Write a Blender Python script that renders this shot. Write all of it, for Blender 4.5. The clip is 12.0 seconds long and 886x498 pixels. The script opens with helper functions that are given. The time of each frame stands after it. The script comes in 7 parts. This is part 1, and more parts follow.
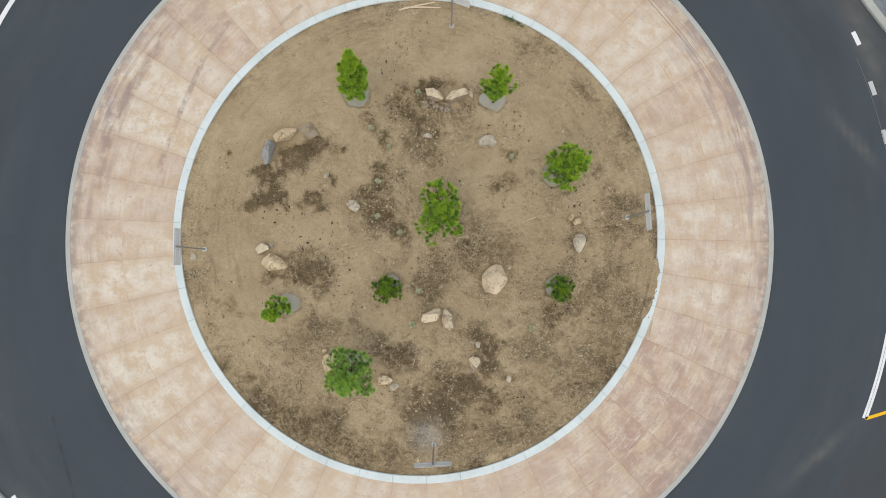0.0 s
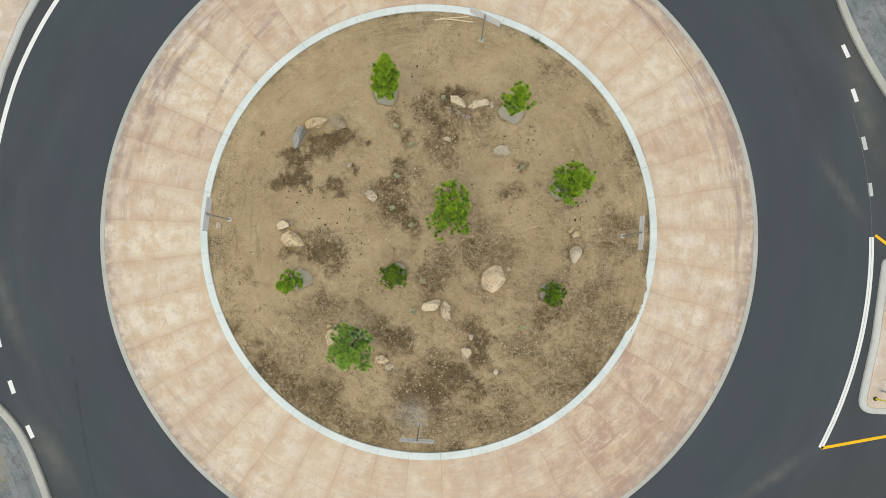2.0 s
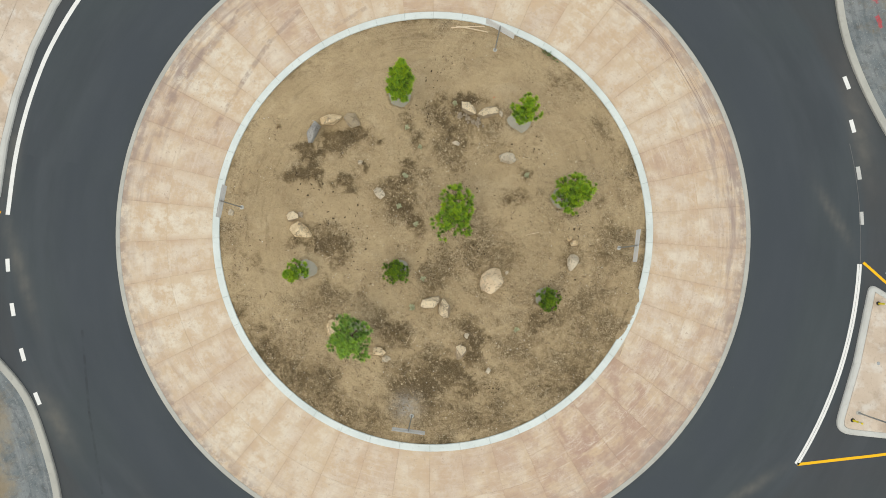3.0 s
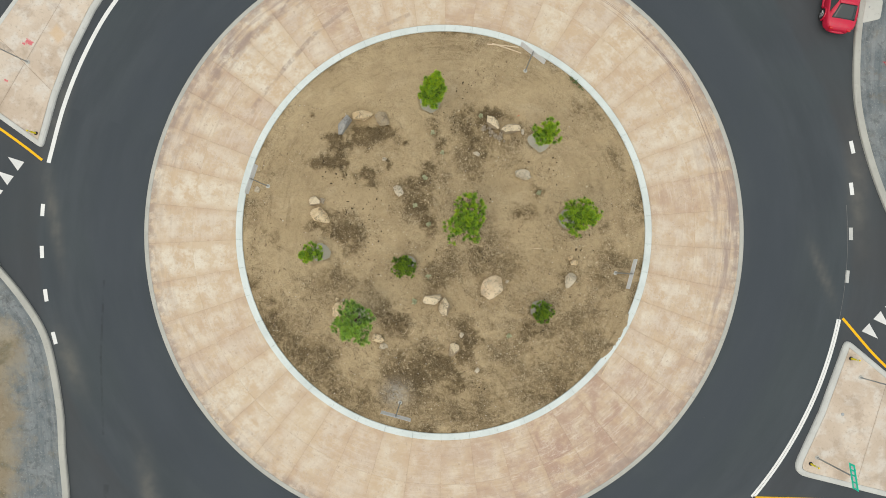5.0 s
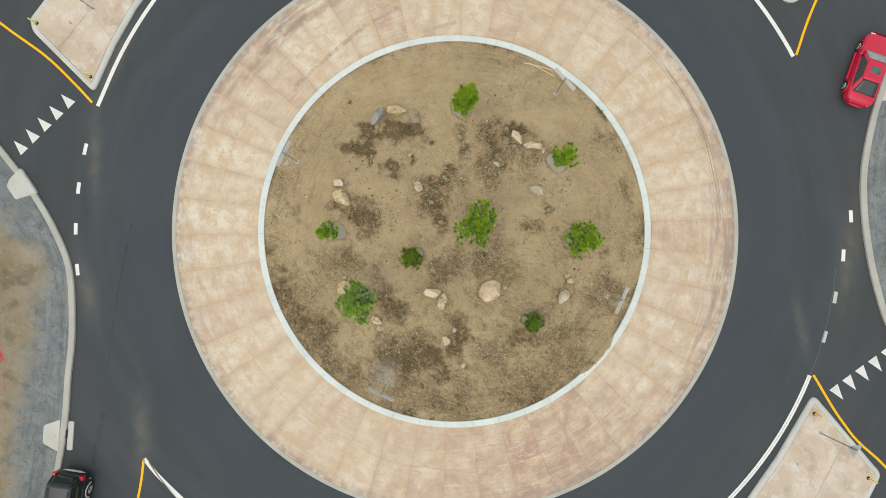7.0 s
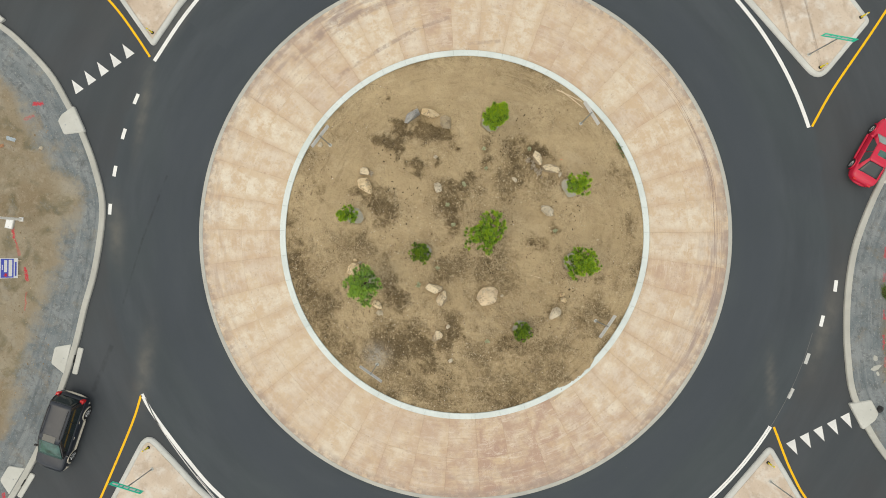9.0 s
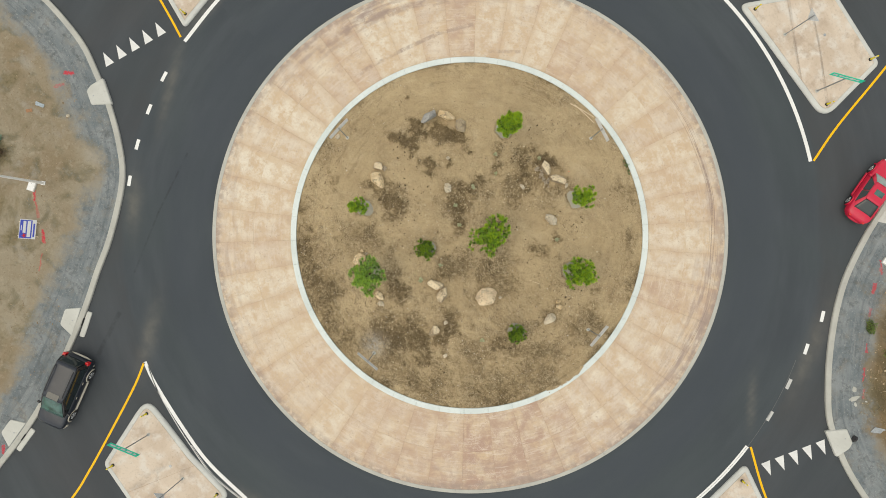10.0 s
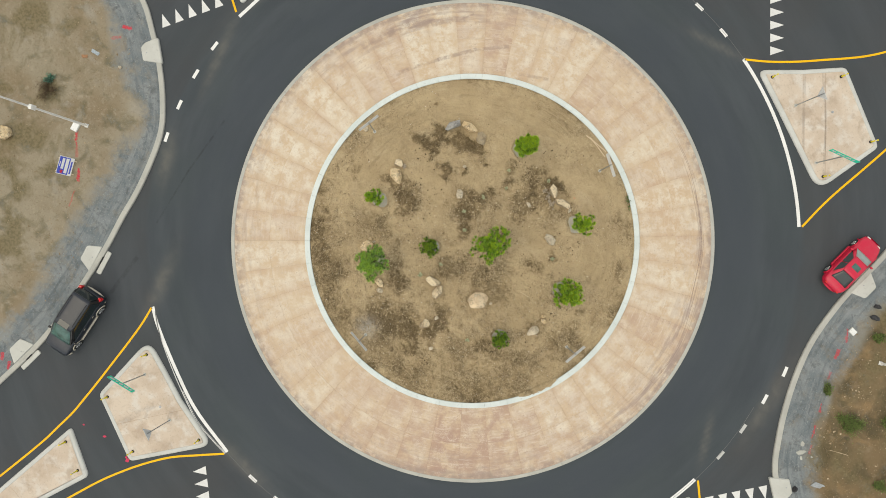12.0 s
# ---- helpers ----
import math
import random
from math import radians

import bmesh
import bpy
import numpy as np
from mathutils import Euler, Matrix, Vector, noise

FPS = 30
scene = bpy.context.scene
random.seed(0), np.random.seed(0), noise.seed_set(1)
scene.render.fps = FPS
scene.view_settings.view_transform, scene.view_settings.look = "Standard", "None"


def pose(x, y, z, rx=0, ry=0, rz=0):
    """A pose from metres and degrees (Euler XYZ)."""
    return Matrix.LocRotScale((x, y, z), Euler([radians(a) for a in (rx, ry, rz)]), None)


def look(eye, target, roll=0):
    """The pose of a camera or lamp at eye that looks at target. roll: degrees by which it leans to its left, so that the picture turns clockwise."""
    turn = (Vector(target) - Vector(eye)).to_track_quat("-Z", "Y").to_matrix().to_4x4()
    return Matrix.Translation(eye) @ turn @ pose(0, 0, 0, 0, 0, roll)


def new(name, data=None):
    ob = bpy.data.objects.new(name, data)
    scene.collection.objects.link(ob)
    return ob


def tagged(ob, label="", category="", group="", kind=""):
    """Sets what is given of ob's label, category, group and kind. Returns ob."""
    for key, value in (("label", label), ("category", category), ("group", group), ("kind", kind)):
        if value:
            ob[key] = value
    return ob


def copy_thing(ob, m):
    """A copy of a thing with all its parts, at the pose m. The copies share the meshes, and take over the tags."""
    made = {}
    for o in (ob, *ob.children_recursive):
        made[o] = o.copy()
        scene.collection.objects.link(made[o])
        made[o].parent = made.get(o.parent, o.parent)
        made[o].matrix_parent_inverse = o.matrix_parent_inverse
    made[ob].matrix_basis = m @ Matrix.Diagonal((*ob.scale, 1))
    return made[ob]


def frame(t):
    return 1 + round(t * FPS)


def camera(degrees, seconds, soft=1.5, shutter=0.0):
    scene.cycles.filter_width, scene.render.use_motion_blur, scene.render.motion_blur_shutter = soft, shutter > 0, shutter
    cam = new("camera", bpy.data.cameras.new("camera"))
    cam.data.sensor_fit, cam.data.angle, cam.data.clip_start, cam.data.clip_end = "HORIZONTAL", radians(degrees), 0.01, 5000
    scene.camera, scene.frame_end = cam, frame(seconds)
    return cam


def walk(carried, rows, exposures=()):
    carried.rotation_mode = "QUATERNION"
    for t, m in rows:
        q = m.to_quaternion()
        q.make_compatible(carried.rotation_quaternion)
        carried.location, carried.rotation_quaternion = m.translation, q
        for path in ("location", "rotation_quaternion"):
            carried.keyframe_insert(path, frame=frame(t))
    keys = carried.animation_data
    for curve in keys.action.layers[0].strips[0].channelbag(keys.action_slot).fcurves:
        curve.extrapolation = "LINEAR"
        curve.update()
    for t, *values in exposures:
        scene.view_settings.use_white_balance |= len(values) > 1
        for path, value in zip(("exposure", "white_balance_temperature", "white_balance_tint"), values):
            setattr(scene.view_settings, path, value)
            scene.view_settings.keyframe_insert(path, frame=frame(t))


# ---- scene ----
cam = camera(75.0, 12.0, soft=0.9)
# seconds, eye x, y, z, turn about the vertical, tilt, lean (degrees); the camera looks straight down
PATH = [
    (0.0, 1.179, -1.717, 26.898, -0.000, 2.199, 0.141),
    (0.5, 1.068, -1.940, 27.344, 1.480, 2.353, -0.035),
    (1.0, 1.012, -2.039, 27.870, 2.951, 2.315, -0.020),
    (1.5, 0.991, -2.033, 28.411, 4.696, 2.304, 0.055),
    (2.0, 1.034, -2.023, 28.945, 6.725, 2.245, 0.140),
    (2.5, 1.083, -2.048, 29.471, 8.612, 2.179, 0.199),
    (3.0, 1.025, -2.003, 29.995, 10.426, 2.121, 0.197),
    (5.0, 0.637, -1.651, 31.793, 18.309, 1.394, 0.201),
    (5.5, 0.629, -1.672, 32.227, 20.748, 1.315, 0.280),
    (6.0, 0.584, -1.665, 32.692, 23.102, 1.196, 0.355),
    (6.5, 0.510, -1.561, 33.190, 25.398, 0.954, 0.490),
    (7.0, 0.460, -1.434, 33.668, 27.828, 0.716, 0.613),
    (9.0, 0.129, -1.307, 35.806, 37.812, 0.332, 0.929),
    (9.5, 0.033, -1.391, 36.396, 40.241, 0.271, 0.936),
    (10.0, -0.066, -1.448, 37.007, 42.854, 0.205, 0.924),
    (10.5, -0.200, -1.384, 37.632, 45.370, 0.098, 0.956),
    (11.0, -0.306, -1.350, 38.258, 47.819, 0.020, 0.955),
    (11.5, -0.304, -1.312, 38.876, 50.167, 0.043, 0.959),
    (12.0, -0.323, -1.351, 39.504, 52.555, 0.022, 0.961),
]
walk(cam, [(t, pose(x, y, z, 0, 0, turn) @ pose(0, 0, 0, tilt, 0, 0) @ pose(0, 0, 0, 0, lean, 0))
           for t, x, y, z, turn, tilt, lean in PATH],
     exposures=[(0.0, 0.15, 6230, 6.6), (2.5, 0.21, 6650, 2.6), (7.0, 0.22, 6720, 2.7), (9.0, 0.24, 6920, 3.2), (12.0, 0.24, 6980, 3.2)])

# ---- light: bright overcast ----
world = bpy.data.worlds.new("sky")
scene.world = world
world.use_nodes = True
wn = world.node_tree.nodes
wn.clear()
sky = wn.new("ShaderNodeTexSky")
sky.sky_type = "NISHITA"
sky.sun_disc = False
sky.sun_elevation, sky.sun_rotation = radians(62), radians(215)
sky.dust_density, sky.air_density, sky.ozone_density = 6.0, 1.0, 0.6
bg = wn.new("ShaderNodeBackground")
bg.inputs["Strength"].default_value = 0.15
wout = wn.new("ShaderNodeOutputWorld")
cloud = wn.new("ShaderNodeMix")
cloud.data_type = "RGBA"
cloud.inputs[0].default_value = 0.72
cloud.inputs[7].default_value = (5.0, 5.0, 5.25, 1)
world.node_tree.links.new(sky.outputs[0], cloud.inputs[6])
world.node_tree.links.new(cloud.outputs[2], bg.inputs[0])
world.node_tree.links.new(bg.outputs[0], wout.inputs[0])
sun = new("sun", bpy.data.lights.new("sun", "SUN"))
sun.data.energy, sun.data.angle, sun.data.color = 0.7, radians(70), (1.0, 0.96, 0.9)
sun.matrix_world = look((0, 0, 60), (-12, 18, 0))


# ---- materials ----
class Nodes:
    """A small writer of node trees."""

    def stroke(self, x0, y0, x1, y1, half, vec=None):
        """1 on a straight stroke on the ground that fades at its edge."""
        p = self.xyz(vec if vec is not None else self.pos)
        length = math.hypot(x1 - x0, y1 - y0)
        ux, uy = (x1 - x0) / length, (y1 - y0) / length
        dx, dy = self.math("SUBTRACT", p[0], x0), self.math("SUBTRACT", p[1], y0)
        along = self.math("ADD", self.math("MULTIPLY", dx, ux), self.math("MULTIPLY", dy, uy))
        across = self.math("ABSOLUTE", self.math("SUBTRACT", self.math("MULTIPLY", dy, ux), self.math("MULTIPLY", dx, uy)))
        past = self.math("MAXIMUM", self.math("SUBTRACT", along, length), self.math("MULTIPLY", along, -1.0))
        far = self.math("MAXIMUM", across, past)
        return self.span(far, half * 0.55, half * 1.25, 1.0, 0.0)

    def __init__(self, name, rough=0.8, metal=0.0, spec=0.3):
        self.mat = bpy.data.materials.new(name)
        self.mat.use_nodes = True
        self.nt = self.mat.node_tree
        self.b = self.nt.nodes["Principled BSDF"]
        self.put("Roughness", rough)
        self.put("Metallic", metal)
        self.put("Specular IOR Level", spec)
        self.geo = self.nt.nodes.new("ShaderNodeNewGeometry")
        self.tc = self.nt.nodes.new("ShaderNodeTexCoord")
        self.oi = self.nt.nodes.new("ShaderNodeObjectInfo")
        self.pos = self.geo.outputs["Position"]
        self.obj = self.tc.outputs["Object"]
        self.island = self.geo.outputs["Random Per Island"]
        self.rand = self.oi.outputs["Random"]

    def wire(self, value, socket):
        if hasattr(value, "is_linked"):
            self.nt.links.new(value, socket)
        elif isinstance(value, tuple) and len(value) == 3 and len(socket.default_value) == 4:
            socket.default_value = (*value, 1)
        else:
            socket.default_value = value

    def put(self, key, value):
        self.wire(value, self.b.inputs[key])

    def noise(self, scale, detail=4.0, vec=None, rough=0.55, dist=0.0):
        n = self.nt.nodes.new("ShaderNodeTexNoise")
        n.inputs["Scale"].default_value, n.inputs["Detail"].default_value = scale, detail
        n.inputs["Roughness"].default_value, n.inputs["Distortion"].default_value = rough, dist
        self.nt.links.new(vec if vec is not None else self.pos, n.inputs["Vector"])
        return n.outputs["Fac"]

    def voronoi(self, scale, vec=None, feature="F1"):
        n = self.nt.nodes.new("ShaderNodeTexVoronoi")
        n.feature = feature
        n.inputs["Scale"].default_value = scale
        self.nt.links.new(vec if vec is not None else self.pos, n.inputs["Vector"])
        return n.outputs["Distance"]

    def vmath(self, op, a, b=None):
        n = self.nt.nodes.new("ShaderNodeVectorMath")
        n.operation = op
        self.wire(a, n.inputs[0])
        if b is not None:
            self.wire(b, n.inputs[1])
        return n.outputs["Value"] if op in ("LENGTH", "DOT_PRODUCT", "DISTANCE") else n.outputs["Vector"]

    def xyz(self, vec):
        n = self.nt.nodes.new("ShaderNodeSeparateXYZ")
        self.nt.links.new(vec, n.inputs[0])
        return n.outputs

    def vec(self, x, y, z=0.0):
        n = self.nt.nodes.new("ShaderNodeCombineXYZ")
        for k, v in enumerate((x, y, z)):
            self.wire(v, n.inputs[k])
        return n.outputs[0]

    def math(self, op, a, b=0.0, clamp=False):
        n = self.nt.nodes.new("ShaderNodeMath")
        n.operation, n.use_clamp = op, clamp
        self.wire(a, n.inputs[0])
        self.wire(b, n.inputs[1])
        return n.outputs[0]

    def span(self, v, lo, hi, a=0.0, b=1.0):
        n = self.nt.nodes.new("ShaderNodeMapRange")
        n.interpolation_type = "SMOOTHSTEP"
        for key, x in (("Value", v), ("From Min", lo), ("From Max", hi), ("To Min", a), ("To Max", b)):
            self.wire(x, n.inputs[key])
        return n.outputs[0]

    def mix(self, fac, a, b, blend="MIX"):
        n = self.nt.nodes.new("ShaderNodeMix")
        n.data_type, n.blend_type = "RGBA", blend
        self.wire(fac, n.inputs[0])
        self.wire(a, n.inputs[6])
        self.wire(b, n.inputs[7])
        return n.outputs[2]

    def attr(self, name):
        n = self.nt.nodes.new("ShaderNodeAttribute")
        n.attribute_name = name
        return n.outputs["Fac"]

    def bump(self, height, strength=0.4, distance=0.02):
        n = self.nt.nodes.new("ShaderNodeBump")
        n.inputs["Strength"].default_value, n.inputs["Distance"].default_value = strength, distance
        self.nt.links.new(height, n.inputs["Height"])
        self.nt.links.new(n.outputs[0], self.b.inputs["Normal"])

    def polar(self):
        p = self.xyz(self.pos)
        flat = self.vec(p[0], p[1], 0.0)
        return self.vmath("LENGTH", flat), self.math("ARCTAN2", p[1], p[0])

    def done(self, color, rough=None):
        self.put("Base Color", color)
        if rough is not None:
            self.put("Roughness", rough)
        return self.mat


# dark tyre marks on the asphalt: from, to, half width, strength
TYRES = ((-16.9, -8.5, -15.7, -12.5, 0.07, 0.38), (-15.7, -12.5, -14.2, -16.4, 0.07, 0.32), (-13.1, -19.1, -12.3, -21.9, 0.16, 0.35))


def make_asphalt():
    n = Nodes("asphalt", 0.85, spec=0.25)
    r, a = n.polar()
    track = n.noise(1.0, 4, n.vec(n.math("MULTIPLY", r, 0.75), n.math("MULTIPLY", a, 3.0), 0.0), 0.6)
    big = n.noise(0.16, 4, dist=0.5)
    c = n.mix(n.span(track, 0.3, 0.75), (0.048, 0.057, 0.066), (0.063, 0.074, 0.084))
    c = n.mix(n.span(big, 0.38, 0.66, 0.0, 0.6), c, (0.053, 0.066, 0.071))
    # the inner lane, rolled smooth by traffic, is bluer
    lane = n.math("MULTIPLY", n.span(r, 16.4, 17.2), n.span(r, 18.6, 20.2, 1.0, 0.0))
    c = n.mix(n.math("MULTIPLY", lane, n.span(n.noise(0.3, 3), 0.3, 0.6, 0.45, 0.95)), c, (0.051, 0.061, 0.073))
    fine = n.noise(45, 3)
    c = n.mix(n.span(fine, 0.3, 0.75, 0.0, 0.35), c, (0.081, 0.089, 0.095))
    # the legs were paved later than the ring: a darker, browner mix
    leg = n.span(n.math("ADD", r, n.math("MULTIPLY", n.math("SUBTRACT", n.noise(0.35, 4), 0.5), 1.2)), 22.1, 22.7)
    c = n.mix(n.math("MULTIPLY", leg, n.span(n.noise(0.2, 4), 0.3, 0.65, 0.55, 0.2)), c, (0.062, 0.061, 0.062))
    dust = n.math("MULTIPLY", n.attr("dust"), n.span(n.noise(1.2, 5), 0.3, 0.7, 0.45, 1.0))
    c = n.mix(dust, c, (0.20, 0.185, 0.155))
    torn = n.span(n.noise(1.6, 5, rough=0.65), 0.36, 0.6)
    for x0, y0, x1, y1, w, k in TYRES:
        c = n.mix(n.math("MULTIPLY", n.math("MULTIPLY", n.stroke(x0, y0, x1, y1, w), torn), k), c, (0.026, 0.028, 0.032))
    specks = n.span(n.voronoi(2.2), 0.025, 0.05, 1.0, 0.0)
    specks = n.math("MULTIPLY", specks, n.span(n.noise(0.9, 2), 0.6, 0.7))
    c = n.mix(n.math("MULTIPLY", specks, 0.5), c, (0.2, 0.19, 0.17))
    n.bump(n.math("ADD", n.noise(90, 2), n.voronoi(130)), 0.35, 0.006)
    return n.done(c, n.span(track, 0.3, 0.7, 0.92, 0.78))


# tyre scuffs on the ring: from, to, half width, strength
SCUFFS = ((-9.0, 10.0, -10.2, 8.1, 0.13, 0.5), (-10.2, 8.1, -11.15, 5.8, 0.14, 0.6), (-11.15, 5.8, -12.1, 3.2, 0.13, 0.45), (-12.2, 9.5, -12.6, 7.9, 0.06, 0.5),
          (-12.4, 8.7, -13.5, 6.95, 0.26, 0.42), (-13.5, 6.95, -14.25, 5.75, 0.34, 0.55), (-14.25, 5.75, -14.65, 4.4, 0.34, 0.55), (-14.65, 4.4, -15.05, 2.3, 0.24, 0.42), (-11.6, 4.9, -12.05, 2.9, 0.10, 0.35), (-6.98, 9.5, -5.6, 10.75, 0.12, 0.4), (-11.0, 10.6, -11.6, 9.3, 0.10, 0.35))


def make_apron():
    n = Nodes("stamped_concrete", 0.75, spec=0.3)
    # the colour of each panel holds: red, how bleached; green, how brown; blue, how much rubber
    oc = n.nt.nodes.new("ShaderNodeSeparateColor")
    n.nt.links.new(n.oi.outputs["Color"], oc.inputs[0])
    bleach, brown, worn = oc.outputs[0], oc.outputs[1], oc.outputs[2]
    shift = n.vmath("ADD", n.pos, n.vec(n.math("MULTIPLY", n.rand, 60.0), 0.0, 0.0))
    big, mid, fine = n.noise(0.5, 4, shift, dist=0.3), n.noise(1.3, 6, shift, 0.6, 0.15), n.noise(6, 6, shift, 0.65, 0.15)
    r, a = n.polar()
    o = n.xyz(n.obj)
    # metres to the nearest radial joint
    gap = n.math("MULTIPLY", n.math("SUBTRACT", 0.0685, n.math("ABSOLUTE", n.math("ARCTAN2", o[1], o[0]))), r)
    c = n.mix(n.span(big, 0.3, 0.7), (0.545, 0.411, 0.278), (0.580, 0.467, 0.336))
    # cloudy bleaching, strongest in the middle of a panel
    cloud = n.math("ADD", mid, n.math("MULTIPLY", n.math("SUBTRACT", fine, 0.5), 0.6))
    white = n.math("MULTIPLY", n.span(cloud, 0.34, 0.66), n.span(gap, 0.0, 0.55, 0.35, 1.0))
    c = n.mix(n.math("MULTIPLY", white, bleach), c, (0.672, 0.604, 0.494))
    tan = n.span(n.math("ADD", n.noise(0.8, 6, shift, 0.58, 0.5), n.math("MULTIPLY", n.math("SUBTRACT", fine, 0.5), 0.35)), 0.30, 0.64)
    c = n.mix(n.math("MULTIPLY", tan, brown), c, (0.40, 0.268, 0.207))
    # washed-out veins of the stamp, only in the brown pours
    wash = n.noise(3.2, 4, shift, 0.55, 2.4)
    c = n.mix(n.math("MULTIPLY", n.math("MULTIPLY", n.span(n.math("ABSOLUTE", n.math("SUBTRACT", wash, 0.5)), 0.0, 0.05, 1.0, 0.0), n.span(mid, 0.42, 0.6)), n.math("MULTIPLY", brown, 0.6)), c, (0.66, 0.57, 0.48))
    grime = n.math("MULTIPLY", n.span(fine, 0.54, 0.68), n.span(n.noise(1.7, 3, shift), 0.42, 0.60, 0.15, 0.65))
    c = n.mix(grime, c, (0.40, 0.29, 0.215))
    # the colour stays strongest beside the joints
    c = n.mix(n.math("MULTIPLY", n.span(gap, 0.0, 0.35, 1.0, 0.0), n.span(n.noise(0.9, 4, rough=0.6), 0.42, 0.64, 0.0, 0.34)), c, (0.47, 0.325, 0.225))
    drag = n.noise(1.0, 5, n.vec(n.math("MULTIPLY", r, 6.0), n.math("MULTIPLY", a, 9.0), n.math("MULTIPLY", n.rand, 5.0)), 0.68)
    c = n.mix(n.math("MULTIPLY", n.span(drag, 0.52, 0.68), n.math("ADD", n.math("MULTIPLY", brown, 0.5), 0.1)), c, (0.40, 0.285, 0.215))
    c = n.mix(n.math("MULTIPLY", n.span(drag, 0.46, 0.33), n.math("ADD", n.math("MULTIPLY", brown, 0.45), 0.1)), c, (0.68, 0.60, 0.50))
    # short dark marks of leaves and gravel
    marks = n.math("MULTIPLY", n.span(n.voronoi(2.6, n.vmath("MULTIPLY", shift, (1.0, 0.6, 1.0))), 0.03, 0.06, 1.0, 0.0), n.span(n.noise(0.8, 2), 0.48, 0.56, 0.0, 0.55))
    c = n.mix(marks, c, (0.33, 0.245, 0.185))
    # rubber left by wheels that ran over the apron: thin lines side by side
    rr = n.math("ADD", r, n.math("MULTIPLY", n.math("SUBTRACT", n.noise(0.10, 1), 0.5), 1.1))
    streak = n.noise(1.0, 2, n.vec(n.math("MULTIPLY", rr, 13.0), n.math("MULTIPLY", a, 1.6), 0.0))
    band = n.math("MULTIPLY", n.span(rr, 15.2, 15.35), n.span(rr, 15.7, 15.9, 1.0, 0.0))
    ran = n.math("MULTIPLY", n.span(a, 0.05, 0.4), n.span(a, 1.2, 1.5, 1.0, 0.0))
    rub = n.math("MULTIPLY", n.math("MULTIPLY", n.span(streak, 0.50, 0.58), band), ran)
    c = n.mix(n.math("MULTIPLY", rub, n.span(fine, 0.35, 0.6, 0.4, 0.85)), c, (0.25, 0.18, 0.15))
    smear = n.noise(1.0, 5, n.vec(n.math("MULTIPLY", r, 2.6), n.math("MULTIPLY", a, 6.0), 0.0), 0.62)
    smear = n.math("MULTIPLY", n.math("MULTIPLY", n.span(smear, 0.42, 0.66), n.span(r, 13.9, 15.6)), n.math("ADD", n.math("MULTIPLY", worn, 0.75), 0.10))
    c = n.mix(smear, c, (0.32, 0.245, 0.215))
    # scuffs of single tyres that crossed the ring
    patchy = n.span(n.noise(2.2, 6, rough=0.7), 0.36, 0.6)
    for x0, y0, x1, y1, w, k in SCUFFS:
        c = n.mix(n.math("MULTIPLY", n.math("MULTIPLY", n.stroke(x0, y0, x1, y1, w), patchy), k), c, (0.30, 0.225, 0.19))
    # fine brooming along the radii
    comb = n.noise(1.0, 4, n.vec(n.math("MULTIPLY", a, 60.0), n.math("MULTIPLY", r, 1.1), 3.0), 0.6)
    c = n.mix(n.math("MULTIPLY", n.span(comb, 0.52, 0.72), n.span(big, 0.38, 0.6, 0.05, 0.28)), c, (0.42, 0.31, 0.23))
    edge = n.math("MULTIPLY", n.span(r, 15.6, 16.2), n.span(n.noise(2.4, 5, rough=0.6), 0.40, 0.58, 0.1, 0.7))
    c = n.mix(edge, c, (0.30, 0.235, 0.20))
    n.bump(n.math("ADD", mid, fine), 0.35, 0.012)
    return n.done(c, n.span(mid, 0.3, 0.7, 0.85, 0.62))


def make_concrete(name, light, dark, stain):
    n = Nodes(name, 0.8, spec=0.3)
    c = n.mix(n.span(n.noise(0.8, 5), 0.3, 0.7), light, dark)
    c = n.mix(n.span(n.noise(5, 6, dist=0.6), 0.55, 0.8, 0.0, 0.6), c, stain)
    c = n.mix(n.math("MULTIPLY", n.rand, 0.18), c, dark)
    n.bump(n.noise(40, 4), 0.25, 0.005)
    return n.done(c)


# wheel marks on the island slabs: from, to, half width, strength
SLAB_SCUFFS = ((4.72, 24.69, 6.84, 22.99, 0.12, 0.28), (6.84, 22.99, 9.39, 20.97, 0.10, 0.36), (5.37, 25.75, 8.18, 23.84, 0.09, 0.34), (8.18, 23.84, 11.34, 21.17, 0.08, 0.42),
               (-4.78, -27.1, -4.3, -24.2, 0.22, 0.25), (-3.15, -23.6, -2.8, -24.1, 0.15, 0.3), (-27.3, 2.3, -25.9, 1.9, 0.14, 0.5))


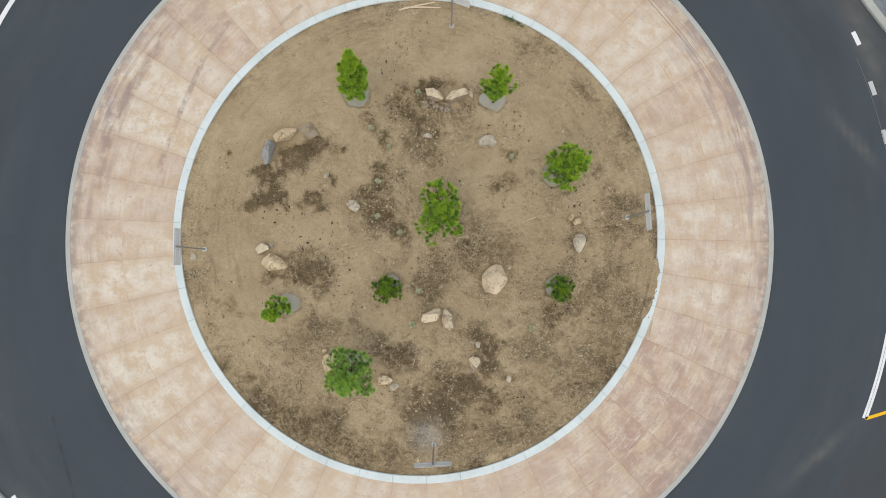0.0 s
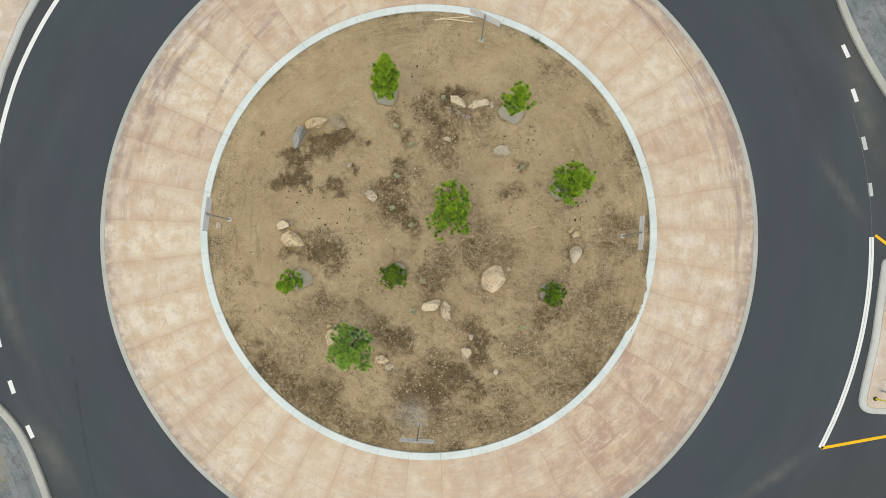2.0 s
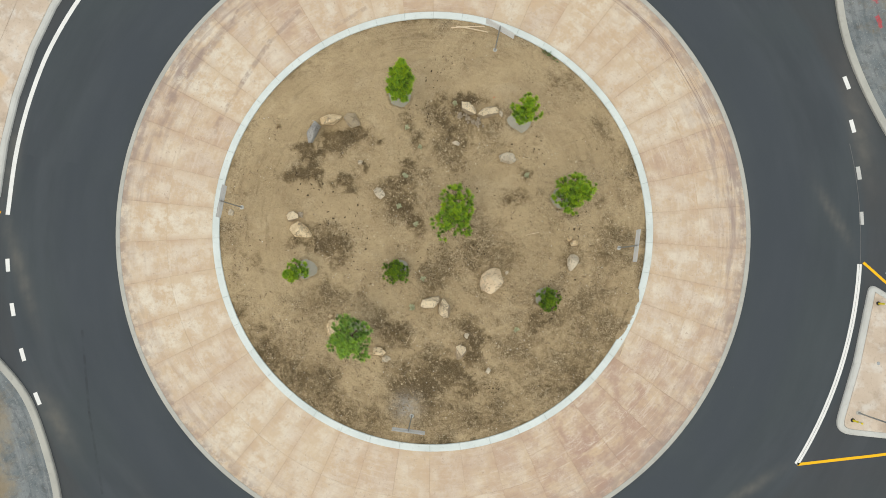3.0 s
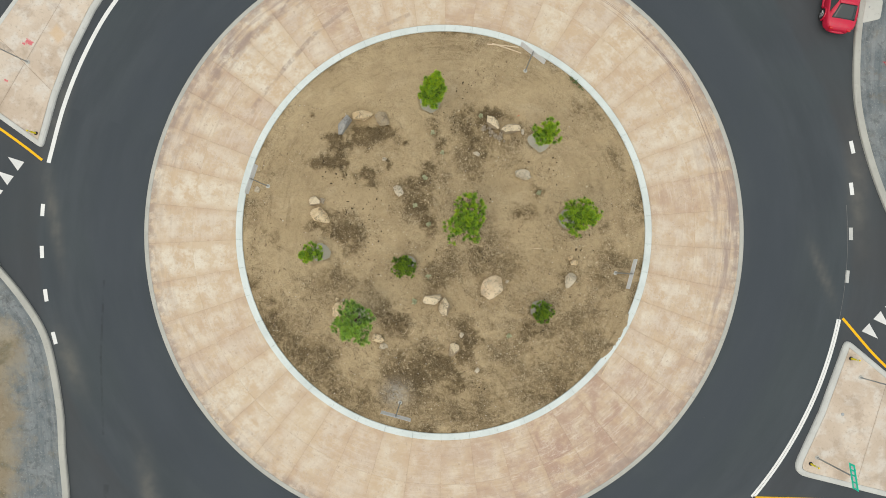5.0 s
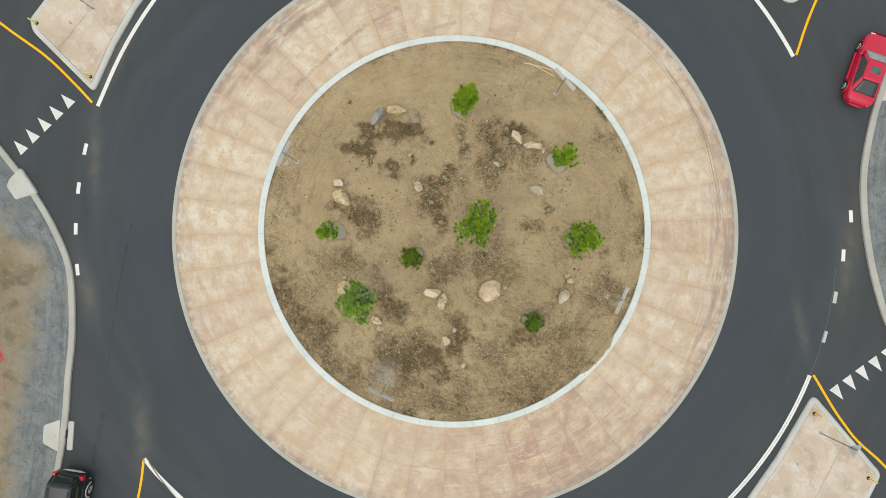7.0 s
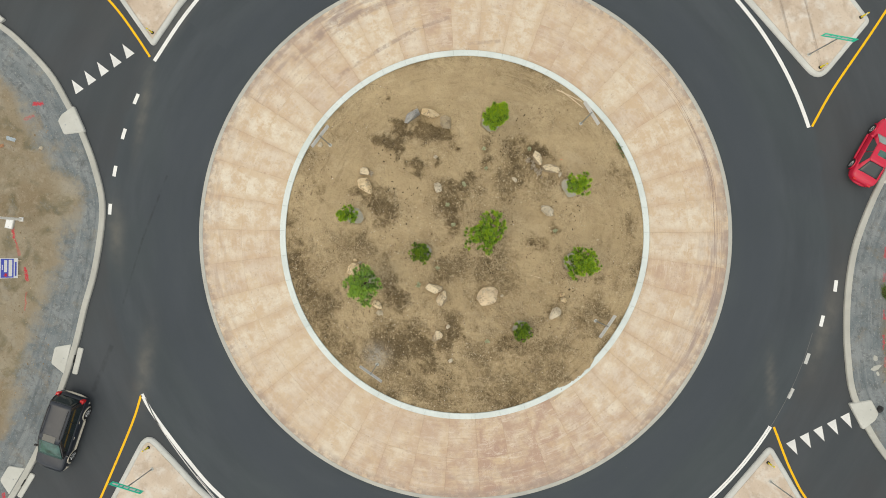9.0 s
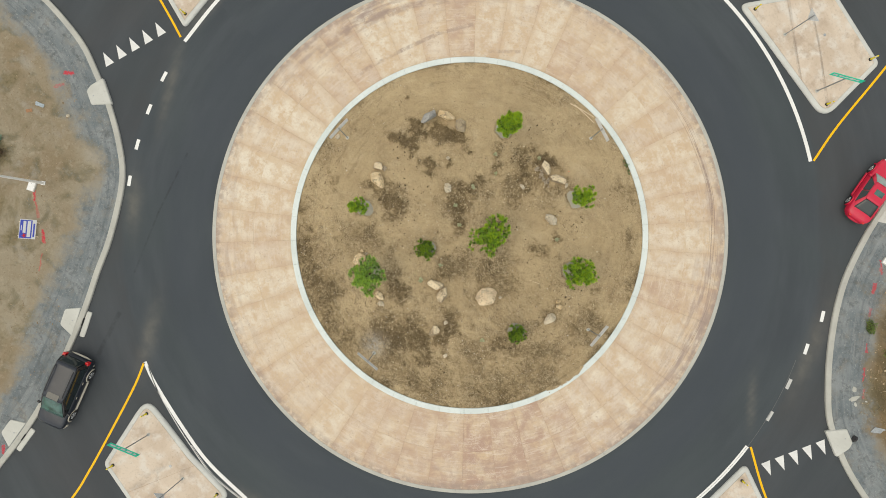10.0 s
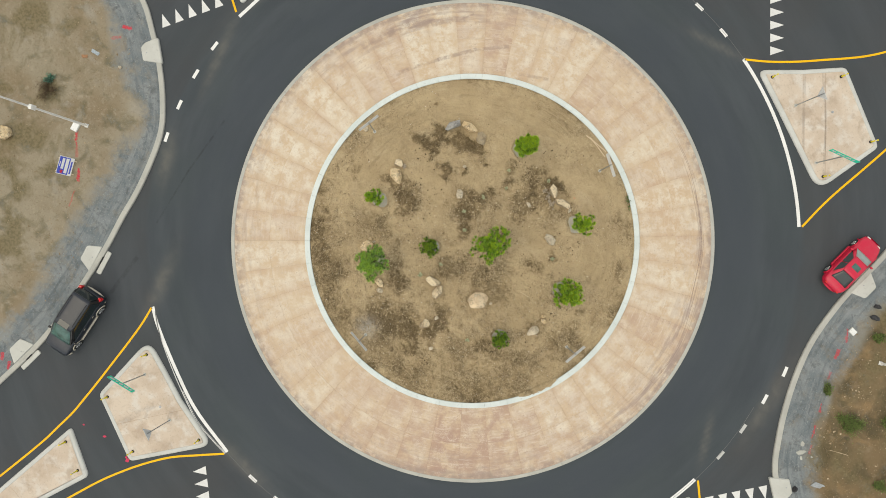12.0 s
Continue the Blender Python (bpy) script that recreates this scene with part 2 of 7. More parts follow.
def make_slab():
    n = Nodes("island_concrete", 0.8, spec=0.3)
    big, mid, fine = n.noise(0.45, 5, dist=0.3), n.noise(1.3, 6, rough=0.6, dist=0.2), n.noise(7, 5, rough=0.6)
    c = n.mix(n.span(big, 0.36, 0.64), (0.62, 0.525, 0.425), (0.53, 0.43, 0.335))
    c = n.mix(n.span(mid, 0.46, 0.66, 0.0, 0.75), c, (0.66, 0.62, 0.56))
    c = n.mix(n.span(n.noise(0.8, 6, rough=0.62, dist=0.3), 0.50, 0.68, 0.0, 0.7), c, (0.40, 0.31, 0.235))
    c = n.mix(n.span(fine, 0.53, 0.72, 0.0, 0.5), c, (0.36, 0.29, 0.225))
    c = n.mix(n.math("MULTIPLY", n.rand, 0.2), c, (0.44, 0.37, 0.295))
    patchy = n.span(n.noise(2.6, 6, rough=0.7), 0.34, 0.56)
    for x0, y0, x1, y1, w, k in SLAB_SCUFFS:
        c = n.mix(n.math("MULTIPLY", n.math("MULTIPLY", n.stroke(x0, y0, x1, y1, w), patchy), k), c, (0.23, 0.19, 0.165))
    wob = n.vmath("ADD", n.pos, n.vec(n.math("MULTIPLY", n.math("SUBTRACT", n.noise(6, 4), 0.5), 0.3), n.math("MULTIPLY", n.math("SUBTRACT", n.noise(7, 4), 0.5), 0.3)))
    for x0, y0, x1, y1, w in ((-25.2, 2.75, -25.0, 2.7, 0.13), (-25.36, 2.55, -25.3, 2.54, 0.07), (-25.62, 0.3, -25.55, 0.28, 0.07)):
        c = n.mix(n.math("MULTIPLY", n.stroke(x0, y0, x1, y1, w, wob), 0.8), c, (0.62, 0.06, 0.10))
    c = n.mix(n.math("MULTIPLY", n.stroke(-23.82, 3.69, -23.7, 3.63, 0.37), 0.75), c, (0.60, 0.44, 0.28))
    n.bump(n.math("ADD", mid, n.noise(40, 4)), 0.3, 0.008)
    return n.done(c)


def make_soil():
    n = Nodes("soil", 0.92, spec=0.2)
    big, mid = n.noise(0.28, 4, dist=0.6), n.noise(0.95, 8, rough=0.62, dist=0.7)
    fine, crumb, grit = n.noise(5.5, 9, rough=0.68, dist=0.3), n.noise(16, 2, rough=0.5, dist=0.8), n.noise(22, 2)
    damp_and_shade, calm = n.attr("damp"), n.attr("calm")
    c = n.mix(n.span(big, 0.35, 0.65), (0.478, 0.369, 0.220), (0.420, 0.321, 0.187))
    c = n.mix(n.span(mid, 0.42, 0.68, 0.0, 0.5), c, (0.352, 0.262, 0.154))
    # dusty washes that the last rain left
    wash = n.noise(0.7, 6, n.vmath("ADD", n.pos, (31.0, 7.0, 0.0)), 0.58, 1.2)
    c = n.mix(n.span(wash, 0.52, 0.72, 0.0, 0.5), c, (0.525, 0.420, 0.272))
    # churned ground: soft dark patches; crumbs and hollows get their light and shade as colour
    lump = n.noise(6.0, 3, rough=0.6, dist=2.2)
    scuff = n.noise(2.3, 6, rough=0.62, dist=1.7)
    churn = n.span(n.math("ADD", n.math("ADD", n.noise(0.5, 4, dist=1.0), n.math("MULTIPLY", damp_and_shade, 0.42)), n.math("MULTIPLY", n.math("SUBTRACT", mid, 0.5), 0.6)),
                   n.math("ADD", n.math("MULTIPLY", calm, 0.22), 0.50), n.math("ADD", n.math("MULTIPLY", calm, 0.25), 0.86))
    c = n.mix(n.math("MULTIPLY", churn, n.span(fine, 0.38, 0.58, 0.25, 0.75)), c, (0.243, 0.174, 0.092))
    rough = n.math("ADD", n.math("MULTIPLY", churn, 0.8), n.math("SUBTRACT", 0.42, n.math("MULTIPLY", calm, 0.32)))
    rough = n.math("MULTIPLY", rough, n.span(n.noise(1.2, 4, dist=0.6), 0.40, 0.60, 0.35, 1.2))
    c = n.mix(n.math("MULTIPLY", n.span(scuff, 0.52, 0.63), n.math("MULTIPLY", rough, 0.75), True), c, (0.212, 0.150, 0.078))
    c = n.mix(n.math("MULTIPLY", n.span(scuff, 0.46, 0.34), n.math("MULTIPLY", rough, 0.7), True), c, (0.560, 0.445, 0.285))
    c = n.mix(n.math("MULTIPLY", n.span(lump, 0.54, 0.62), n.math("MULTIPLY", rough, 0.6), True), c, (0.146, 0.101, 0.049))
    c = n.mix(n.math("MULTIPLY", n.span(lump, 0.45, 0.36), n.math("MULTIPLY", rough, 0.7), True), c, (0.600, 0.490, 0.320))
    c = n.mix(n.math("MULTIPLY", n.span(crumb, 0.58, 0.66), n.math("MULTIPLY", rough, 0.45), True), c, (0.125, 0.086, 0.043))
    c = n.mix(n.math("MULTIPLY", n.span(crumb, 0.41, 0.32), n.math("MULTIPLY", rough, 0.6), True), c, (0.640, 0.535, 0.360))
    clot = n.noise(10.0, 5, rough=0.7, dist=1.6)
    c = n.mix(n.math("MULTIPLY", n.span(clot, 0.53, 0.62), n.math("MULTIPLY", rough, 0.68), True), c, (0.170, 0.118, 0.059))
    c = n.mix(n.math("MULTIPLY", n.span(clot, 0.46, 0.37), n.math("MULTIPLY", rough, 0.6), True), c, (0.620, 0.505, 0.335))
    # raked and wheeled ground near the kerb: faint bands that follow the ring
    r, a = n.polar()
    rake = n.noise(1.0, 4, n.vec(n.math("MULTIPLY", n.math("ADD", r, n.math("MULTIPLY", mid, 0.5)), 4.5), n.math("MULTIPLY", a, 4.0), 0.0), 0.6)
    c = n.mix(n.math("MULTIPLY", n.span(rake, 0.50, 0.66), n.math("MULTIPLY", n.span(big, 0.4, 0.6), n.span(r, 6.5, 9.5, 0.0, 0.5))), c, (0.225, 0.165, 0.095))
    c = n.mix(n.math("MULTIPLY", n.span(rake, 0.44, 0.32), n.math("MULTIPLY", n.span(big, 0.6, 0.4), n.span(r, 6.5, 9.5, 0.0, 0.4))), c, (0.560, 0.450, 0.290))
    # damp stains, and painted shade beside the kerb: a soft halo and a broken dark middle
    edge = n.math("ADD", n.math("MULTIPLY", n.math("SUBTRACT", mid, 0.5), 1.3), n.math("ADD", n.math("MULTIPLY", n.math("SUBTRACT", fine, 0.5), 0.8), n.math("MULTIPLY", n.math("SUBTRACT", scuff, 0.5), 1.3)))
    edge = n.math("MULTIPLY", edge, n.span(damp_and_shade, 0.05, 0.5, 0.1, 0.8))
    halo = n.span(n.math("ADD", damp_and_shade, edge), 0.08, 0.85)
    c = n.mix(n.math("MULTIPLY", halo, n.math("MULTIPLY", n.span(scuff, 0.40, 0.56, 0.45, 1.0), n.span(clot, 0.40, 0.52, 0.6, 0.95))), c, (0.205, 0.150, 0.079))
    core = n.span(n.math("ADD", damp_and_shade, edge), 0.66, 0.86)
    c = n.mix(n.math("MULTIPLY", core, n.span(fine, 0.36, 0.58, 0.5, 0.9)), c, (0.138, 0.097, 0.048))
    # pale crumbs that dried on top of the damp ground
    dried = n.span(n.noise(9.0, 4, rough=0.7, dist=1.4), 0.58, 0.68)
    c = n.mix(n.math("MULTIPLY", dried, n.math("MULTIPLY", halo, n.span(n.noise(0.9, 3), 0.45, 0.62, 0.0, 0.6))), c, (0.47, 0.375, 0.225))
    fleck = n.math("MULTIPLY", n.span(grit, 0.61, 0.68), n.math("ADD", n.math("MULTIPLY", halo, 0.18), n.math("MULTIPLY", churn, 0.4)))
    c = n.mix(n.math("MULTIPLY", fleck, 0.9), c, (0.60, 0.51, 0.36))
    c = n.mix(n.math("MULTIPLY", n.attr("pale"), n.span(fine, 0.35, 0.6, 0.3, 1.0)), c, (0.46, 0.44, 0.40))
    # the pits are flat: only their dark is put into the colour
    pits = n.math("MULTIPLY", n.span(n.voronoi(2.4), 0.07, 0.12, 1.0, 0.0), n.span(n.noise(0.6, 2), 0.52, 0.58))
    c = n.mix(n.math("MULTIPLY", pits, 0.5), c, (0.065, 0.046, 0.027))
    n.bump(n.math("ADD", n.math("MULTIPLY", fine, 2.2), n.math("ADD", n.math("MULTIPLY", n.math("ADD", crumb, n.math("MULTIPLY", lump, 2.0)), rough), n.math("MULTIPLY", mid, 2.0))), 0.9, 0.07)
    return n.done(c, n.span(core, 0.0, 1.0, 0.95, 0.7))


# sprayed survey marks on the verges: from, to, half width, strength
SPRAY = ((-26.25, -10.05, -25.9, -9.7, 0.13, 0.95), (-26.15, -11.15, -25.85, -10.65, 0.09, 0.45), (-22.6, -16.9, -22.15, -17.35, 0.08, 0.85), (-22.15, -17.35, -21.7, -17.65, 0.06, 0.7),
         (-21.6, -17.7, -21.15, -18.05, 0.09, 0.35), (-20.35, -18.5, -19.8, -18.95, 0.09, 0.95), (-19.4, -19.6, -18.8, -20.5, 0.05, 0.5), (20.15, 16.5, 20.45, 16.25, 0.05, 0.8),
         (20.5, 16.15, 20.75, 15.95, 0.09, 0.6), (20.95, 15.15, 21.2, 14.75, 0.12, 0.75), (21.8, 13.8, 22.0, 13.5, 0.09, 0.4), (23.12, 12.05, 23.45, 11.65, 0.06, 0.7),
         (24.05, 10.8, 24.55, 10.15, 0.05, 0.75), (24.95, 9.8, 25.25, 9.4, 0.08, 0.4), (-13.5, -30.45, -13.3, -30.65, 0.13, 0.9), (-12.75, -30.45, -12.5, -30.7, 0.11, 0.9))


def make_verge():
    n = Nodes("verge", 0.92, spec=0.2)
    big, mid, fine = n.noise(0.22, 5, dist=0.6), n.noise(0.8, 6, dist=0.5), n.noise(6, 5)
    dirt = n.mix(n.span(big, 0.35, 0.65), (0.290, 0.250, 0.180), (0.232, 0.182, 0.116))
    dirt = n.mix(n.span(mid, 0.48, 0.68, 0.0, 0.85), dirt, (0.15, 0.128, 0.075))
    dirt = n.mix(n.span(n.noise(2.7, 6), 0.5, 0.75, 0.0, 0.5), dirt, (0.36, 0.31, 0.23))
    dirt = n.mix(n.span(n.noise(0.5, 6, rough=0.6, dist=0.4), 0.52, 0.74, 0.0, 0.7), dirt, (0.33, 0.305, 0.255))
    dirt = n.mix(n.span(fine, 0.55, 0.8, 0.0, 0.35), dirt, (0.14, 0.10, 0.06))
    loam = n.mix(n.span(n.noise(0.45, 6, rough=0.6, dist=0.6), 0.4, 0.62), (0.180, 0.125, 0.066), (0.088, 0.068, 0.034))
    loam = n.mix(n.span(n.noise(1.4, 6, rough=0.6, dist=0.5), 0.54, 0.72, 0.0, 0.5), loam, (0.27, 0.21, 0.138))
    loam = n.mix(n.span(n.noise(0.6, 5, n.vmath("ADD", n.pos, (9.0, 4.0, 0.0)), 0.6, 0.5), 0.52, 0.66, 0.0, 0.6), loam, (0.30, 0.195, 0.095))
    dirt = n.mix(n.attr("loam"), dirt, loam)
    dirt = n.mix(n.span(n.noise(7, 2, dist=0.8), 0.58, 0.72, 0.0, 0.3), dirt, (0.115, 0.084, 0.045))
    dirt = n.mix(n.span(n.noise(8.5, 2), 0.62, 0.74, 0.0, 0.35), dirt, (0.42, 0.36, 0.27))
    weedy = n.span(n.math("ADD", n.attr("weedy"), n.math("MULTIPLY", n.math("SUBTRACT", n.noise(0.34, 8, rough=0.6, dist=0.6), 0.5), 3.0)), 0.3, 0.85)
    dirt = n.mix(n.math("MULTIPLY", weedy, 0.8), dirt, n.mix(n.span(fine, 0.4, 0.6), (0.185, 0.150, 0.082), (0.130, 0.106, 0.054)))
    grav = n.mix(n.span(n.noise(0.7, 6, dist=0.5), 0.35, 0.65), (0.150, 0.174, 0.186), (0.225, 0.245, 0.248))
    grav = n.mix(n.span(n.noise(1.3, 9, rough=0.7, dist=0.6), 0.5, 0.68, 0.0, 0.75), grav, (0.095, 0.102, 0.106))
    grav = n.mix(n.span(n.noise(3.2, 3, rough=0.6, dist=0.6), 0.54, 0.64, 0.0, 0.5), grav, (0.10, 0.106, 0.11))
    grav = n.mix(n.span(n.noise(9, 2), 0.6, 0.7, 0.0, 0.6), grav, (0.33, 0.335, 0.325))
    grav = n.mix(n.span(n.noise(60, 3), 0.5, 0.8, 0.0, 0.5), grav, (0.34, 0.34, 0.33))
    ragged = n.math("ADD", n.math("MULTIPLY", n.math("SUBTRACT", mid, 0.5), 1.7), n.math("MULTIPLY", n.math("SUBTRACT", n.noise(4.5, 7, rough=0.7), 0.5), 1.3))
    # rolled along the kerb: dark and pale streaks that follow it
    rolled = n.noise(1.0, 5, n.vec(n.math("MULTIPLY", n.attr("run"), 3.4), n.math("MULTIPLY", n.polar()[1], 5.0), 0.0), 0.62)
    grav = n.mix(n.span(rolled, 0.50, 0.68, 0.0, 0.5), grav, (0.092, 0.104, 0.112))
    grav = n.mix(n.span(rolled, 0.46, 0.32, 0.0, 0.5), grav, (0.27, 0.285, 0.285))
    strip = n.span(n.math("ADD", n.attr("gravel"), ragged), 0.1, 1.0)
    dusty = n.math("MULTIPLY", n.span(n.attr("gravel"), 0.0, 0.45), n.span(n.noise(0.6, 5, dist=0.5), 0.4, 0.65, 0.2, 0.85))
    dirt = n.mix(dusty, dirt, (0.27, 0.255, 0.215))
    c = n.mix(strip, dirt, grav)
    wob = n.vmath("ADD", n.pos, n.vec(n.math("MULTIPLY", n.math("SUBTRACT", n.noise(5, 5), 0.5), 0.38), n.math("MULTIPLY", n.math("SUBTRACT", n.noise(6, 5), 0.5), 0.34)))
    spray = n.span(n.noise(9, 5), 0.36, 0.52, 0.35, 1.0)
    for x0, y0, x1, y1, w, k in SPRAY:
        c = n.mix(n.math("MULTIPLY", n.math("MULTIPLY", n.stroke(x0, y0, x1, y1, w, wob), spray), k), c, (0.52, 0.045, 0.065))
    n.bump(n.math("ADD", n.math("MULTIPLY", fine, 1.5), n.math("ADD", n.noise(45, 3), n.math("MULTIPLY", mid, 2.0))), 0.6, 0.03)
    return n.done(c)


def make_paint(name, color, worn):
    n = Nodes(name, 0.6, spec=0.35)
    c = n.mix(n.span(n.noise(1.5, 5), 0.35, 0.75, 0.0, 0.5), color, worn)
    c = n.mix(n.span(n.noise(22, 5), 0.62, 0.75, 0.0, 0.7), c, tuple(v * 0.45 for v in worn))
    n.bump(n.noise(90, 2), 0.2, 0.004)
    return n.done(c)


def make_rock(name, light, mid, dark):
    n = Nodes(name, 0.85, spec=0.25)
    shift = n.vmath("ADD", n.obj, n.vec(n.math("MULTIPLY", n.rand, 40.0), 0.0, 0.0))
    c = n.mix(n.span(n.noise(1.6, 5, shift), 0.35, 0.65), light, mid)
    c = n.mix(n.span(n.noise(2.4, 6, shift, 0.6, 0.6), 0.56, 0.63, 0.0, 0.42), c, tuple(0.6 * v + 0.4 * 0.30 for v in dark))
    c = n.mix(n.span(n.noise(5, 8, shift, 0.68, 0.8), 0.52, 0.62, 0.0, 0.75), c, dark)
    c = n.mix(n.span(n.noise(26, 4, shift), 0.55, 0.8, 0.0, 0.4), c, tuple(v * 1.25 for v in light))
    n.bump(n.math("ADD", n.noise(7, 8, shift, 0.7), n.noise(40, 3, shift)), 0.9, 0.06)
    return n.done(c)


def make_capped_shaded_rock(name, top, side, dark):
    """A split stone: tan above, greyer sides, with the shade of the sides put into the colour."""
    n = Nodes(name, 0.85, spec=0.25)
    shift = n.vmath("ADD", n.obj, n.vec(n.math("MULTIPLY", n.rand, 40.0), 0.0, 0.0))
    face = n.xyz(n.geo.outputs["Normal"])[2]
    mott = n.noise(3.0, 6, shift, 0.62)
    # steep faces take the darker side tone, which paints in their shade
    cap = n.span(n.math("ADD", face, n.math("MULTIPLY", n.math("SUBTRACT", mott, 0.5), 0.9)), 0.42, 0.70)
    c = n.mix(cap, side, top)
    c = n.mix(n.span(n.noise(6, 8, shift, 0.68, 0.8), 0.52, 0.64, 0.0, 0.6), c, dark)
    n.bump(n.math("ADD", n.noise(7, 8, shift, 0.7), n.noise(40, 3, shift)), 0.9, 0.06)
    return n.done(c)


def make_plain(name, color, rough=0.5, metal=0.0, spec=0.4, grain=14.0, vary=0.25):
    n = Nodes(name, rough, metal, spec)
    dark = tuple(v * (1 - vary) for v in color)
    c = n.mix(n.span(n.noise(grain, 4, n.obj), 0.35, 0.7), color, dark)
    c = n.mix(n.math("MULTIPLY", n.rand, 0.15), c, dark)
    return n.done(c, n.span(n.noise(grain * 0.5, 3, n.obj), 0.3, 0.7, min(rough * 1.2, 1.0), rough * 0.85))


def make_leaf(name, young, old, deep):
    n = Nodes(name, 0.55, spec=0.25)
    c = n.mix(n.island, young, old)
    c = n.mix(n.span(n.noise(4.5, 3, n.obj), 0.48, 0.62, 0.0, 0.8), c, deep)
    # light also comes through a leaf
    glow = n.nt.nodes.new("ShaderNodeBsdfTranslucent")
    n.nt.links.new(c, glow.inputs["Color"])
    both = n.nt.nodes.new("ShaderNodeMixShader")
    both.inputs[0].default_value = 0.5
    n.nt.links.new(n.b.outputs[0], both.inputs[1])
    n.nt.links.new(glow.outputs[0], both.inputs[2])
    n.nt.links.new(both.outputs[0], n.nt.nodes["Material Output"].inputs["Surface"])
    return n.done(c)


def make_needles(name, young, old, deep):
    """Needles: pale at the tips of young shoots; dark brush roots also paint in the crown's inner shade."""
    n = Nodes(name, 0.5, spec=0.3)
    age_and_shade = n.math("ADD", n.attr("young"), n.math("MULTIPLY", n.math("SUBTRACT", n.noise(3.5, 3, n.obj), 0.5), 0.5))
    c = n.mix(n.span(age_and_shade, 0.05, 0.5), deep, old)
    c = n.mix(n.span(age_and_shade, 0.45, 0.95), c, n.mix(n.island, young, tuple(0.8 * v for v in young)))
    glow = n.nt.nodes.new("ShaderNodeBsdfTranslucent")
    n.nt.links.new(c, glow.inputs["Color"])
    both = n.nt.nodes.new("ShaderNodeMixShader")
    both.inputs[0].default_value = 0.5
    n.nt.links.new(n.b.outputs[0], both.inputs[1])
    n.nt.links.new(glow.outputs[0], both.inputs[2])
    n.nt.links.new(both.outputs[0], n.nt.nodes["Material Output"].inputs["Surface"])
    return n.done(c)


ASPHALT, APRON, SOIL, VERGE = make_asphalt(), make_apron(), make_soil(), make_verge()
KERB_WHITE = make_concrete("pale_concrete", (0.66, 0.71, 0.69), (0.57, 0.62, 0.60), (0.42, 0.43, 0.40))
KERB_GREY = make_concrete("weathered_concrete", (0.46, 0.455, 0.41), (0.39, 0.385, 0.35), (0.27, 0.25, 0.22))
INLET = make_concrete("inlet_concrete", (0.55, 0.55, 0.51), (0.48, 0.48, 0.44), (0.34, 0.33, 0.30))
JOINT = make_concrete("joint_filler", (0.46, 0.33, 0.24), (0.36, 0.25, 0.18), (0.24, 0.17, 0.125))
KERB_ISLAND = make_concrete("island_kerb_concrete", (0.57, 0.575, 0.545), (0.50, 0.50, 0.47), (0.36, 0.345, 0.31))
ISLAND = make_slab()
WHITE_PAINT = make_paint("white_road_paint", (0.77, 0.77, 0.75), (0.62, 0.62, 0.60))
YELLOW_PAINT = make_paint("yellow_road_paint", (0.86, 0.475, 0.001), (0.78, 0.41, 0.002))
ROCK_TAN = make_rock("tan_sandstone", (0.86, 0.70, 0.46), (0.66, 0.495, 0.285), (0.25, 0.18, 0.115))
ROCK_PALE = make_rock("pale_limestone", (0.75, 0.66, 0.51), (0.58, 0.49, 0.355), (0.28, 0.235, 0.17))
ROCK_CAPPED_SHADED = make_capped_shaded_rock("capped_side_shaded_sandstone", (0.86, 0.72, 0.50), (0.44, 0.35, 0.24), (0.24, 0.18, 0.125))
ROCK_DUSTY = make_rock("dusty_stone", (0.50, 0.41, 0.28), (0.43, 0.345, 0.23), (0.27, 0.21, 0.14))
ROCK_CREAM = make_rock("cream_sandstone", (0.84, 0.69, 0.48), (0.66, 0.51, 0.335), (0.34, 0.26, 0.17))
ROCK_GREY = make_rock("grey_granite", (0.50, 0.49, 0.46), (0.35, 0.34, 0.325), (0.19, 0.185, 0.175))
ROCK_DARK = make_rock("broken_asphalt", (0.075, 0.075, 0.078), (0.05, 0.05, 0.053), (0.03, 0.03, 0.032))
ROCK_COBBLE = make_rock("brown_cobble", (0.52, 0.44, 0.335), (0.39, 0.325, 0.24), (0.18, 0.145, 0.11))
STEEL = make_plain("galvanised_steel", (0.42, 0.44, 0.45), 0.45, 0.6)
ALU = make_plain("bare_aluminium", (0.76, 0.77, 0.77), 0.6, 0.0, vary=0.12)
BLACK = make_plain("black_rubber", (0.025, 0.025, 0.025), 0.75)
YELLOW = make_plain("yellow_plastic", (0.88, 0.74, 0.02), 0.5)
GREEN = make_plain("green_sheeting", (0.03, 0.80, 0.52), 0.4, vary=0.1)
WHITE = make_plain("white_sheeting", (0.78, 0.78, 0.76), 0.45, vary=0.08)
BLUE = make_plain("blue_print", (0.07, 0.10, 0.52), 0.45, vary=0.1)
RED = make_plain("red_print", (0.62, 0.03, 0.05), 0.45, vary=0.1)
POLE = make_plain("painted_pole", (0.86, 0.85, 0.81), 0.5, vary=0.1)
BARK = make_plain("bark", (0.16, 0.11, 0.07), 0.9, grain=30)
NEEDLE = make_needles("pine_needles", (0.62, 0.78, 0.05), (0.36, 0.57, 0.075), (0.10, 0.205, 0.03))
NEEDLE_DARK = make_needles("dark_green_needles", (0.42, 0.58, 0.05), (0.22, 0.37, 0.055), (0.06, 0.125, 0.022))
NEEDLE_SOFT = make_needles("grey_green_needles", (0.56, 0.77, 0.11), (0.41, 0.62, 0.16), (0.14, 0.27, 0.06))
SAGE = make_leaf("sage_leaves", (0.60, 0.61, 0.42), (0.47, 0.49, 0.31), (0.30, 0.32, 0.18))
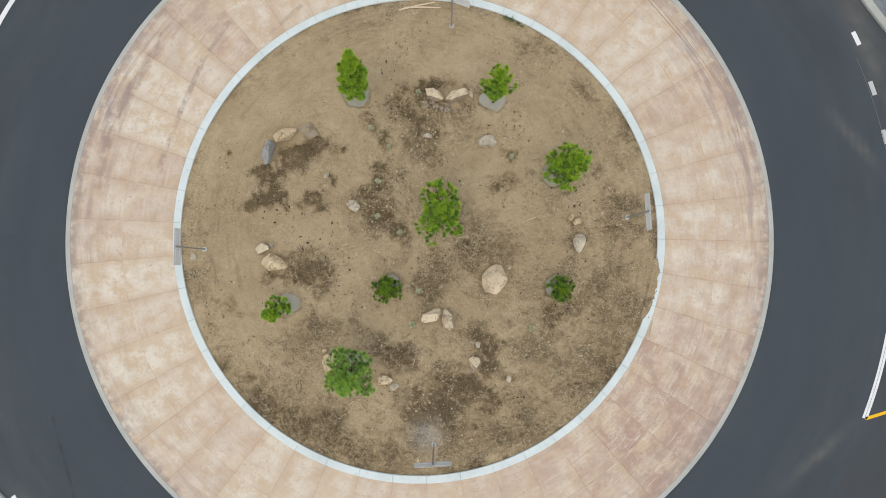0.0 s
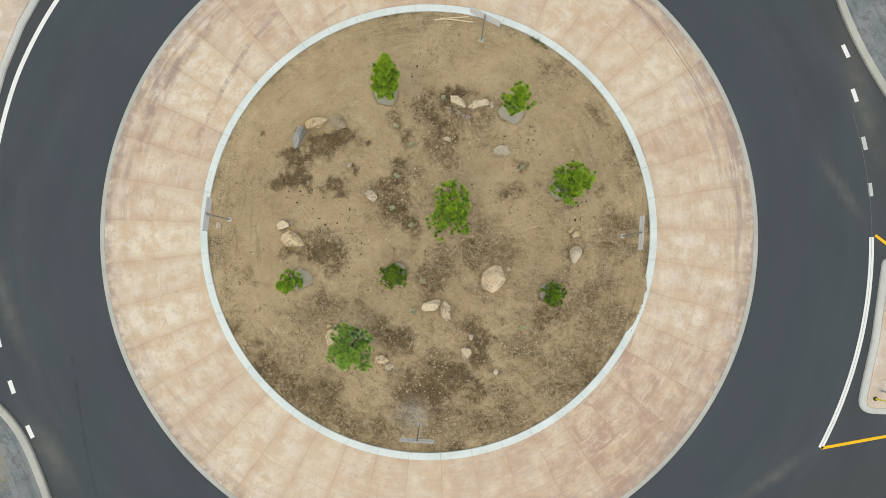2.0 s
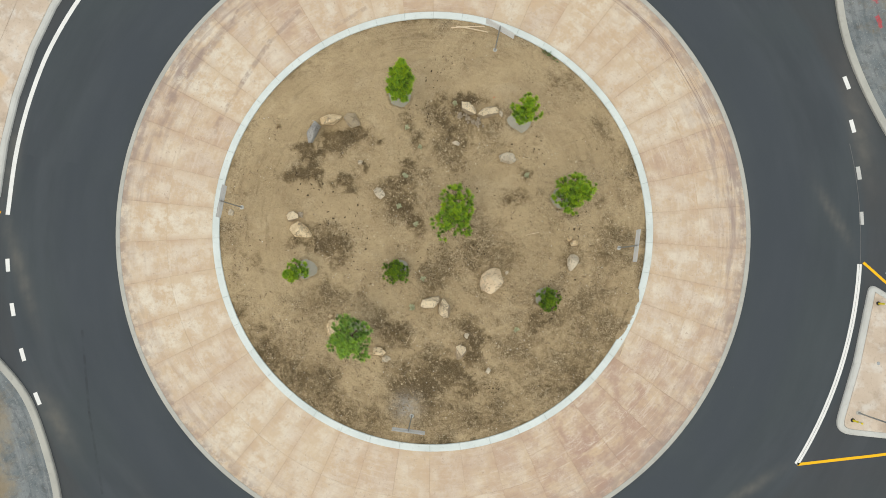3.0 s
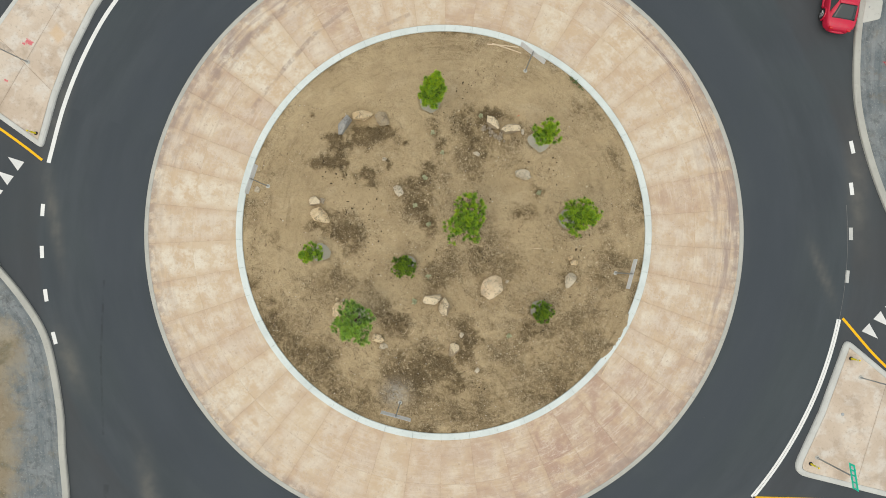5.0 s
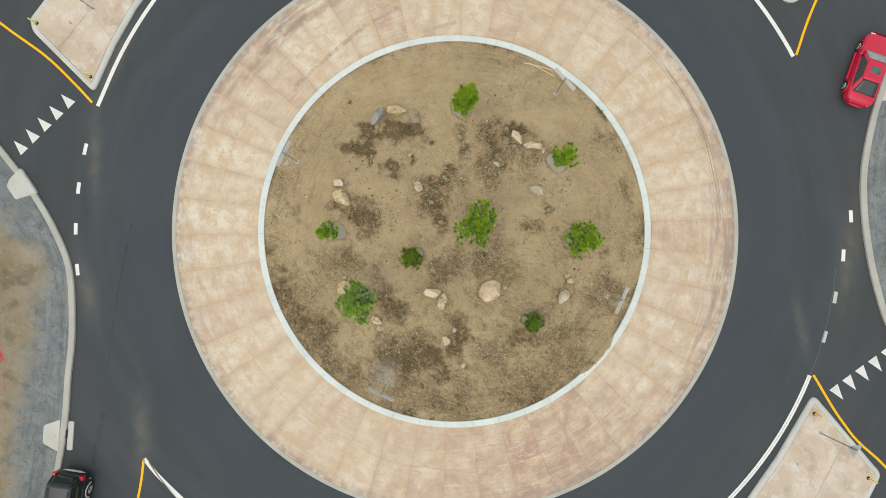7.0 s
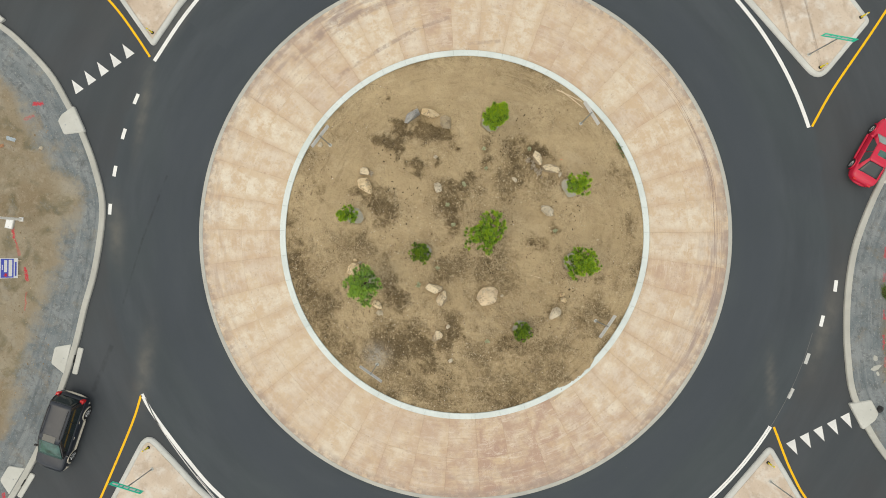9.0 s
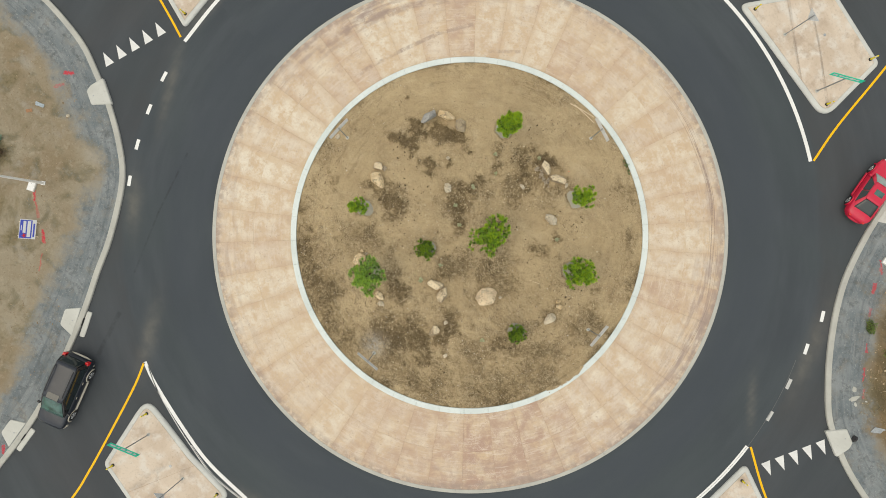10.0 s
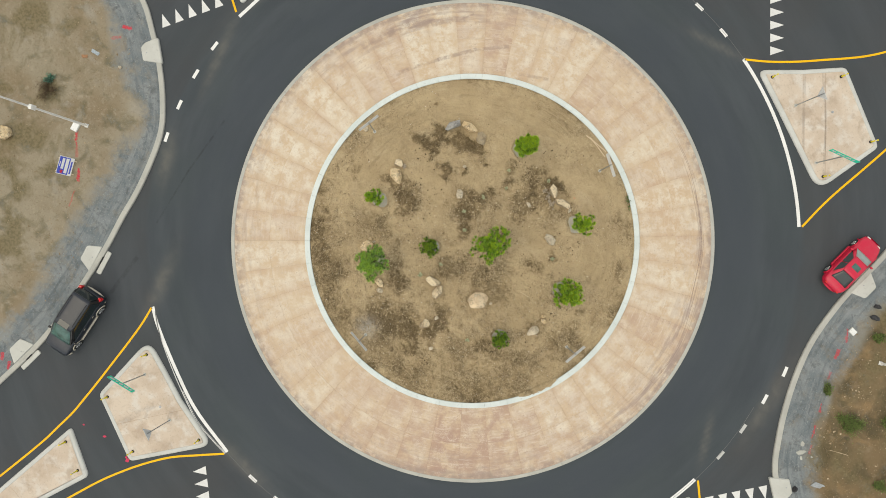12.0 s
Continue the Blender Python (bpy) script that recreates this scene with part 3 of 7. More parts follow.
BUSH = make_leaf("bush_leaves", (0.27, 0.34, 0.11), (0.16, 0.23, 0.07), (0.08, 0.12, 0.035))
STRAW = make_leaf("straw", (0.48, 0.39, 0.24), (0.38, 0.30, 0.18), (0.28, 0.21, 0.12))
WOOD = make_plain("raw_lumber", (0.74, 0.60, 0.42), 0.8, grain=25)
WATER = make_plain("muddy_water", (0.37, 0.345, 0.275), 0.2, spec=0.35, grain=3, vary=0.12)


# ---- mesh helpers ----
def part(name, bm, material, parent=None, label="", smooth=False):
    """Links a bmesh as one mesh object."""
    me = bpy.data.meshes.new(name)
    bm.normal_update()
    if smooth:
        for f in bm.faces:
            f.smooth = True
    bm.to_mesh(me)
    bm.free()
    me.materials.append(material)
    ob = new(name, me)
    ob.parent = parent
    return tagged(ob, label)


def thing(name, m, label, category, group="", kind=""):
    ob = new(name)
    ob.matrix_world = m
    ob.empty_display_size = 0.2
    return tagged(ob, label, category, group, kind)


def box(bm, cx, cy, cz, sx, sy, sz, bevel=0.0, m=None):
    made = bmesh.ops.create_cube(bm, size=1.0, matrix=Matrix.Translation((cx, cy, cz)) @ Matrix.Diagonal((sx, sy, sz, 1)))
    vs = made["verts"]
    if bevel:
        es = list({e for v in vs for e in v.link_edges})
        out = bmesh.ops.bevel(bm, geom=es, offset=bevel, segments=2, profile=0.5, affect="EDGES")
        vs = list({v for f in out["faces"] for v in f.verts} | {v for v in vs if v.is_valid})
    if m is not None:
        bmesh.ops.transform(bm, matrix=m, verts=vs)
    return bm


def tube(bm, points, radii, sides=8, caps=True):
    """A tapered tube along points."""
    rings = []
    points = [Vector(p) for p in points]
    for k, p in enumerate(points):
        d = (points[min(k + 1, len(points) - 1)] - points[max(k - 1, 0)]).normalized()
        side = d.orthogonal().normalized()
        other = d.cross(side)
        rings.append([bm.verts.new(p + radii[k] * (math.cos(2 * math.pi * s / sides) * side + math.sin(2 * math.pi * s / sides) * other))
                      for s in range(sides)])
    for a, b in zip(rings, rings[1:]):
        # the rings may start at different turns: match the nearest start
        k0 = min(range(sides), key=lambda k: (b[k].co - a[0].co).length)
        for s in range(sides):
            bm.faces.new((a[s], a[(s + 1) % sides], b[(s + 1 + k0) % sides], b[(s + k0) % sides]))
    if caps:
        bm.faces.new(rings[0][::-1])
        bm.faces.new(rings[-1])
    return bm


def spline(points, step=0.5):
    """Points along a smooth curve through the given ones."""
    pts = [Vector((*p, 0.0)) if len(p) == 2 else Vector(p) for p in points]
    pts = [2 * pts[0] - pts[1], *pts, 2 * pts[-1] - pts[-2]]
    out = []
    for a, b, c, d in zip(pts, pts[1:], pts[2:], pts[3:]):
        n = max(1, int((c - b).length / step))
        for k in range(n):
            t = k / n
            out.append(0.5 * ((2 * b) + (c - a) * t + (2 * a - 5 * b + 4 * c - d) * t * t + (3 * b - a - 3 * c + d) * t ** 3))
    return out + [pts[-2]]


def lefts(line):
    """Unit vectors to the left of a flat line at each of its points."""
    out = []
    for k in range(len(line)):
        d = line[min(k + 1, len(line) - 1)] - line[max(k - 1, 0)]
        out.append(Vector((-d.y, d.x, 0)).normalized())
    return out


def sweep(bm, line, profile, closed=False):
    """A profile of (offset to the left, height) swept along a flat line."""
    sides = lefts(line)
    if closed:
        sides = [Vector((-(line[(k + 1) % len(line)] - line[k - 1]).y, (line[(k + 1) % len(line)] - line[k - 1]).x, 0)).normalized() for k in range(len(line))]
    rows = [[bm.verts.new((p.x + s.x * o, p.y + s.y * o, p.z + h)) for o, h in profile] for p, s in zip(line, sides)]
    pairs = list(zip(rows, rows[1:])) + ([(rows[-1], rows[0])] if closed else [])
    for a, b in pairs:
        for k in range(len(profile) - 1):
            bm.faces.new((a[k], b[k], b[k + 1], a[k + 1]))
    if not closed:
        bm.faces.new(rows[0])
        bm.faces.new(rows[-1][::-1])
    return bm


def rounded(points, radius, steps=6):
    """A flat polygon with rounded corners."""
    out = []
    pts = [Vector(p) for p in points]
    for k, p in enumerate(pts):
        a, b = (pts[k - 1] - p), (pts[(k + 1) % len(pts)] - p)
        r = radius[k] if isinstance(radius, (list, tuple)) else radius
        ra, rb = min(r, a.length * 0.45), min(r, b.length * 0.45)
        if r <= 0:
            out.append(p)
            continue
        a, b = p + a.normalized() * ra, p + b.normalized() * rb
        for s in range(steps + 1):
            t = s / steps
            out.append((1 - t) ** 2 * a + 2 * t * (1 - t) * p + t * t * b)
    return out


def inset(points, d):
    """A polygon (anticlockwise) moved inwards by d."""
    out = []
    n = len(points)
    for k in range(n):
        a, p, b = points[k - 1], points[k], points[(k + 1) % n]
        e, g = (p - a), (b - p)
        if e.length < 1e-6 or g.length < 1e-6:
            e = g = b - a
        e, g = e.normalized(), g.normalized()
        na, nb = Vector((-e.y, e.x)), Vector((-g.y, g.x))
        m = (na + nb).normalized()
        out.append(p + m * (d / max(0.4, m.dot(na))))
    return out


def prism(bm, points, z0, z1, chamfer=0.0, bottom=True):
    """An upright prism over a flat anticlockwise polygon, its upper edge chamfered."""
    levels = [(points, z0), (points, z1 - chamfer)]
    if chamfer:
        levels.append((inset([Vector(p) for p in points], chamfer), z1))
    rows = [[bm.verts.new((p[0], p[1], z)) for p in pts] for pts, z in levels]
    n = len(points)
    for a, b in zip(rows, rows[1:]):
        for k in range(n):
            bm.faces.new((a[k], a[(k + 1) % n], b[(k + 1) % n], b[k]))
    bm.faces.new(rows[-1])
    if bottom:
        bm.faces.new(rows[0][::-1])
    return bm


def strip(bm, line, half, z):
    """A flat painted strip along a line, 3 mm thick."""
    return sweep(bm, [Vector((p.x, p.y, z)) for p in line], [(-half, 0), (-half, 0.004), (half, 0.004), (half, 0)])


def arc(radius, a0, a1, step=0.3):
    n = max(2, int(abs(radians(a1 - a0)) * radius / step))
    return [Vector((radius * math.cos(radians(a0 + (a1 - a0) * k / n)), radius * math.sin(radians(a0 + (a1 - a0) * k / n)), 0)) for k in range(n + 1)]


def ring(radius, n=240):
    return [Vector((radius * math.cos(2 * math.pi * k / n), radius * math.sin(2 * math.pi * k / n), 0)) for k in range(n)]


def fbm(x, y, scale, seed=0.0):
    return noise.fractal(Vector((x * scale, y * scale, seed)), 1.0, 2.0, 4)


def set_attr(ob, name, values):
    a = ob.data.attributes.new(name, "FLOAT", "POINT")
    a.data.foreach_set("value", np.array(values, dtype=np.float32))


# ---- ground and road ----
bm = bmesh.new()
bmesh.ops.create_circle(bm, cap_ends=True, segments=96, radius=3000, matrix=Matrix.Translation((0, 0, -0.06)))
ground = tagged(part("ground", bm, VERGE), "bare brown earth reaching to the horizon", "ground", kind="structure")
set_attr(ground, "gravel", [0.0] * len(ground.data.vertices))

R_OUT, R_APRON, R_KERB, R_SOIL = 16.5, 16.25, 11.35, 10.99
DUST = ((-20.75, -5.9, 0.32, 2.6, 118), (20.4, 4.45, 0.22, 1.5, 129), (-10.6, -18.9, 0.5, 2.4, 120), (-0.5, 21.28, 0.26, 2.0, 24),
        (2.6, -21.8, 0.45, 2.5, 8), (-17.3, -13.2, 0.5, 1.8, 130), (20.9, 9.4, 0.5, 3.0, 110), (-22.3, -0.4, 0.35, 2.6, 92), (18.3, -10.2, 0.25, 1.7, 42))


def build_road():
    bm = bmesh.new()
    radii = [16.3 + 0.25 * k for k in range(37)] + [26, 28, 30, 33, 37, 42, 50, 65, 90, 150]
    n = 480
    rows = [[bm.verts.new((r * math.cos(2 * math.pi * k / n), r * math.sin(2 * math.pi * k / n), 0.0)) for k in range(n)] for r in radii]
    for a, b in zip(rows, rows[1:]):
        for k in range(n):
            bm.faces.new((a[k], b[k], b[(k + 1) % n], a[(k + 1) % n]))
    road = tagged(part("road", bm, ASPHALT), "dark new asphalt roadway running round the island", "road", kind="structure")
    dust = []
    for v in road.data.vertices:
        d = 0.0
        for x, y, w, l, ang in DUST:
            u, s = Vector((math.cos(radians(ang)), math.sin(radians(ang)))), Vector((v.co.x - x, v.co.y - y))
            along, across = s.dot(u), s.x * -u.y + s.y * u.x
            d = max(d, math.exp(-(along / l) ** 2 - (across / w) ** 2))
        dust.append(0.44 * d)
    set_attr(road, "dust", dust)


build_road()

# outer kerbs of the four corners, each run with the verge on its right
CORNERS = {
    "southwest": [(-60, -6.2), (-39.84, -6.88), (-32.83, -7.32), (-29.85, -7.30), (-26.85, -7.71), (-24.85, -8.45), (-22.74, -9.44), (-20.45, -10.87), (-18.61, -12.55),
                  (-16.78, -15.64), (-15.79, -17.99), (-14.76, -20.28), (-13.61, -23.47), (-12.58, -26.86), (-11.99, -31.25), (-11.56, -39.85), (-11.3, -60)],
    "southeast": [(4.0, -60), (4.8, -42), (6.5, -33), (9.5, -26.3), (13, -21.7), (17, -17.8), (20.5, -14.8), (24.5, -12.2), (30, -10.2), (40, -9.4), (60, -9)],
    "northeast": [(60, 2.2), (38.03, 3.50), (29.43, 4.75), (25.28, 6.36), (23.06, 8.31), (20.93, 11.01), (19.32, 13.82), (18.37, 16.72), (17.92, 18.93), (17.57, 21.22),
                  (17.02, 24.02), (16.22, 30.03), (15.41, 42.03), (14.8, 60)],
    "northwest": [(1.0, 60), (0.0, 44), (-2.5, 34), (-6.5, 27.7), (-11, 22.9), (-15, 19.7), (-19, 17.2), (-23, 15.6), (-28, 13.8), (-36, 12.7), (-60, 12)],
}


WEEDS = ((-23.47, -19.3, 0.9), (-24.62, -20.66, 1.0), (-23.46, -22.04, 0.9), (-21.68, -20.17, 0.6), (-21.56, -22.25, 0.9), (-19.9, -24.26, 0.9), (-19.5, -25.6, 1.0), (-28.6, -13.0, 0.9),
         (-30.5, -14.5, 1.2), (-27.6, -18.6, 0.8))


def build_corner(name, points):
    line = spline(points, 0.45)
    bm = bmesh.new()
    sweep(bm, line[::-1], [(0.0, -0.05), (0.0, 0.11), (0.03, 0.145), (0.06, 0.155), (0.32, 0.155), (0.34, 0.14), (0.34, -0.05)])
    tagged(part("kerb_" + name, bm, KERB_GREY), "weathered grey concrete street kerb beside the asphalt", "kerb", kind="structure")
    sides = lefts(line[::-1])[::-1]
    inner = [p + s * 0.335 for p, s in zip(line, sides)]
    a0, a1 = math.atan2(inner[0].y, inner[0].x), math.atan2(inner[-1].y, inner[-1].x)
    if a1 < a0:
        a1 += 2 * math.pi
    n = len(inner)
    us = [0.0, 0.002, 0.004, 0.006, 0.008, 0.010, 0.012, 0.014, 0.016, 0.018, 0.02, 0.0225, 0.025, 0.0275, 0.03, 0.034, 0.038, 0.042, 0.047, 0.052, 0.058, 0.065,
          0.073, 0.083, 0.095, 0.11, 0.14, 0.2, 0.3, 0.5, 1.0]
    bm = bmesh.new()
    rows = []
    for u in us:
        row = []
        for k, p in enumerate(inner):
            ang = a0 + (a1 - a0) * k / (n - 1)
            far = Vector((150 * math.cos(ang), 150 * math.sin(ang), 0))
            q = p.lerp(far, u)
            row.append(bm.verts.new((q.x, q.y, 0.0)))
        rows.append(row)
    for a, b in zip(rows, rows[1:]):
        for k in range(n - 1):
            bm.faces.new((a[k], b[k], b[k + 1], a[k + 1]))
    tree = np.array([(p.x, p.y) for p in inner])
    gravel, weedy, run = [], [], []
    for v in bm.verts:
        d = float(np.min(np.hypot(tree[:, 0] - v.co.x, tree[:, 1] - v.co.y)))
        width = (2.3 if name == "southwest" else 2.15) + 0.35 * fbm(v.co.x, v.co.y, 0.25, 3.0) - 1.6 * math.exp(-((v.co.x + 20.6) ** 2 + (v.co.y + 13.1) ** 2) / 2.6)
        gravel.append(min(1.0, max(0.0, 0.5 + (width - d) * 0.62)))
        weedy.append({"northeast": 0.35, "southwest": 0.42}.get(name, 0.4))
        run.append(d)
        far = min(1.0, d / 0.6)
        v.co.z = 0.14 + far * (0.035 * fbm(v.co.x, v.co.y, 0.5, 7.0) + 0.02 * fbm(v.co.x, v.co.y, 2.2, 9.0)) - 0.02 * far
    bmesh.ops.recalc_face_normals(bm, faces=bm.faces[:])
    if sum(f.normal.z for f in bm.faces) < 0:
        bmesh.ops.reverse_faces(bm, faces=bm.faces[:])
    verge = tagged(part("verge_" + name, bm, VERGE, smooth=True), "grey gravel strip giving way to bare brown dirt", "verge", kind="structure")
    set_attr(verge, "gravel", gravel)
    set_attr(verge, "run", run)
    if name == "southwest":
        weedy = [w + 0.62 * max(math.exp(-((v.co.x - x) ** 2 + (v.co.y - y) ** 2) / (q * q)) for x, y, q in WEEDS) for w, v in zip([0.25] * len(weedy), verge.data.vertices)]
    set_attr(verge, "weedy", weedy)
    set_attr(verge, "loam", [0.9 if name == "northeast" else 0.0] * len(weedy))


for corner, line in CORNERS.items():
    build_corner(corner, line)


# ---- road paint ----
def paint_line(name, line, half, material, label):
    bm = bmesh.new()
    strip(bm, line, half, 0.004)
    tagged(part(name, bm, material), label, "road marking", kind="structure")


def polar(*pairs):
    """Plan points from (distance from the middle, angle in degrees)."""
    return [(r * math.cos(radians(a)), r * math.sin(radians(a))) for r, a in pairs]


paint_line("white_edge_line", arc(22.135, -22.5, 5.7), 0.056, WHITE_PAINT, "inner half of a white edge line painted in two passes")
paint_line("white_edge_line", arc(22.262, -22.5, 5.7), 0.056, WHITE_PAINT, "outer half of a white edge line painted in two passes")
paint_line("white_edge_line", spline([(-9.76, -20.2), (-8.36, -20.75), (-5.14, -21.60), (-2.26, -22.13), (1.32, -22.16)], 0.3), 0.112, WHITE_PAINT,
           "broad white painted edge line beside a splitter island")
paint_line("white_edge_line", arc(22.2, 55.0, 86.3), 0.112, WHITE_PAINT, "broad white painted edge line beside a splitter island")
paint_line("white_edge_line", spline(polar((22.30, 146), (22.33, 152), (22.35, 158), (22.35, 164), (22.31, 169), (22.24, 175), (22.19, 181), (22.21, 188.5)), 0.3), 0.112,
           WHITE_PAINT, "broad white painted edge line beside a splitter island")
for pts in ([(-9.76, -20.28), (-9.18, -21.81), (-8.38, -24.73), (-7.61, -27.81), (-7.20, -30.14), (-6.91, -35.8), (-6.8, -60)],
            [(1.3, -22.4), (0.27, -23.93), (-0.97, -25.95), (-2.09, -29.06), (-2.83, -32.96), (-4.4, -45), (-5.2, -60)],
            [(1.5, 22.2), (2.89, 23.73), (4.61, 26.13), (6.89, 30.0), (8.6, 36), (9.0, 60)],
            [(12.85, 18.35), (12.45, 21.08), (12.13, 25.99), (11.3, 36), (10.0, 60)],
            [(-22.35, -3.25), (-23.71, -2.78), (-25.86, -2.16), (-28.24, -1.81), (-36, -0.9), (-60, 0.4)],
            [(-18.5, 12.5), (-22.6, 11.0), (-28, 7.4), (-36, 4.0), (-60, 2.2)],
            [(22.27, 2.32), (24.95, 0.72), (27.4, -0.16), (34, -1.3), (60, -2.6)],
            [(20.55, -8.5), (24.0, -7.45), (27.19, -6.53), (34, -5.2), (60, -3.9)]):
    paint_line("yellow_line", spline(pts, 0.4), 0.070, YELLOW_PAINT, "solid yellow painted centre line beside a splitter island")

LAYOUT = make_paint("chalk_line", (0.15, 0.15, 0.15), (0.085, 0.09, 0.095))
for a0, a1 in ((86.3, 112.0), (-86.6, -60.0), (5.7, 22.0)):
    paint_line("layout_line", arc(22.22, a0, a1), 0.012, LAYOUT, "thin pale layout line between the entry dashes")
FADED_PAINT = make_paint("faded_road_paint", (0.50, 0.50, 0.48), (0.36, 0.36, 0.35))
SCRAPE = make_paint("scraped_paint", (0.62, 0.62, 0.60), (0.32, 0.32, 0.31))
scrape = [(22.32, -115.0), (22.42, -111.0), (22.41, -105.0), (22.47, -100.0), (22.62, -94.5), (22.5, -90.0), (22.38, -86.6)]
paint_line("scrape_line", spline(polar(*scrape), 0.4), 0.028, SCRAPE, "thin pale scrape beside the white edge line")
paint_line("scrape_line", spline(polar(*((r - 0.07, a) for r, a in scrape[3:])), 0.4), 0.014, SCRAPE,
           "thin pale scrape beside the white edge line")
SURVEY_RED = make_paint("survey_paint", (0.55, 0.03, 0.09), (0.36, 0.03, 0.06))
for x, y, w in ((-4.67, -28.31, 0.10), (-2.41, -28.05, 0.17), (-6.2, -28.97, 0.07), (-2.62, -27.98, 0.1)):
    bm = bmesh.new()
    prism(bm, [(w * (1 + 0.4 * math.sin(5 * k + x)) * math.cos(k * 0.698), 0.8 * w * math.sin(k * 0.698)) for k in range(9)], 0.004, 0.007)
    ob = tagged(part("survey_mark", bm, SURVEY_RED), "small red sprayed survey mark on asphalt", "road marking", kind="structure")
    ob.matrix_world = pose(x, y, 0, 0, 0, 40)
dashes = [(22.2, a) for a in (-164.7, -158.7, -152.5, -146.3, 98.3, 92.1, 104.4, 110.5, -80.0, -74.2, -68.3, -62.3)] + \
         [(23.02, 29.9), (22.6, 24.2), (22.4, 17.9), (22.3, 11.85)]
for r, a in dashes:
    bm = bmesh.new()
    strip(bm, arc(r, a - 0.87, a + 0.87, 0.12), 0.108, 0.004)
    tagged(part("yield_dash", bm, FADED_PAINT if a in (17.9, 11.85) else WHITE_PAINT), "short white painted dash across the entry lane", "road marking", "entry dashes", "structure")


TRIANGLE_PAINT = make_paint("dulled_road_paint", (0.70, 0.70, 0.68), (0.52, 0.52, 0.51))


def yield_triangle(x, y, turn):
    bm = bmesh.new()
    prism(bm, [(-0.3, 0.0), (0.3, 0.0), (0.0, 0.92)], 0.004, 0.008)
    ob = tagged(part("yield_triangle", bm, TRIANGLE_PAINT), "white painted yield triangle on dark asphalt", "road marking", "yield triangles", "structure")
    ob.matrix_world = pose(x, y, 0, 0, 0, turn)


# first triangle, step, turn (the point looks to the driver who comes in)
for x, y, dx, dy, turn in ((-23.35, -3.95, -0.295, -0.93, 72.5), (2.08, 23.92, -0.69, 0.53, -37.7), (1.45, -24.1, 0.745, -0.44, 149.0), (23.6, 2.25, 0.40, 0.83, -115.0)):
    for k in range(5):
        yield_triangle(x + dx * k, y + dy * k, turn)


# ---- splitter islands ----
def build_island(name, outline, radius, cuts, label):
    pts = rounded(outline, radius)
    if sum(p.x * q.y - q.x * p.y for p, q in zip(pts, pts[1:] + pts[:1])) < 0:
        pts = pts[::-1]
    bm = bmesh.new()
    flat = [Vector((p.x, p.y, 0)) for p in pts]
    sweep(bm, flat, [(0.0, -0.02), (0.02, 0.08), (0.09, 0.14), (0.14, 0.152), (0.30, 0.155), (0.315, 0.14), (0.315, 0.0)], closed=True)
    root = tagged(part(name, bm, KERB_ISLAND), label, "traffic island", kind="structure")
    inner = inset(pts, 0.322)
    bm = bmesh.new()
    prism(bm, inner, -0.03, 0.13, bottom=False)
    bmesh.ops.triangulate(bm, faces=[f for f in bm.faces if len(f.verts) > 4])
    part("bed", bm, JOINT, root)
    # the slab is cast in bays: cut by straight joints
    bays = [[]]
    for c in cuts:
        bays = [b + [(c, s)] for b in bays for s in (1, -1)]
    for bay in bays:
        bm = bmesh.new()
        prism(bm, inner, 0.02, 0.152, bottom=False)
        bmesh.ops.triangulate(bm, faces=[f for f in bm.faces if len(f.verts) > 4])
        for (px, py, ang), s in bay:
            nrm = Vector((-math.sin(radians(ang)), math.cos(radians(ang)), 0)) * s
            geom = bm.verts[:] + bm.edges[:] + bm.faces[:]
            cut = bmesh.ops.bisect_plane(bm, geom=geom, plane_co=Vector((px, py, 0)) + nrm * 0.008, plane_no=nrm, clear_inner=True)
            edges = [e for e in cut["geom_cut"] if isinstance(e, bmesh.types.BMEdge)]
            if edges:
                bmesh.ops.holes_fill(bm, edges=edges, sides=0)
        if len(bm.faces) > 3:
            part("slab", bm, ISLAND, root)
        else:
            bm.free()
    return root


ISLAND_L = "tan concrete splitter island with a pale kerb"
build_island("splitter_island_northeast", [(11.56, 20.62), (5.80, 21.80), (2.57, 22.42), (4.45, 24.85), (6.06, 27.22), (11.70, 25.64)], (1.15, 0, 0.65, 0, 0.35, 0.35),
             ((8.1, 23.85, -37.5), (6.45, 23.3, -37.5)), ISLAND_L)
build_island("splitter_island_southwest", [(0.38, -22.66), (-3.45, -22.45), (-5.70, -22.08), (-8.15, -21.73), (-7.24, -26.82), (-2.24, -27.92)], (0.95, 0, 0, 1.15, 0.35, 0.35), ((-4.0, -25.3, 65),), ISLAND_L)
build_island("splitter_island_south", [(-6.6, -29.7), (-6.25, -36.5), (-6.0, -44.0), (-5.4, -44.0), (-3.15, -30.8)], (0.35, 0, 0.2, 0.2, 0.35), ((-5, -35.5, 4),),
             "long tan concrete splitter island narrowing along the leg")
build_island("splitter_island_east", [(22.72, 1.36), (22.52, -2.87), (22.05, -6.60), (28.35, -6.10), (28.28, -0.90)], (0.5, 0, 0.95, 0.4, 0.35), ((25.5, -2.5, 90.5),), ISLAND_L)
build_island("splitter_island_west", polar((23.2, 153), (23.08, 160), (22.95, 166), (22.80, 173), (22.70, 179), (22.66, 186.8)) + [(-27.45, -1.18), (-27.93, -0.6), (-27.4, 2.7), (-25.6, 8.8)], (0.5, 0, 0, 0, 0, 0.4, 0.35, 0.2, 0, 0.6),
             ((-24.8, 1.45, -26), (-25.25, 0.0, 79)), ISLAND_L)

# ---- truck apron ----
JOINTS = [-175.0 + 7.9 * k for k in range(28)] + [46.2 + 7.711 * k for k in range(18)]


def apron_height(r):
    return 0.09 + (R_APRON - r) / (R_APRON - R_KERB) * 0.11


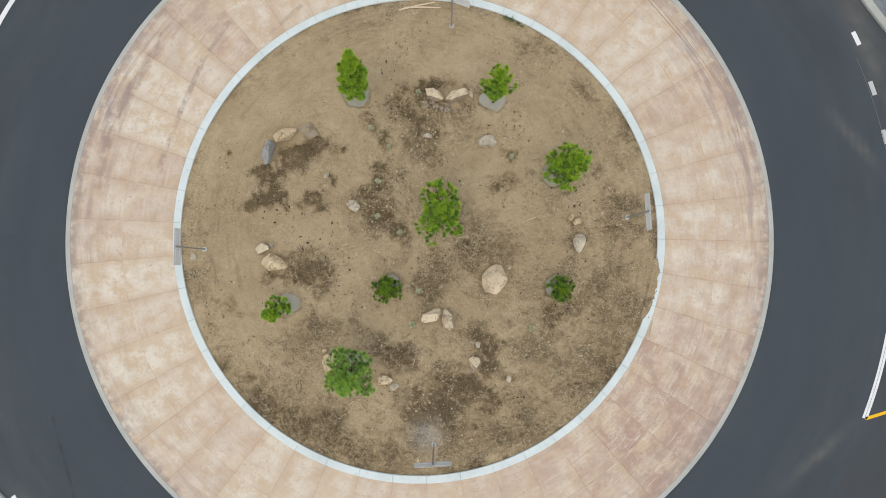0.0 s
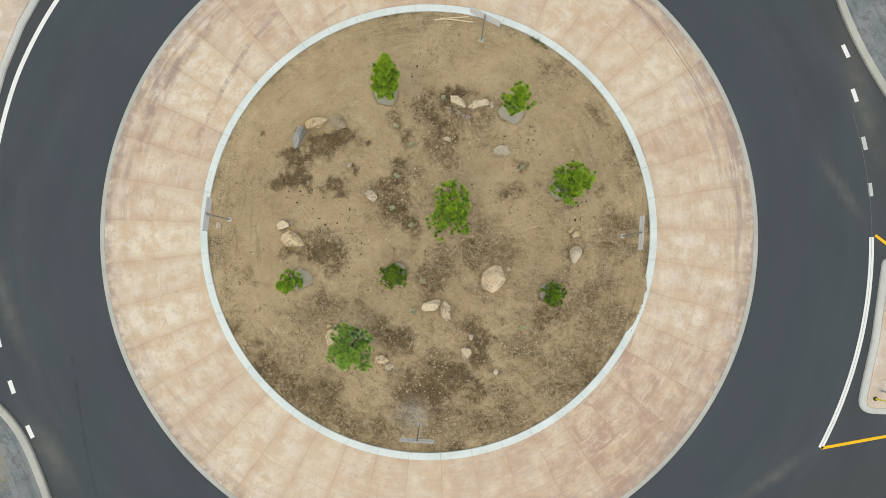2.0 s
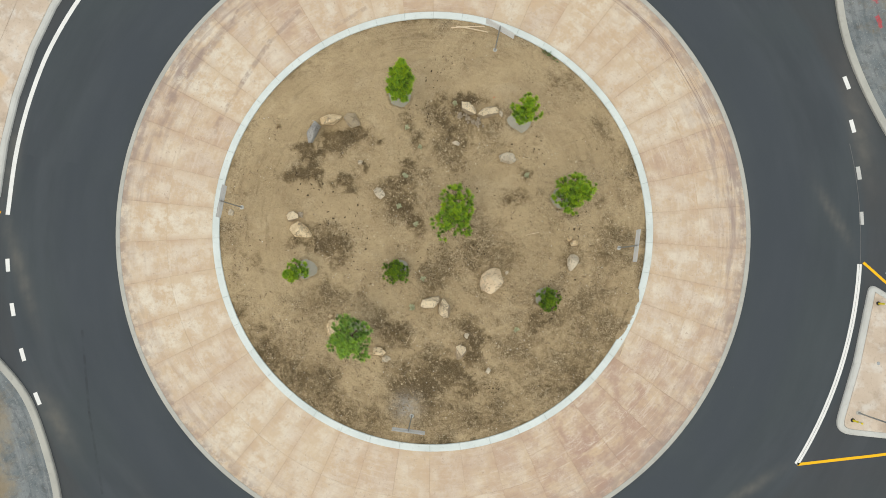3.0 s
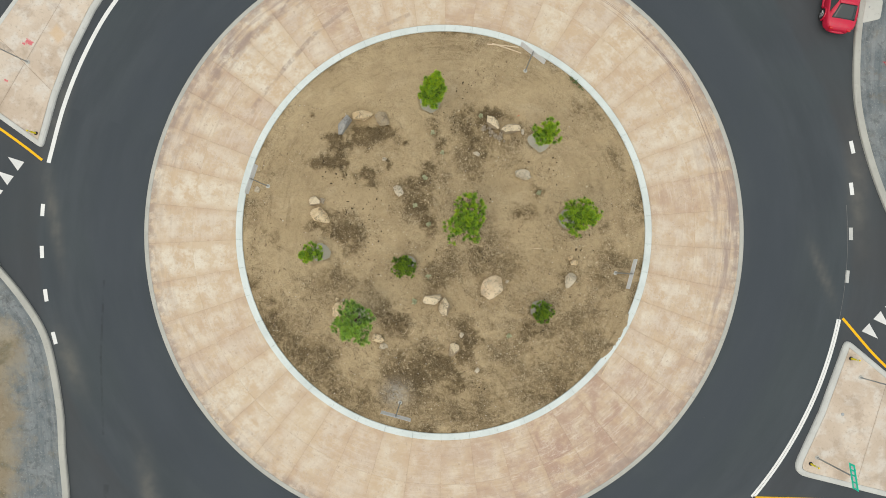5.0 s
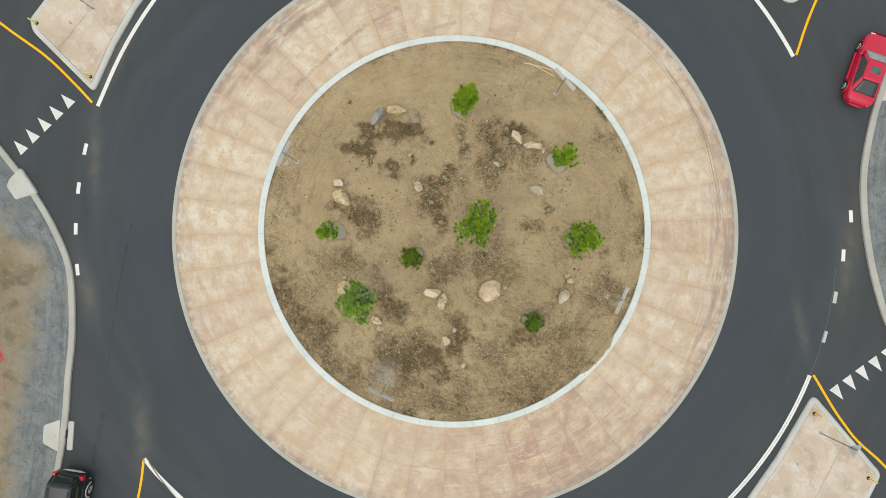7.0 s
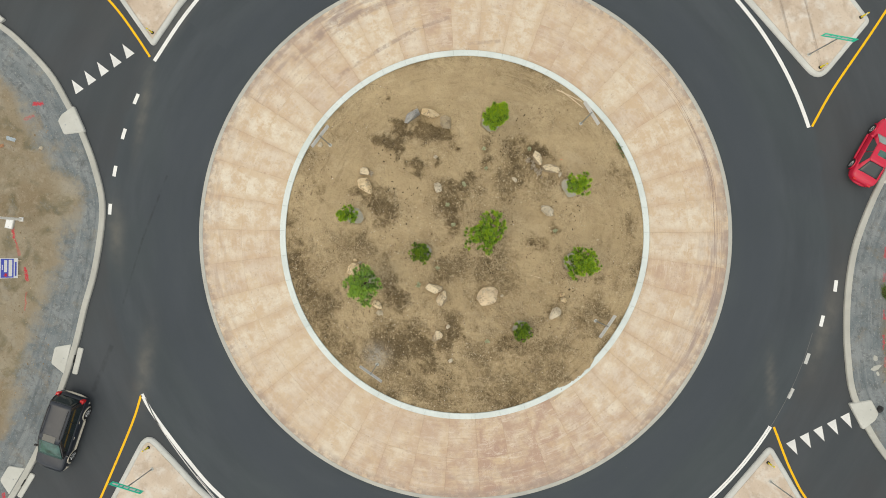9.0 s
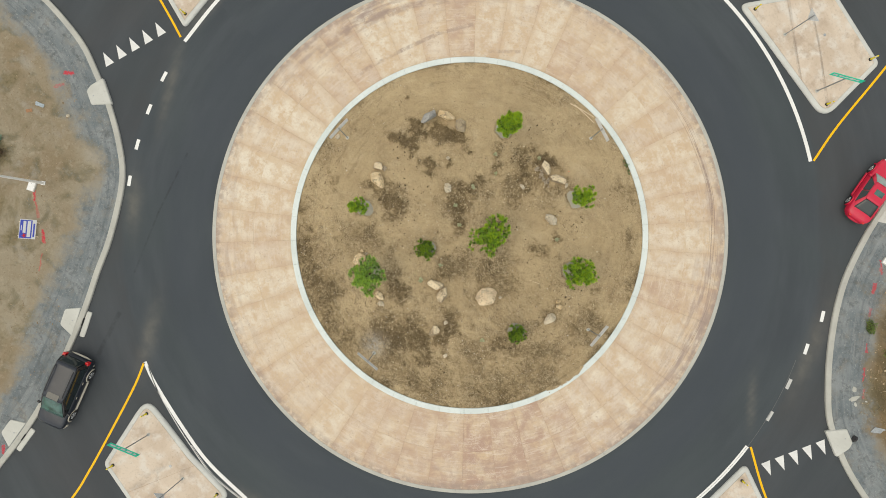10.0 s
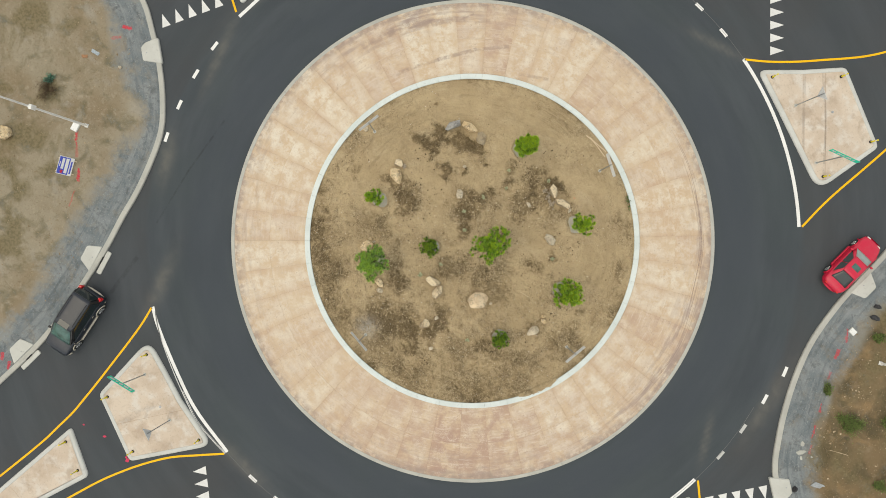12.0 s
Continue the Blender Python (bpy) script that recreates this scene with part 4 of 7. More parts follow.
bm = bmesh.new()
n = 240
rows = [[bm.verts.new((r * math.cos(2 * math.pi * k / n), r * math.sin(2 * math.pi * k / n), z)) for k in range(n)]
        for r, z in ((R_APRON, -0.05), (R_APRON, apron_height(R_APRON) - 0.03), (R_KERB, apron_height(R_KERB) - 0.03), (R_KERB, -0.05))]
for a, b in zip(rows, rows[1:]):
    for k in range(n):
        bm.faces.new((a[k], a[(k + 1) % n], b[(k + 1) % n], b[k]))
apron = tagged(part("truck_apron", bm, JOINT), "ring of tan stamped concrete panels round the planted island", "truck apron", kind="structure")

bm = bmesh.new()
sweep(bm, ring(R_OUT), [(0.0, -0.05), (0.0, 0.05), (0.03, 0.085), (0.06, 0.095), (0.235, 0.10), (0.25, 0.09), (0.25, -0.05)], True)
tagged(part("apron_kerb", bm, KERB_GREY, smooth=False), "low grey concrete kerb ring at the edge of the asphalt", "kerb", kind="structure")


def sector_mesh(name, r0, r1, half, z_of, lift, gap, chamfer, material, nseg=5, depth=0.1, ring_gap=0.002):
    """A ring sector about the x axis, with chamfered edges; shared by all the pieces of one size."""
    bm = bmesh.new()
    def loop(inset_by, dz):
        out = []
        for r, order in ((r0 + ring_gap + inset_by, 1), (r1 - ring_gap - inset_by, -1)):
            h = radians(half) - (gap + inset_by) / r
            angs = [-h + 2 * h * k / nseg for k in range(nseg + 1)][::order]
            out += [bm.verts.new((r * math.cos(a), r * math.sin(a), z_of(r) + dz)) for a in angs]
        return out
    low, mid, top = loop(0.0, lift - depth), loop(0.0, lift - chamfer), loop(chamfer, lift)
    m = len(low)
    for a, b in ((low, mid), (mid, top)):
        for k in range(m):
            bm.faces.new((a[k], b[k], b[(k + 1) % m], a[(k + 1) % m]))
    h = m // 2
    for k in range(h - 1):
        bm.faces.new((top[k], top[k + 1], top[m - 2 - k], top[m - 1 - k]))
    bmesh.ops.recalc_face_normals(bm, faces=bm.faces[:])
    me = bpy.data.meshes.new(name)
    bm.to_mesh(me)
    bm.free()
    me.materials.append(material)
    return me


R_MID = 13.8
steps = {7.9: [], 7.711: []}
panel_mesh = {}
for st in steps:
    panel_mesh[st] = [sector_mesh("panel", R_KERB, R_MID, st / 2, apron_height, 0.0, 0.002, 0.004, APRON, ring_gap=0.001),
                      sector_mesh("panel", R_MID, R_APRON, st / 2, apron_height, 0.0, 0.002, 0.004, APRON, ring_gap=0.001)]


def pour(angle):
    """How bleached and how brown the concrete is round the ring (degrees)."""
    a = angle % 360
    bleach = 0.68 + 0.32 * math.exp(-((a - 195) / 50) ** 2) + 0.25 * math.exp(-((a - 345) / 25) ** 2) - 0.45 * math.exp(-((a - 316) / 26) ** 2) + \
        0.28 * math.exp(-(((a + 176) % 360 - 180) / 15) ** 2)
    brown = 0.20 + 0.76 * math.exp(-((a - 316) / 30) ** 2) + 0.20 * math.exp(-((a - 140) / 28) ** 2) - 0.14 * math.exp(-((a - 205) / 35) ** 2) + 0.10 * math.exp(-((a - 30) / 40) ** 2)
    return bleach, brown


# ---- island kerb and soil ----
bm = bmesh.new()
sweep(bm, ring(R_KERB - 0.02), [(0.0, 0.0), (0.0, 0.33), (0.30, 0.33), (0.30, 0.0)], True)
island_kerb = tagged(part("island_kerb", bm, KERB_GREY), "pale concrete kerb ring round the planted soil", "kerb", kind="structure")
kerb_mesh = {st: sector_mesh("kerbstone", R_SOIL, R_KERB, st / 2, lambda r: 0.0, 0.355, 0.0025, 0.02, KERB_WHITE, 5, 0.3) for st in steps}


# ground left smooth: x, y, half-lengths, strength
CALM = ((-8.2, -2.2, 1.6, 3.2, 1.1), (-7.6, 5.2, 2.6, 3.4, 1.0), (-4.4, 7.2, 3.6, 2.2, 1.0), (-3.6, 4.6, 1.4, 1.2, 0.8), (-5.2, 0.4, 2.0, 1.2, 0.8), (1.8, 8.4, 2.6, 1.2, 0.7),
        (3.0, 3.2, 1.6, 1.2, 0.7), (5.2, 5.8, 1.8, 1.4, 0.6), (-3.2, 2.6, 1.0, 1.0, 0.7), (-1.6, -4.2, 1.2, 0.7, 0.6), (4.5, -7.0, 1.6, 0.8, 0.4))


def calmness(x, y):
    return max(k * math.exp(-((x - cx) / a) ** 2 - ((y - cy) / b) ** 2) for cx, cy, a, b, k in CALM)


def soil_height(x, y):
    r = math.hypot(x, y)
    dome = 0.27 + 0.16 * max(0.0, 1 - (r / 11.0) ** 2)
    e = min(1.0, max(0.0, (10.95 - r) / 0.7))
    rough = 1.0 - min(1.0, calmness(x, y))
    h = dome + e * (0.05 * fbm(x, y, 0.55, 1.0) + (0.02 + 0.025 * rough) * fbm(x, y, 1.9, 2.0) + (0.008 + 0.026 * rough) * fbm(x, y, 5.0, 5.0))
    for wx, wy, wr in WELLS:
        d = math.hypot(x - wx, y - wy)
        if d < wr + 0.6:
            k = d - wr * (1 + 0.3 * fbm(x, y, 1.3, 17.0))
            if k < 0.06:
                h = dome - 0.14 + 0.12 * max(0.0, (k + 0.1) / 0.16)
            else:
                h += 0.05 * math.exp(-((k - 0.16) / 0.14) ** 2)
    return h


# tree wells: x, y, radius
WELLS = ((-2.92, 6.44, 0.58), (3.46, 6.24, 0.56), (6.27, 2.75, 0.50), (-5.98, -3.24, 0.54), (-1.22, -2.27, 0.41), (6.33, -2.36, 0.54), (-2.85, -5.86, 0.50))
# darker soil, damp spots plus painted shade strips beside the kerb: x, y, half-lengths, turn, strength; at the hollow,
# by the north stones, to the west and to the east
DAMP_HOLLOW = (
    (-4.9, 4.0, 0.97, 0.50, 15, 1.00), (-5.8, 3.5, 1.04, 0.58, 25, 1.00), (-7.0, 2.7, 0.77, 0.36, 10, 0.95), (-7.5, 1.5, 0.81, 0.39, 10, 0.95), (-6.6, 1.8, 0.47, 0.47, 0, 0.95), (-6.2, 1.2, 0.28, 0.21, 0, 0.80),
    (-3.5, 3.9, 0.31, 0.25, 0, 0.80), (-4.8, 1.5, 0.56, 0.36, -20, 0.90), (-4.2, 2.6, 0.24, 0.19, 0, 0.70), (-2.3, 5.2, 0.36, 0.63, 20, 0.60), (-1.5, 4.4, 0.58, 0.49, -30, 0.70), (-1.8, 3.0, 0.47, 0.42, 0, 0.75),
    (-2.1, 2.0, 0.70, 0.50, 20, 0.85), (-1.8, 0.9, 0.72, 0.64, 0, 0.80), (-0.8, 0.1, 0.50, 0.45, 0, 0.80), (-8.2, 7.1, 2.09, 0.22, 42, 0.45),
)
DAMP_SHADE_NORTH = (
    # the long patch at (5.6, 8.7) stands for shade
    (0.6, 6.9, 0.67, 0.33, 10, 0.95), (-0.5, 6.1, 0.84, 0.70, 0, 0.80), (0.1, 4.5, 0.84, 1.32, 10, 0.65), (4.3, 3.6, 0.38, 0.33, 0, 0.80), (3.8, 2.3, 0.64, 0.42, 0, 0.70), (5.6, 8.7, 0.97, 0.28, -15, 0.50),
    (7.9, 6.6, 0.84, 0.36, -50, 0.45), (9.7, 4.9, 1.53, 0.47, -62, 0.50), (9.3, 1.0, 0.97, 1.39, 0, 0.50), (7.0, 1.9, 0.47, 0.14, 0, 0.50), (8.2, 2.8, 0.22, 0.36, 0, 0.50), (2.3, 0.7, 0.70, 0.84, 40, 0.50),
    (1.8, 4.9, 0.84, 0.56, 0, 0.35), (7.2, 0.1, 0.70, 0.56, 0, 0.30),
)
DAMP_WEST = (
    (-6.6, -2.0, 0.58, 0.31, 10, 0.70), (-5.3, -1.7, 0.97, 0.61, -10, 0.85), (-4.4, -2.1, 0.42, 0.61, 0, 0.70), (-8.8, -3.4, 0.86, 0.33, -10, 0.55), (-8.0, -7.0, 1.06, 0.56, -30, 0.60), (-7.0, -7.9, 1.18, 0.78, -35, 0.80),
    (-5.8, -8.7, 1.25, 0.72, -25, 0.80), (-4.4, -8.6, 0.84, 0.84, 0, 0.65), (-4.7, -4.2, 1.11, 0.84, 20, 0.50), (-3.2, -4.2, 0.84, 0.56, 0, 0.45), (-1.7, -5.1, 0.58, 0.56, 0, 0.65), (-0.9, -5.7, 0.84, 0.56, -20, 0.80),
    (0.7, -8.1, 1.46, 0.77, -5, 0.90), (-2.5, -9.8, 2.65, 0.77, -10, 0.65), (0.3, -2.4, 0.56, 0.84, 0, 0.55),
)
DAMP_EAST = (
    (2.3, -0.8, 0.50, 0.84, 20, 0.60), (3.7, -0.7, 0.84, 0.56, 0, 0.55), (0.8, -2.0, 0.63, 0.84, 0, 0.60), (3.1, -4.8, 0.81, 0.50, -10, 0.90), (3.3, -5.6, 0.50, 0.84, 10, 0.90), (1.9, -7.1, 1.32, 0.78, 10, 0.85),
    (3.1, -7.6, 0.56, 0.77, 0, 0.80), (6.2, -3.8, 0.84, 0.42, -10, 0.80), (7.2, -3.2, 0.56, 0.47, 0, 0.60), (8.3, -2.5, 0.84, 0.61, 0, 0.50), (8.3, -4.4, 1.25, 0.97, 0, 0.50), (8.8, -5.9, 0.86, 0.78, 30, 0.85),
    (7.5, -6.8, 1.11, 0.58, 35, 0.65), (9.6, -3.7, 0.84, 1.39, 20, 0.45), (4.1, -9.3, 2.09, 0.77, 12, 0.55), (-10.0, 4.2, 0.25, 1.53, -10, 0.35),
)
DARK_RIM = (
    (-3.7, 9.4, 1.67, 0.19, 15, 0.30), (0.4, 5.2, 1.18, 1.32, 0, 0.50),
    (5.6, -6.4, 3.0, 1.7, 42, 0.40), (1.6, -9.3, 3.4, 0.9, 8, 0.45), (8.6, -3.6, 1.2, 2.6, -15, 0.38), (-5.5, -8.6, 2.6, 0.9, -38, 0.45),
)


def build_soil():
    bm = bmesh.new()
    rows = []
    radii = [0.0] + [0.08 * k for k in range(1, 137)] + [10.95, 11.0]
    n = 640
    centre = bm.verts.new((0, 0, soil_height(0, 0)))
    for r in radii[1:]:
        rows.append([bm.verts.new((r * math.cos(2 * math.pi * k / n), r * math.sin(2 * math.pi * k / n), 0)) for k in range(n)])
    for row in rows:
        for v in row:
            v.co.z = soil_height(v.co.x, v.co.y)
    for k in range(n):
        bm.faces.new((centre, rows[0][k], rows[0][(k + 1) % n]))
    for a, b in zip(rows, rows[1:]):
        for k in range(n):
            bm.faces.new((a[k], b[k], b[(k + 1) % n], a[(k + 1) % n]))
    soil = tagged(part("soil", bm, SOIL, smooth=True), "bare brown soil of the island, damp and trodden in places", "soil", kind="structure")
    damp, pale, calm = [], [], []
    for v in soil.data.vertices:
        x, y = v.co.x, v.co.y
        wx, wy = x + 0.5 * fbm(x, y, 1.0, 11.0) + 0.14 * fbm(x, y, 3.6, 61.0), y + 0.5 * fbm(x, y, 1.0, 21.0) + 0.14 * fbm(x, y, 3.6, 71.0)
        d = 0.0
        for cx, cy, a, b, turn, s in (*DAMP_HOLLOW, *DAMP_SHADE_NORTH, *DAMP_WEST, *DAMP_EAST, *DARK_RIM):
            c, sn = math.cos(radians(turn)), math.sin(radians(turn))
            u, w = (wx - cx) * c + (wy - cy) * sn, -(wx - cx) * sn + (wy - cy) * c
            q = (u / a) ** 2 + (w / b) ** 2
            if q < 6:
                d = max(d, s * min(1.0, 1.5 * math.exp(-0.8 * q)))
        r = math.hypot(x, y)
        # contact shade along the kerb's inner foot, painted through the same mask
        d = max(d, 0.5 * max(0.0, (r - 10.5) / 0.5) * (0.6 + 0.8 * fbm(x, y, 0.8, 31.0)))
        # a darker band inside the south rim
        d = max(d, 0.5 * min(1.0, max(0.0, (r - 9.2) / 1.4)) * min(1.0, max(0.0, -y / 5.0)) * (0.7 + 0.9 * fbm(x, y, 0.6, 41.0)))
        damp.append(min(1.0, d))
        calm.append(calmness(wx, wy))
        pale.append(0.75 * math.exp(-((x - 0.35) ** 2 + (y + 9.2) ** 2) / 0.42))
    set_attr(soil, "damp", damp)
    set_attr(soil, "pale", pale)
    set_attr(soil, "calm", calm)


build_soil()

# ==== THINGS ====
# ---- boulders ----
def boulder(name, x, y, length, width, height, turn, material, seed, label, sink=0.25, category="boulder", group="", z=None, level=3):
    """A broken stone: a ball cut by chance planes, roughened and half sunk in the soil."""
    rnd = random.Random(seed)
    bm = bmesh.new()
    bmesh.ops.create_icosphere(bm, subdivisions=level, radius=1.3)
    planes = []
    for k in range(11):
        a = 2 * math.pi * (k + rnd.uniform(-0.4, 0.4)) / 7
        up = rnd.uniform(-0.1, 0.45) if k < 7 else rnd.uniform(0.7, 1.6)
        nrm = Vector((math.cos(a), math.sin(a), up)).normalized()
        planes.append((nrm, rnd.uniform(0.60, 0.92) if k < 7 else rnd.uniform(0.46, 0.74)))
    for v in bm.verts:
        p = v.co.copy()
        for nrm, d in planes:
            over = p.dot(nrm) - d
            if over > 0:
                p -= nrm * over
        q = p + Vector((seed * 3.1, 0, 0))
        p *= 1 + 0.06 * noise.noise(q * 1.7) + 0.04 * noise.noise(q * 4.5) + 0.02 * noise.noise(q * 11.0)
        # narrowed under the belly, so that the overhang makes a contact shadow on the soil
        under = 1.0 - 0.42 * max(0.0, 0.02 - p.z)
        v.co = Vector((p.x * under * length * 0.58, p.y * under * width * 0.58, (p.z + 0.75 - 2 * sink * 0.75) * height * 1.05))
    ob = part(name, bm, material)
    tagged(ob, label, category, group)
    ob.matrix_world = pose(x, y, (soil_height(x, y) if z is None else z) - 0.01, 0, 0, turn)
    return ob


# x, y, length, width, height, turn, stone
BOULDERS = (
        (-6.58, -1.33, 1.2, 0.72, 0.50, -22, ROCK_TAN, "broad tan sandstone boulder beside a smaller pale stone"),
        (-7.18, -0.70, 0.66, 0.52, 0.40, 20, ROCK_CAPPED_SHADED, "small pale stone with grey broken side on soil"),
        (-6.95, 3.74, 1.15, 0.55, 0.62, 78, ROCK_GREY, "grey upright granite boulder at the damp hollow"),
        (-6.16, 4.60, 1.15, 0.58, 0.50, 22, ROCK_TAN, "long tan sandstone boulder at the damp hollow"),
        (-5.10, 4.76, 1.0, 0.62, 0.36, -12, ROCK_DUSTY, "dusty pale boulder half buried in soil"),
        (0.74, 6.42, 0.98, 0.62, 0.56, -38, ROCK_CAPPED_SHADED, "tan sandstone boulder in a bed of small cobbles"),
        (1.68, 6.42, 1.05, 0.54, 0.52, 24, ROCK_CAPPED_SHADED, "pointed tan sandstone boulder in a bed of small cobbles"),
        (3.20, 4.25, 0.90, 0.70, 0.48, -10, ROCK_PALE, "rounded pale limestone boulder alone on soil"),
        (-3.02, 1.30, 0.68, 0.55, 0.36, -45, ROCK_PALE, "small pale wedge of stone on soil"),
        (3.46, -2.05, 1.34, 1.14, 0.66, 66, ROCK_CREAM, "largest pale angular boulder on the island"),
        (7.33, -0.40, 0.92, 0.54, 0.42, 82, ROCK_PALE, "long pale grey stone lying on soil"),
        (7.31, 0.58, 0.44, 0.40, 0.28, 10, ROCK_TAN, "small round tan stone on soil"),
        (6.99, 0.77, 0.34, 0.28, 0.22, 60, ROCK_TAN, "small round tan stone on soil"))
BOULDERS_SOUTH = (
        (0.66, -3.68, 1.12, 0.56, 0.45, 26, ROCK_CAPPED_SHADED, "tan boulder with grey end leaning to another"),
        (1.33, -3.92, 0.95, 0.66, 0.46, 100, ROCK_CAPPED_SHADED, "pale tan boulder beside a longer one"),
        (2.57, -5.90, 0.80, 0.62, 0.52, 65, ROCK_CAPPED_SHADED, "tan capped boulder with grey sides on damp soil"),
        (-4.05, -5.86, 0.86, 0.66, 0.40, 75, ROCK_TAN, "flat tan stone partly under a pine"),
        (-1.56, -6.64, 0.78, 0.44, 0.32, -8, ROCK_TAN, "flat tan stone partly under a pine"))
STONES = (
        (-1.13, -6.96, 0.46, 0.42, 0.2, 30, ROCK_PALE, "small flat pinkish stone on soil"),
        (-10.36, -1.06, 0.36, 0.32, 0.2, 0, ROCK_PALE, "small pale broken stone beside a sign post"),
        (2.40, 6.48, 0.40, 0.24, 0.2, -70, ROCK_PALE, "small pale stone on soil"),
        (2.72, -5.05, 0.26, 0.26, 0.16, 0, ROCK_PALE, "small grey stone on soil"),
        (-0.02, -10.25, 0.26, 0.24, 0.16, 0, ROCK_TAN, "small tan stone beside a sign"),
        (0.40, 4.55, 0.38, 0.28, 0.16, -10, ROCK_PALE, "small tan stone on damp soil"),
        (-4.27, 2.68, 0.30, 0.26, 0.16, 30, ROCK_PALE, "small tan stone on soil"),
        (-4.30, -5.35, 0.22, 0.2, 0.14, 0, ROCK_TAN, "small tan stone on soil"),
        (-3.98, -5.28, 0.24, 0.16, 0.14, 50, ROCK_PALE, "small tan stone on soil"),
        (4.15, -1.55, 0.22, 0.2, 0.13, 50, ROCK_PALE, "small tan stone on soil"),
        (4.1, -6.6, 0.34, 0.24, 0.16, 70, ROCK_PALE, "small tan stone on soil"))
for k, (x, y, l, w, h, turn, mt, label) in enumerate(BOULDERS + BOULDERS_SOUTH + STONES):
    boulder("boulder" if l > 0.5 else "stone", x, y, l, w, h, turn, mt, 11 + k, label, category="boulder" if l > 0.5 else "stone", level=4 if l > 0.5 else 3)

rnd = random.Random(5)
for cx, cy, sx, sy, n in ((0.50, 6.02, 0.26, 0.12, 12), (1.05, 5.88, 0.36, 0.16, 20), (-6.82, -0.55, 0.16, 0.16, 7), (1.35, 5.65, 0.3, 0.1, 2)):
    for k in range(n):
        s = rnd.uniform(0.11, 0.21)
        x, y = cx + rnd.uniform(-1, 1) * sx, cy + rnd.uniform(-1, 1) * sy
        boulder("cobble", x, y, s * 1.25, s, s * 0.8, rnd.uniform(0, 180), ROCK_COBBLE, 200 + k,
                "small grey cobble packed beside a boulder", 0.2, "cobble", "cobbles by the boulders", level=2)


# ---- loose stuff on the soil ----
def scatter(name, label, category, material, count, place, size, seed, flat=0.7, slim=1.0):
    """Many small broken stones or clods in one mesh."""
    rnd = random.Random(seed)
    verts, faces = [], []
    base = [(1, 0, 0), (0.3, 0.95, 0), (-0.8, 0.6, 0), (-0.8, -0.6, 0), (0.3, -0.95, 0), (0.1, 0.1, 1), (0, 0, -0.6)]
    tris = [(k, (k + 1) % 5, 5) for k in range(5)] + [((k + 1) % 5, k, 6) for k in range(5)]
    made = 0
    while made < count:
        spot = place(rnd)
        if spot is None:
            continue
        made += 1
        x, y, z = spot
        s, a = size(rnd), rnd.uniform(0, 6.28)
        o, thin = len(verts), slim * rnd.uniform(0.35, 1.0)
        for bx, by, bz in base:
            by *= thin
            j = rnd.uniform(0.7, 1.25)
            px, py = bx * j * math.cos(a) - by * j * math.sin(a), bx * j * math.sin(a) + by * j * math.cos(a)
            verts.append((x + px * s, y + py * s, z + bz * s * flat))
        faces += [tuple(o + q for q in t) for t in tris]
    me = bpy.data.meshes.new(name)
    me.from_pydata(verts, [], faces)
    me.materials.append(material)
    return tagged(new(name, me), label, category, kind="stuff")


def on_soil(rnd):
    a, r = rnd.uniform(0, 6.283), 10.8 * math.sqrt(rnd.random())
    x, y = r * math.cos(a), r * math.sin(a)
    if 1.6 * fbm(x, y, 0.6, 50.0) - 0.06 * y - 0.9 * calmness(x, y) < rnd.uniform(-0.5, 0.7):
        return None
    if any(math.hypot(x - wx, y - wy) < wr + 0.05 for wx, wy, wr in WELLS):
        return None
    return x, y, soil_height(x, y) + 0.003


def make_loose(name, a, b, c):
    n = Nodes(name, 0.9, spec=0.2)
    col = n.mix(n.island, a, b)
    return n.done(n.mix(n.span(n.noise(30, 3), 0.4, 0.7, 0.0, 0.6), col, c))


PEBBLE = make_loose("pebbles", (0.46, 0.37, 0.25), (0.34, 0.25, 0.16), (0.24, 0.18, 0.12))
CLOD = make_loose("clods", (0.32, 0.24, 0.150), (0.20, 0.145, 0.088), (0.13, 0.093, 0.055))
scatter("pebbles", "pale pebbles strewn over the island soil", "pebbles", PEBBLE, 1700, on_soil, lambda r: 0.012 + 0.045 * r.random() ** 3, 3)
scatter("white_specks", "white stone chips strewn over the island soil", "pebbles", make_loose("stone_chips", (0.74, 0.70, 0.62), (0.60, 0.54, 0.45), (0.50, 0.44, 0.35)), 650,
        on_soil, lambda r: 0.014 + 0.024 * r.random() ** 2, 31)
scatter("soil_crumbs", "curled crumbs of dried earth on trodden soil", "soil clods", make_loose("earth_crumbs", (0.52, 0.41, 0.26), (0.33, 0.245, 0.15), (0.22, 0.16, 0.096)), 1700,
        on_soil, lambda r: 0.03 + 0.10 * r.random() ** 2.2, 32, 0.8, 0.5)
scatter("soil_clods", "dark clods of earth strewn over the island soil", "soil clods", CLOD, 1500, on_soil, lambda r: 0.015 + 0.07 * r.random() ** 3, 4, 0.5, 0.6)


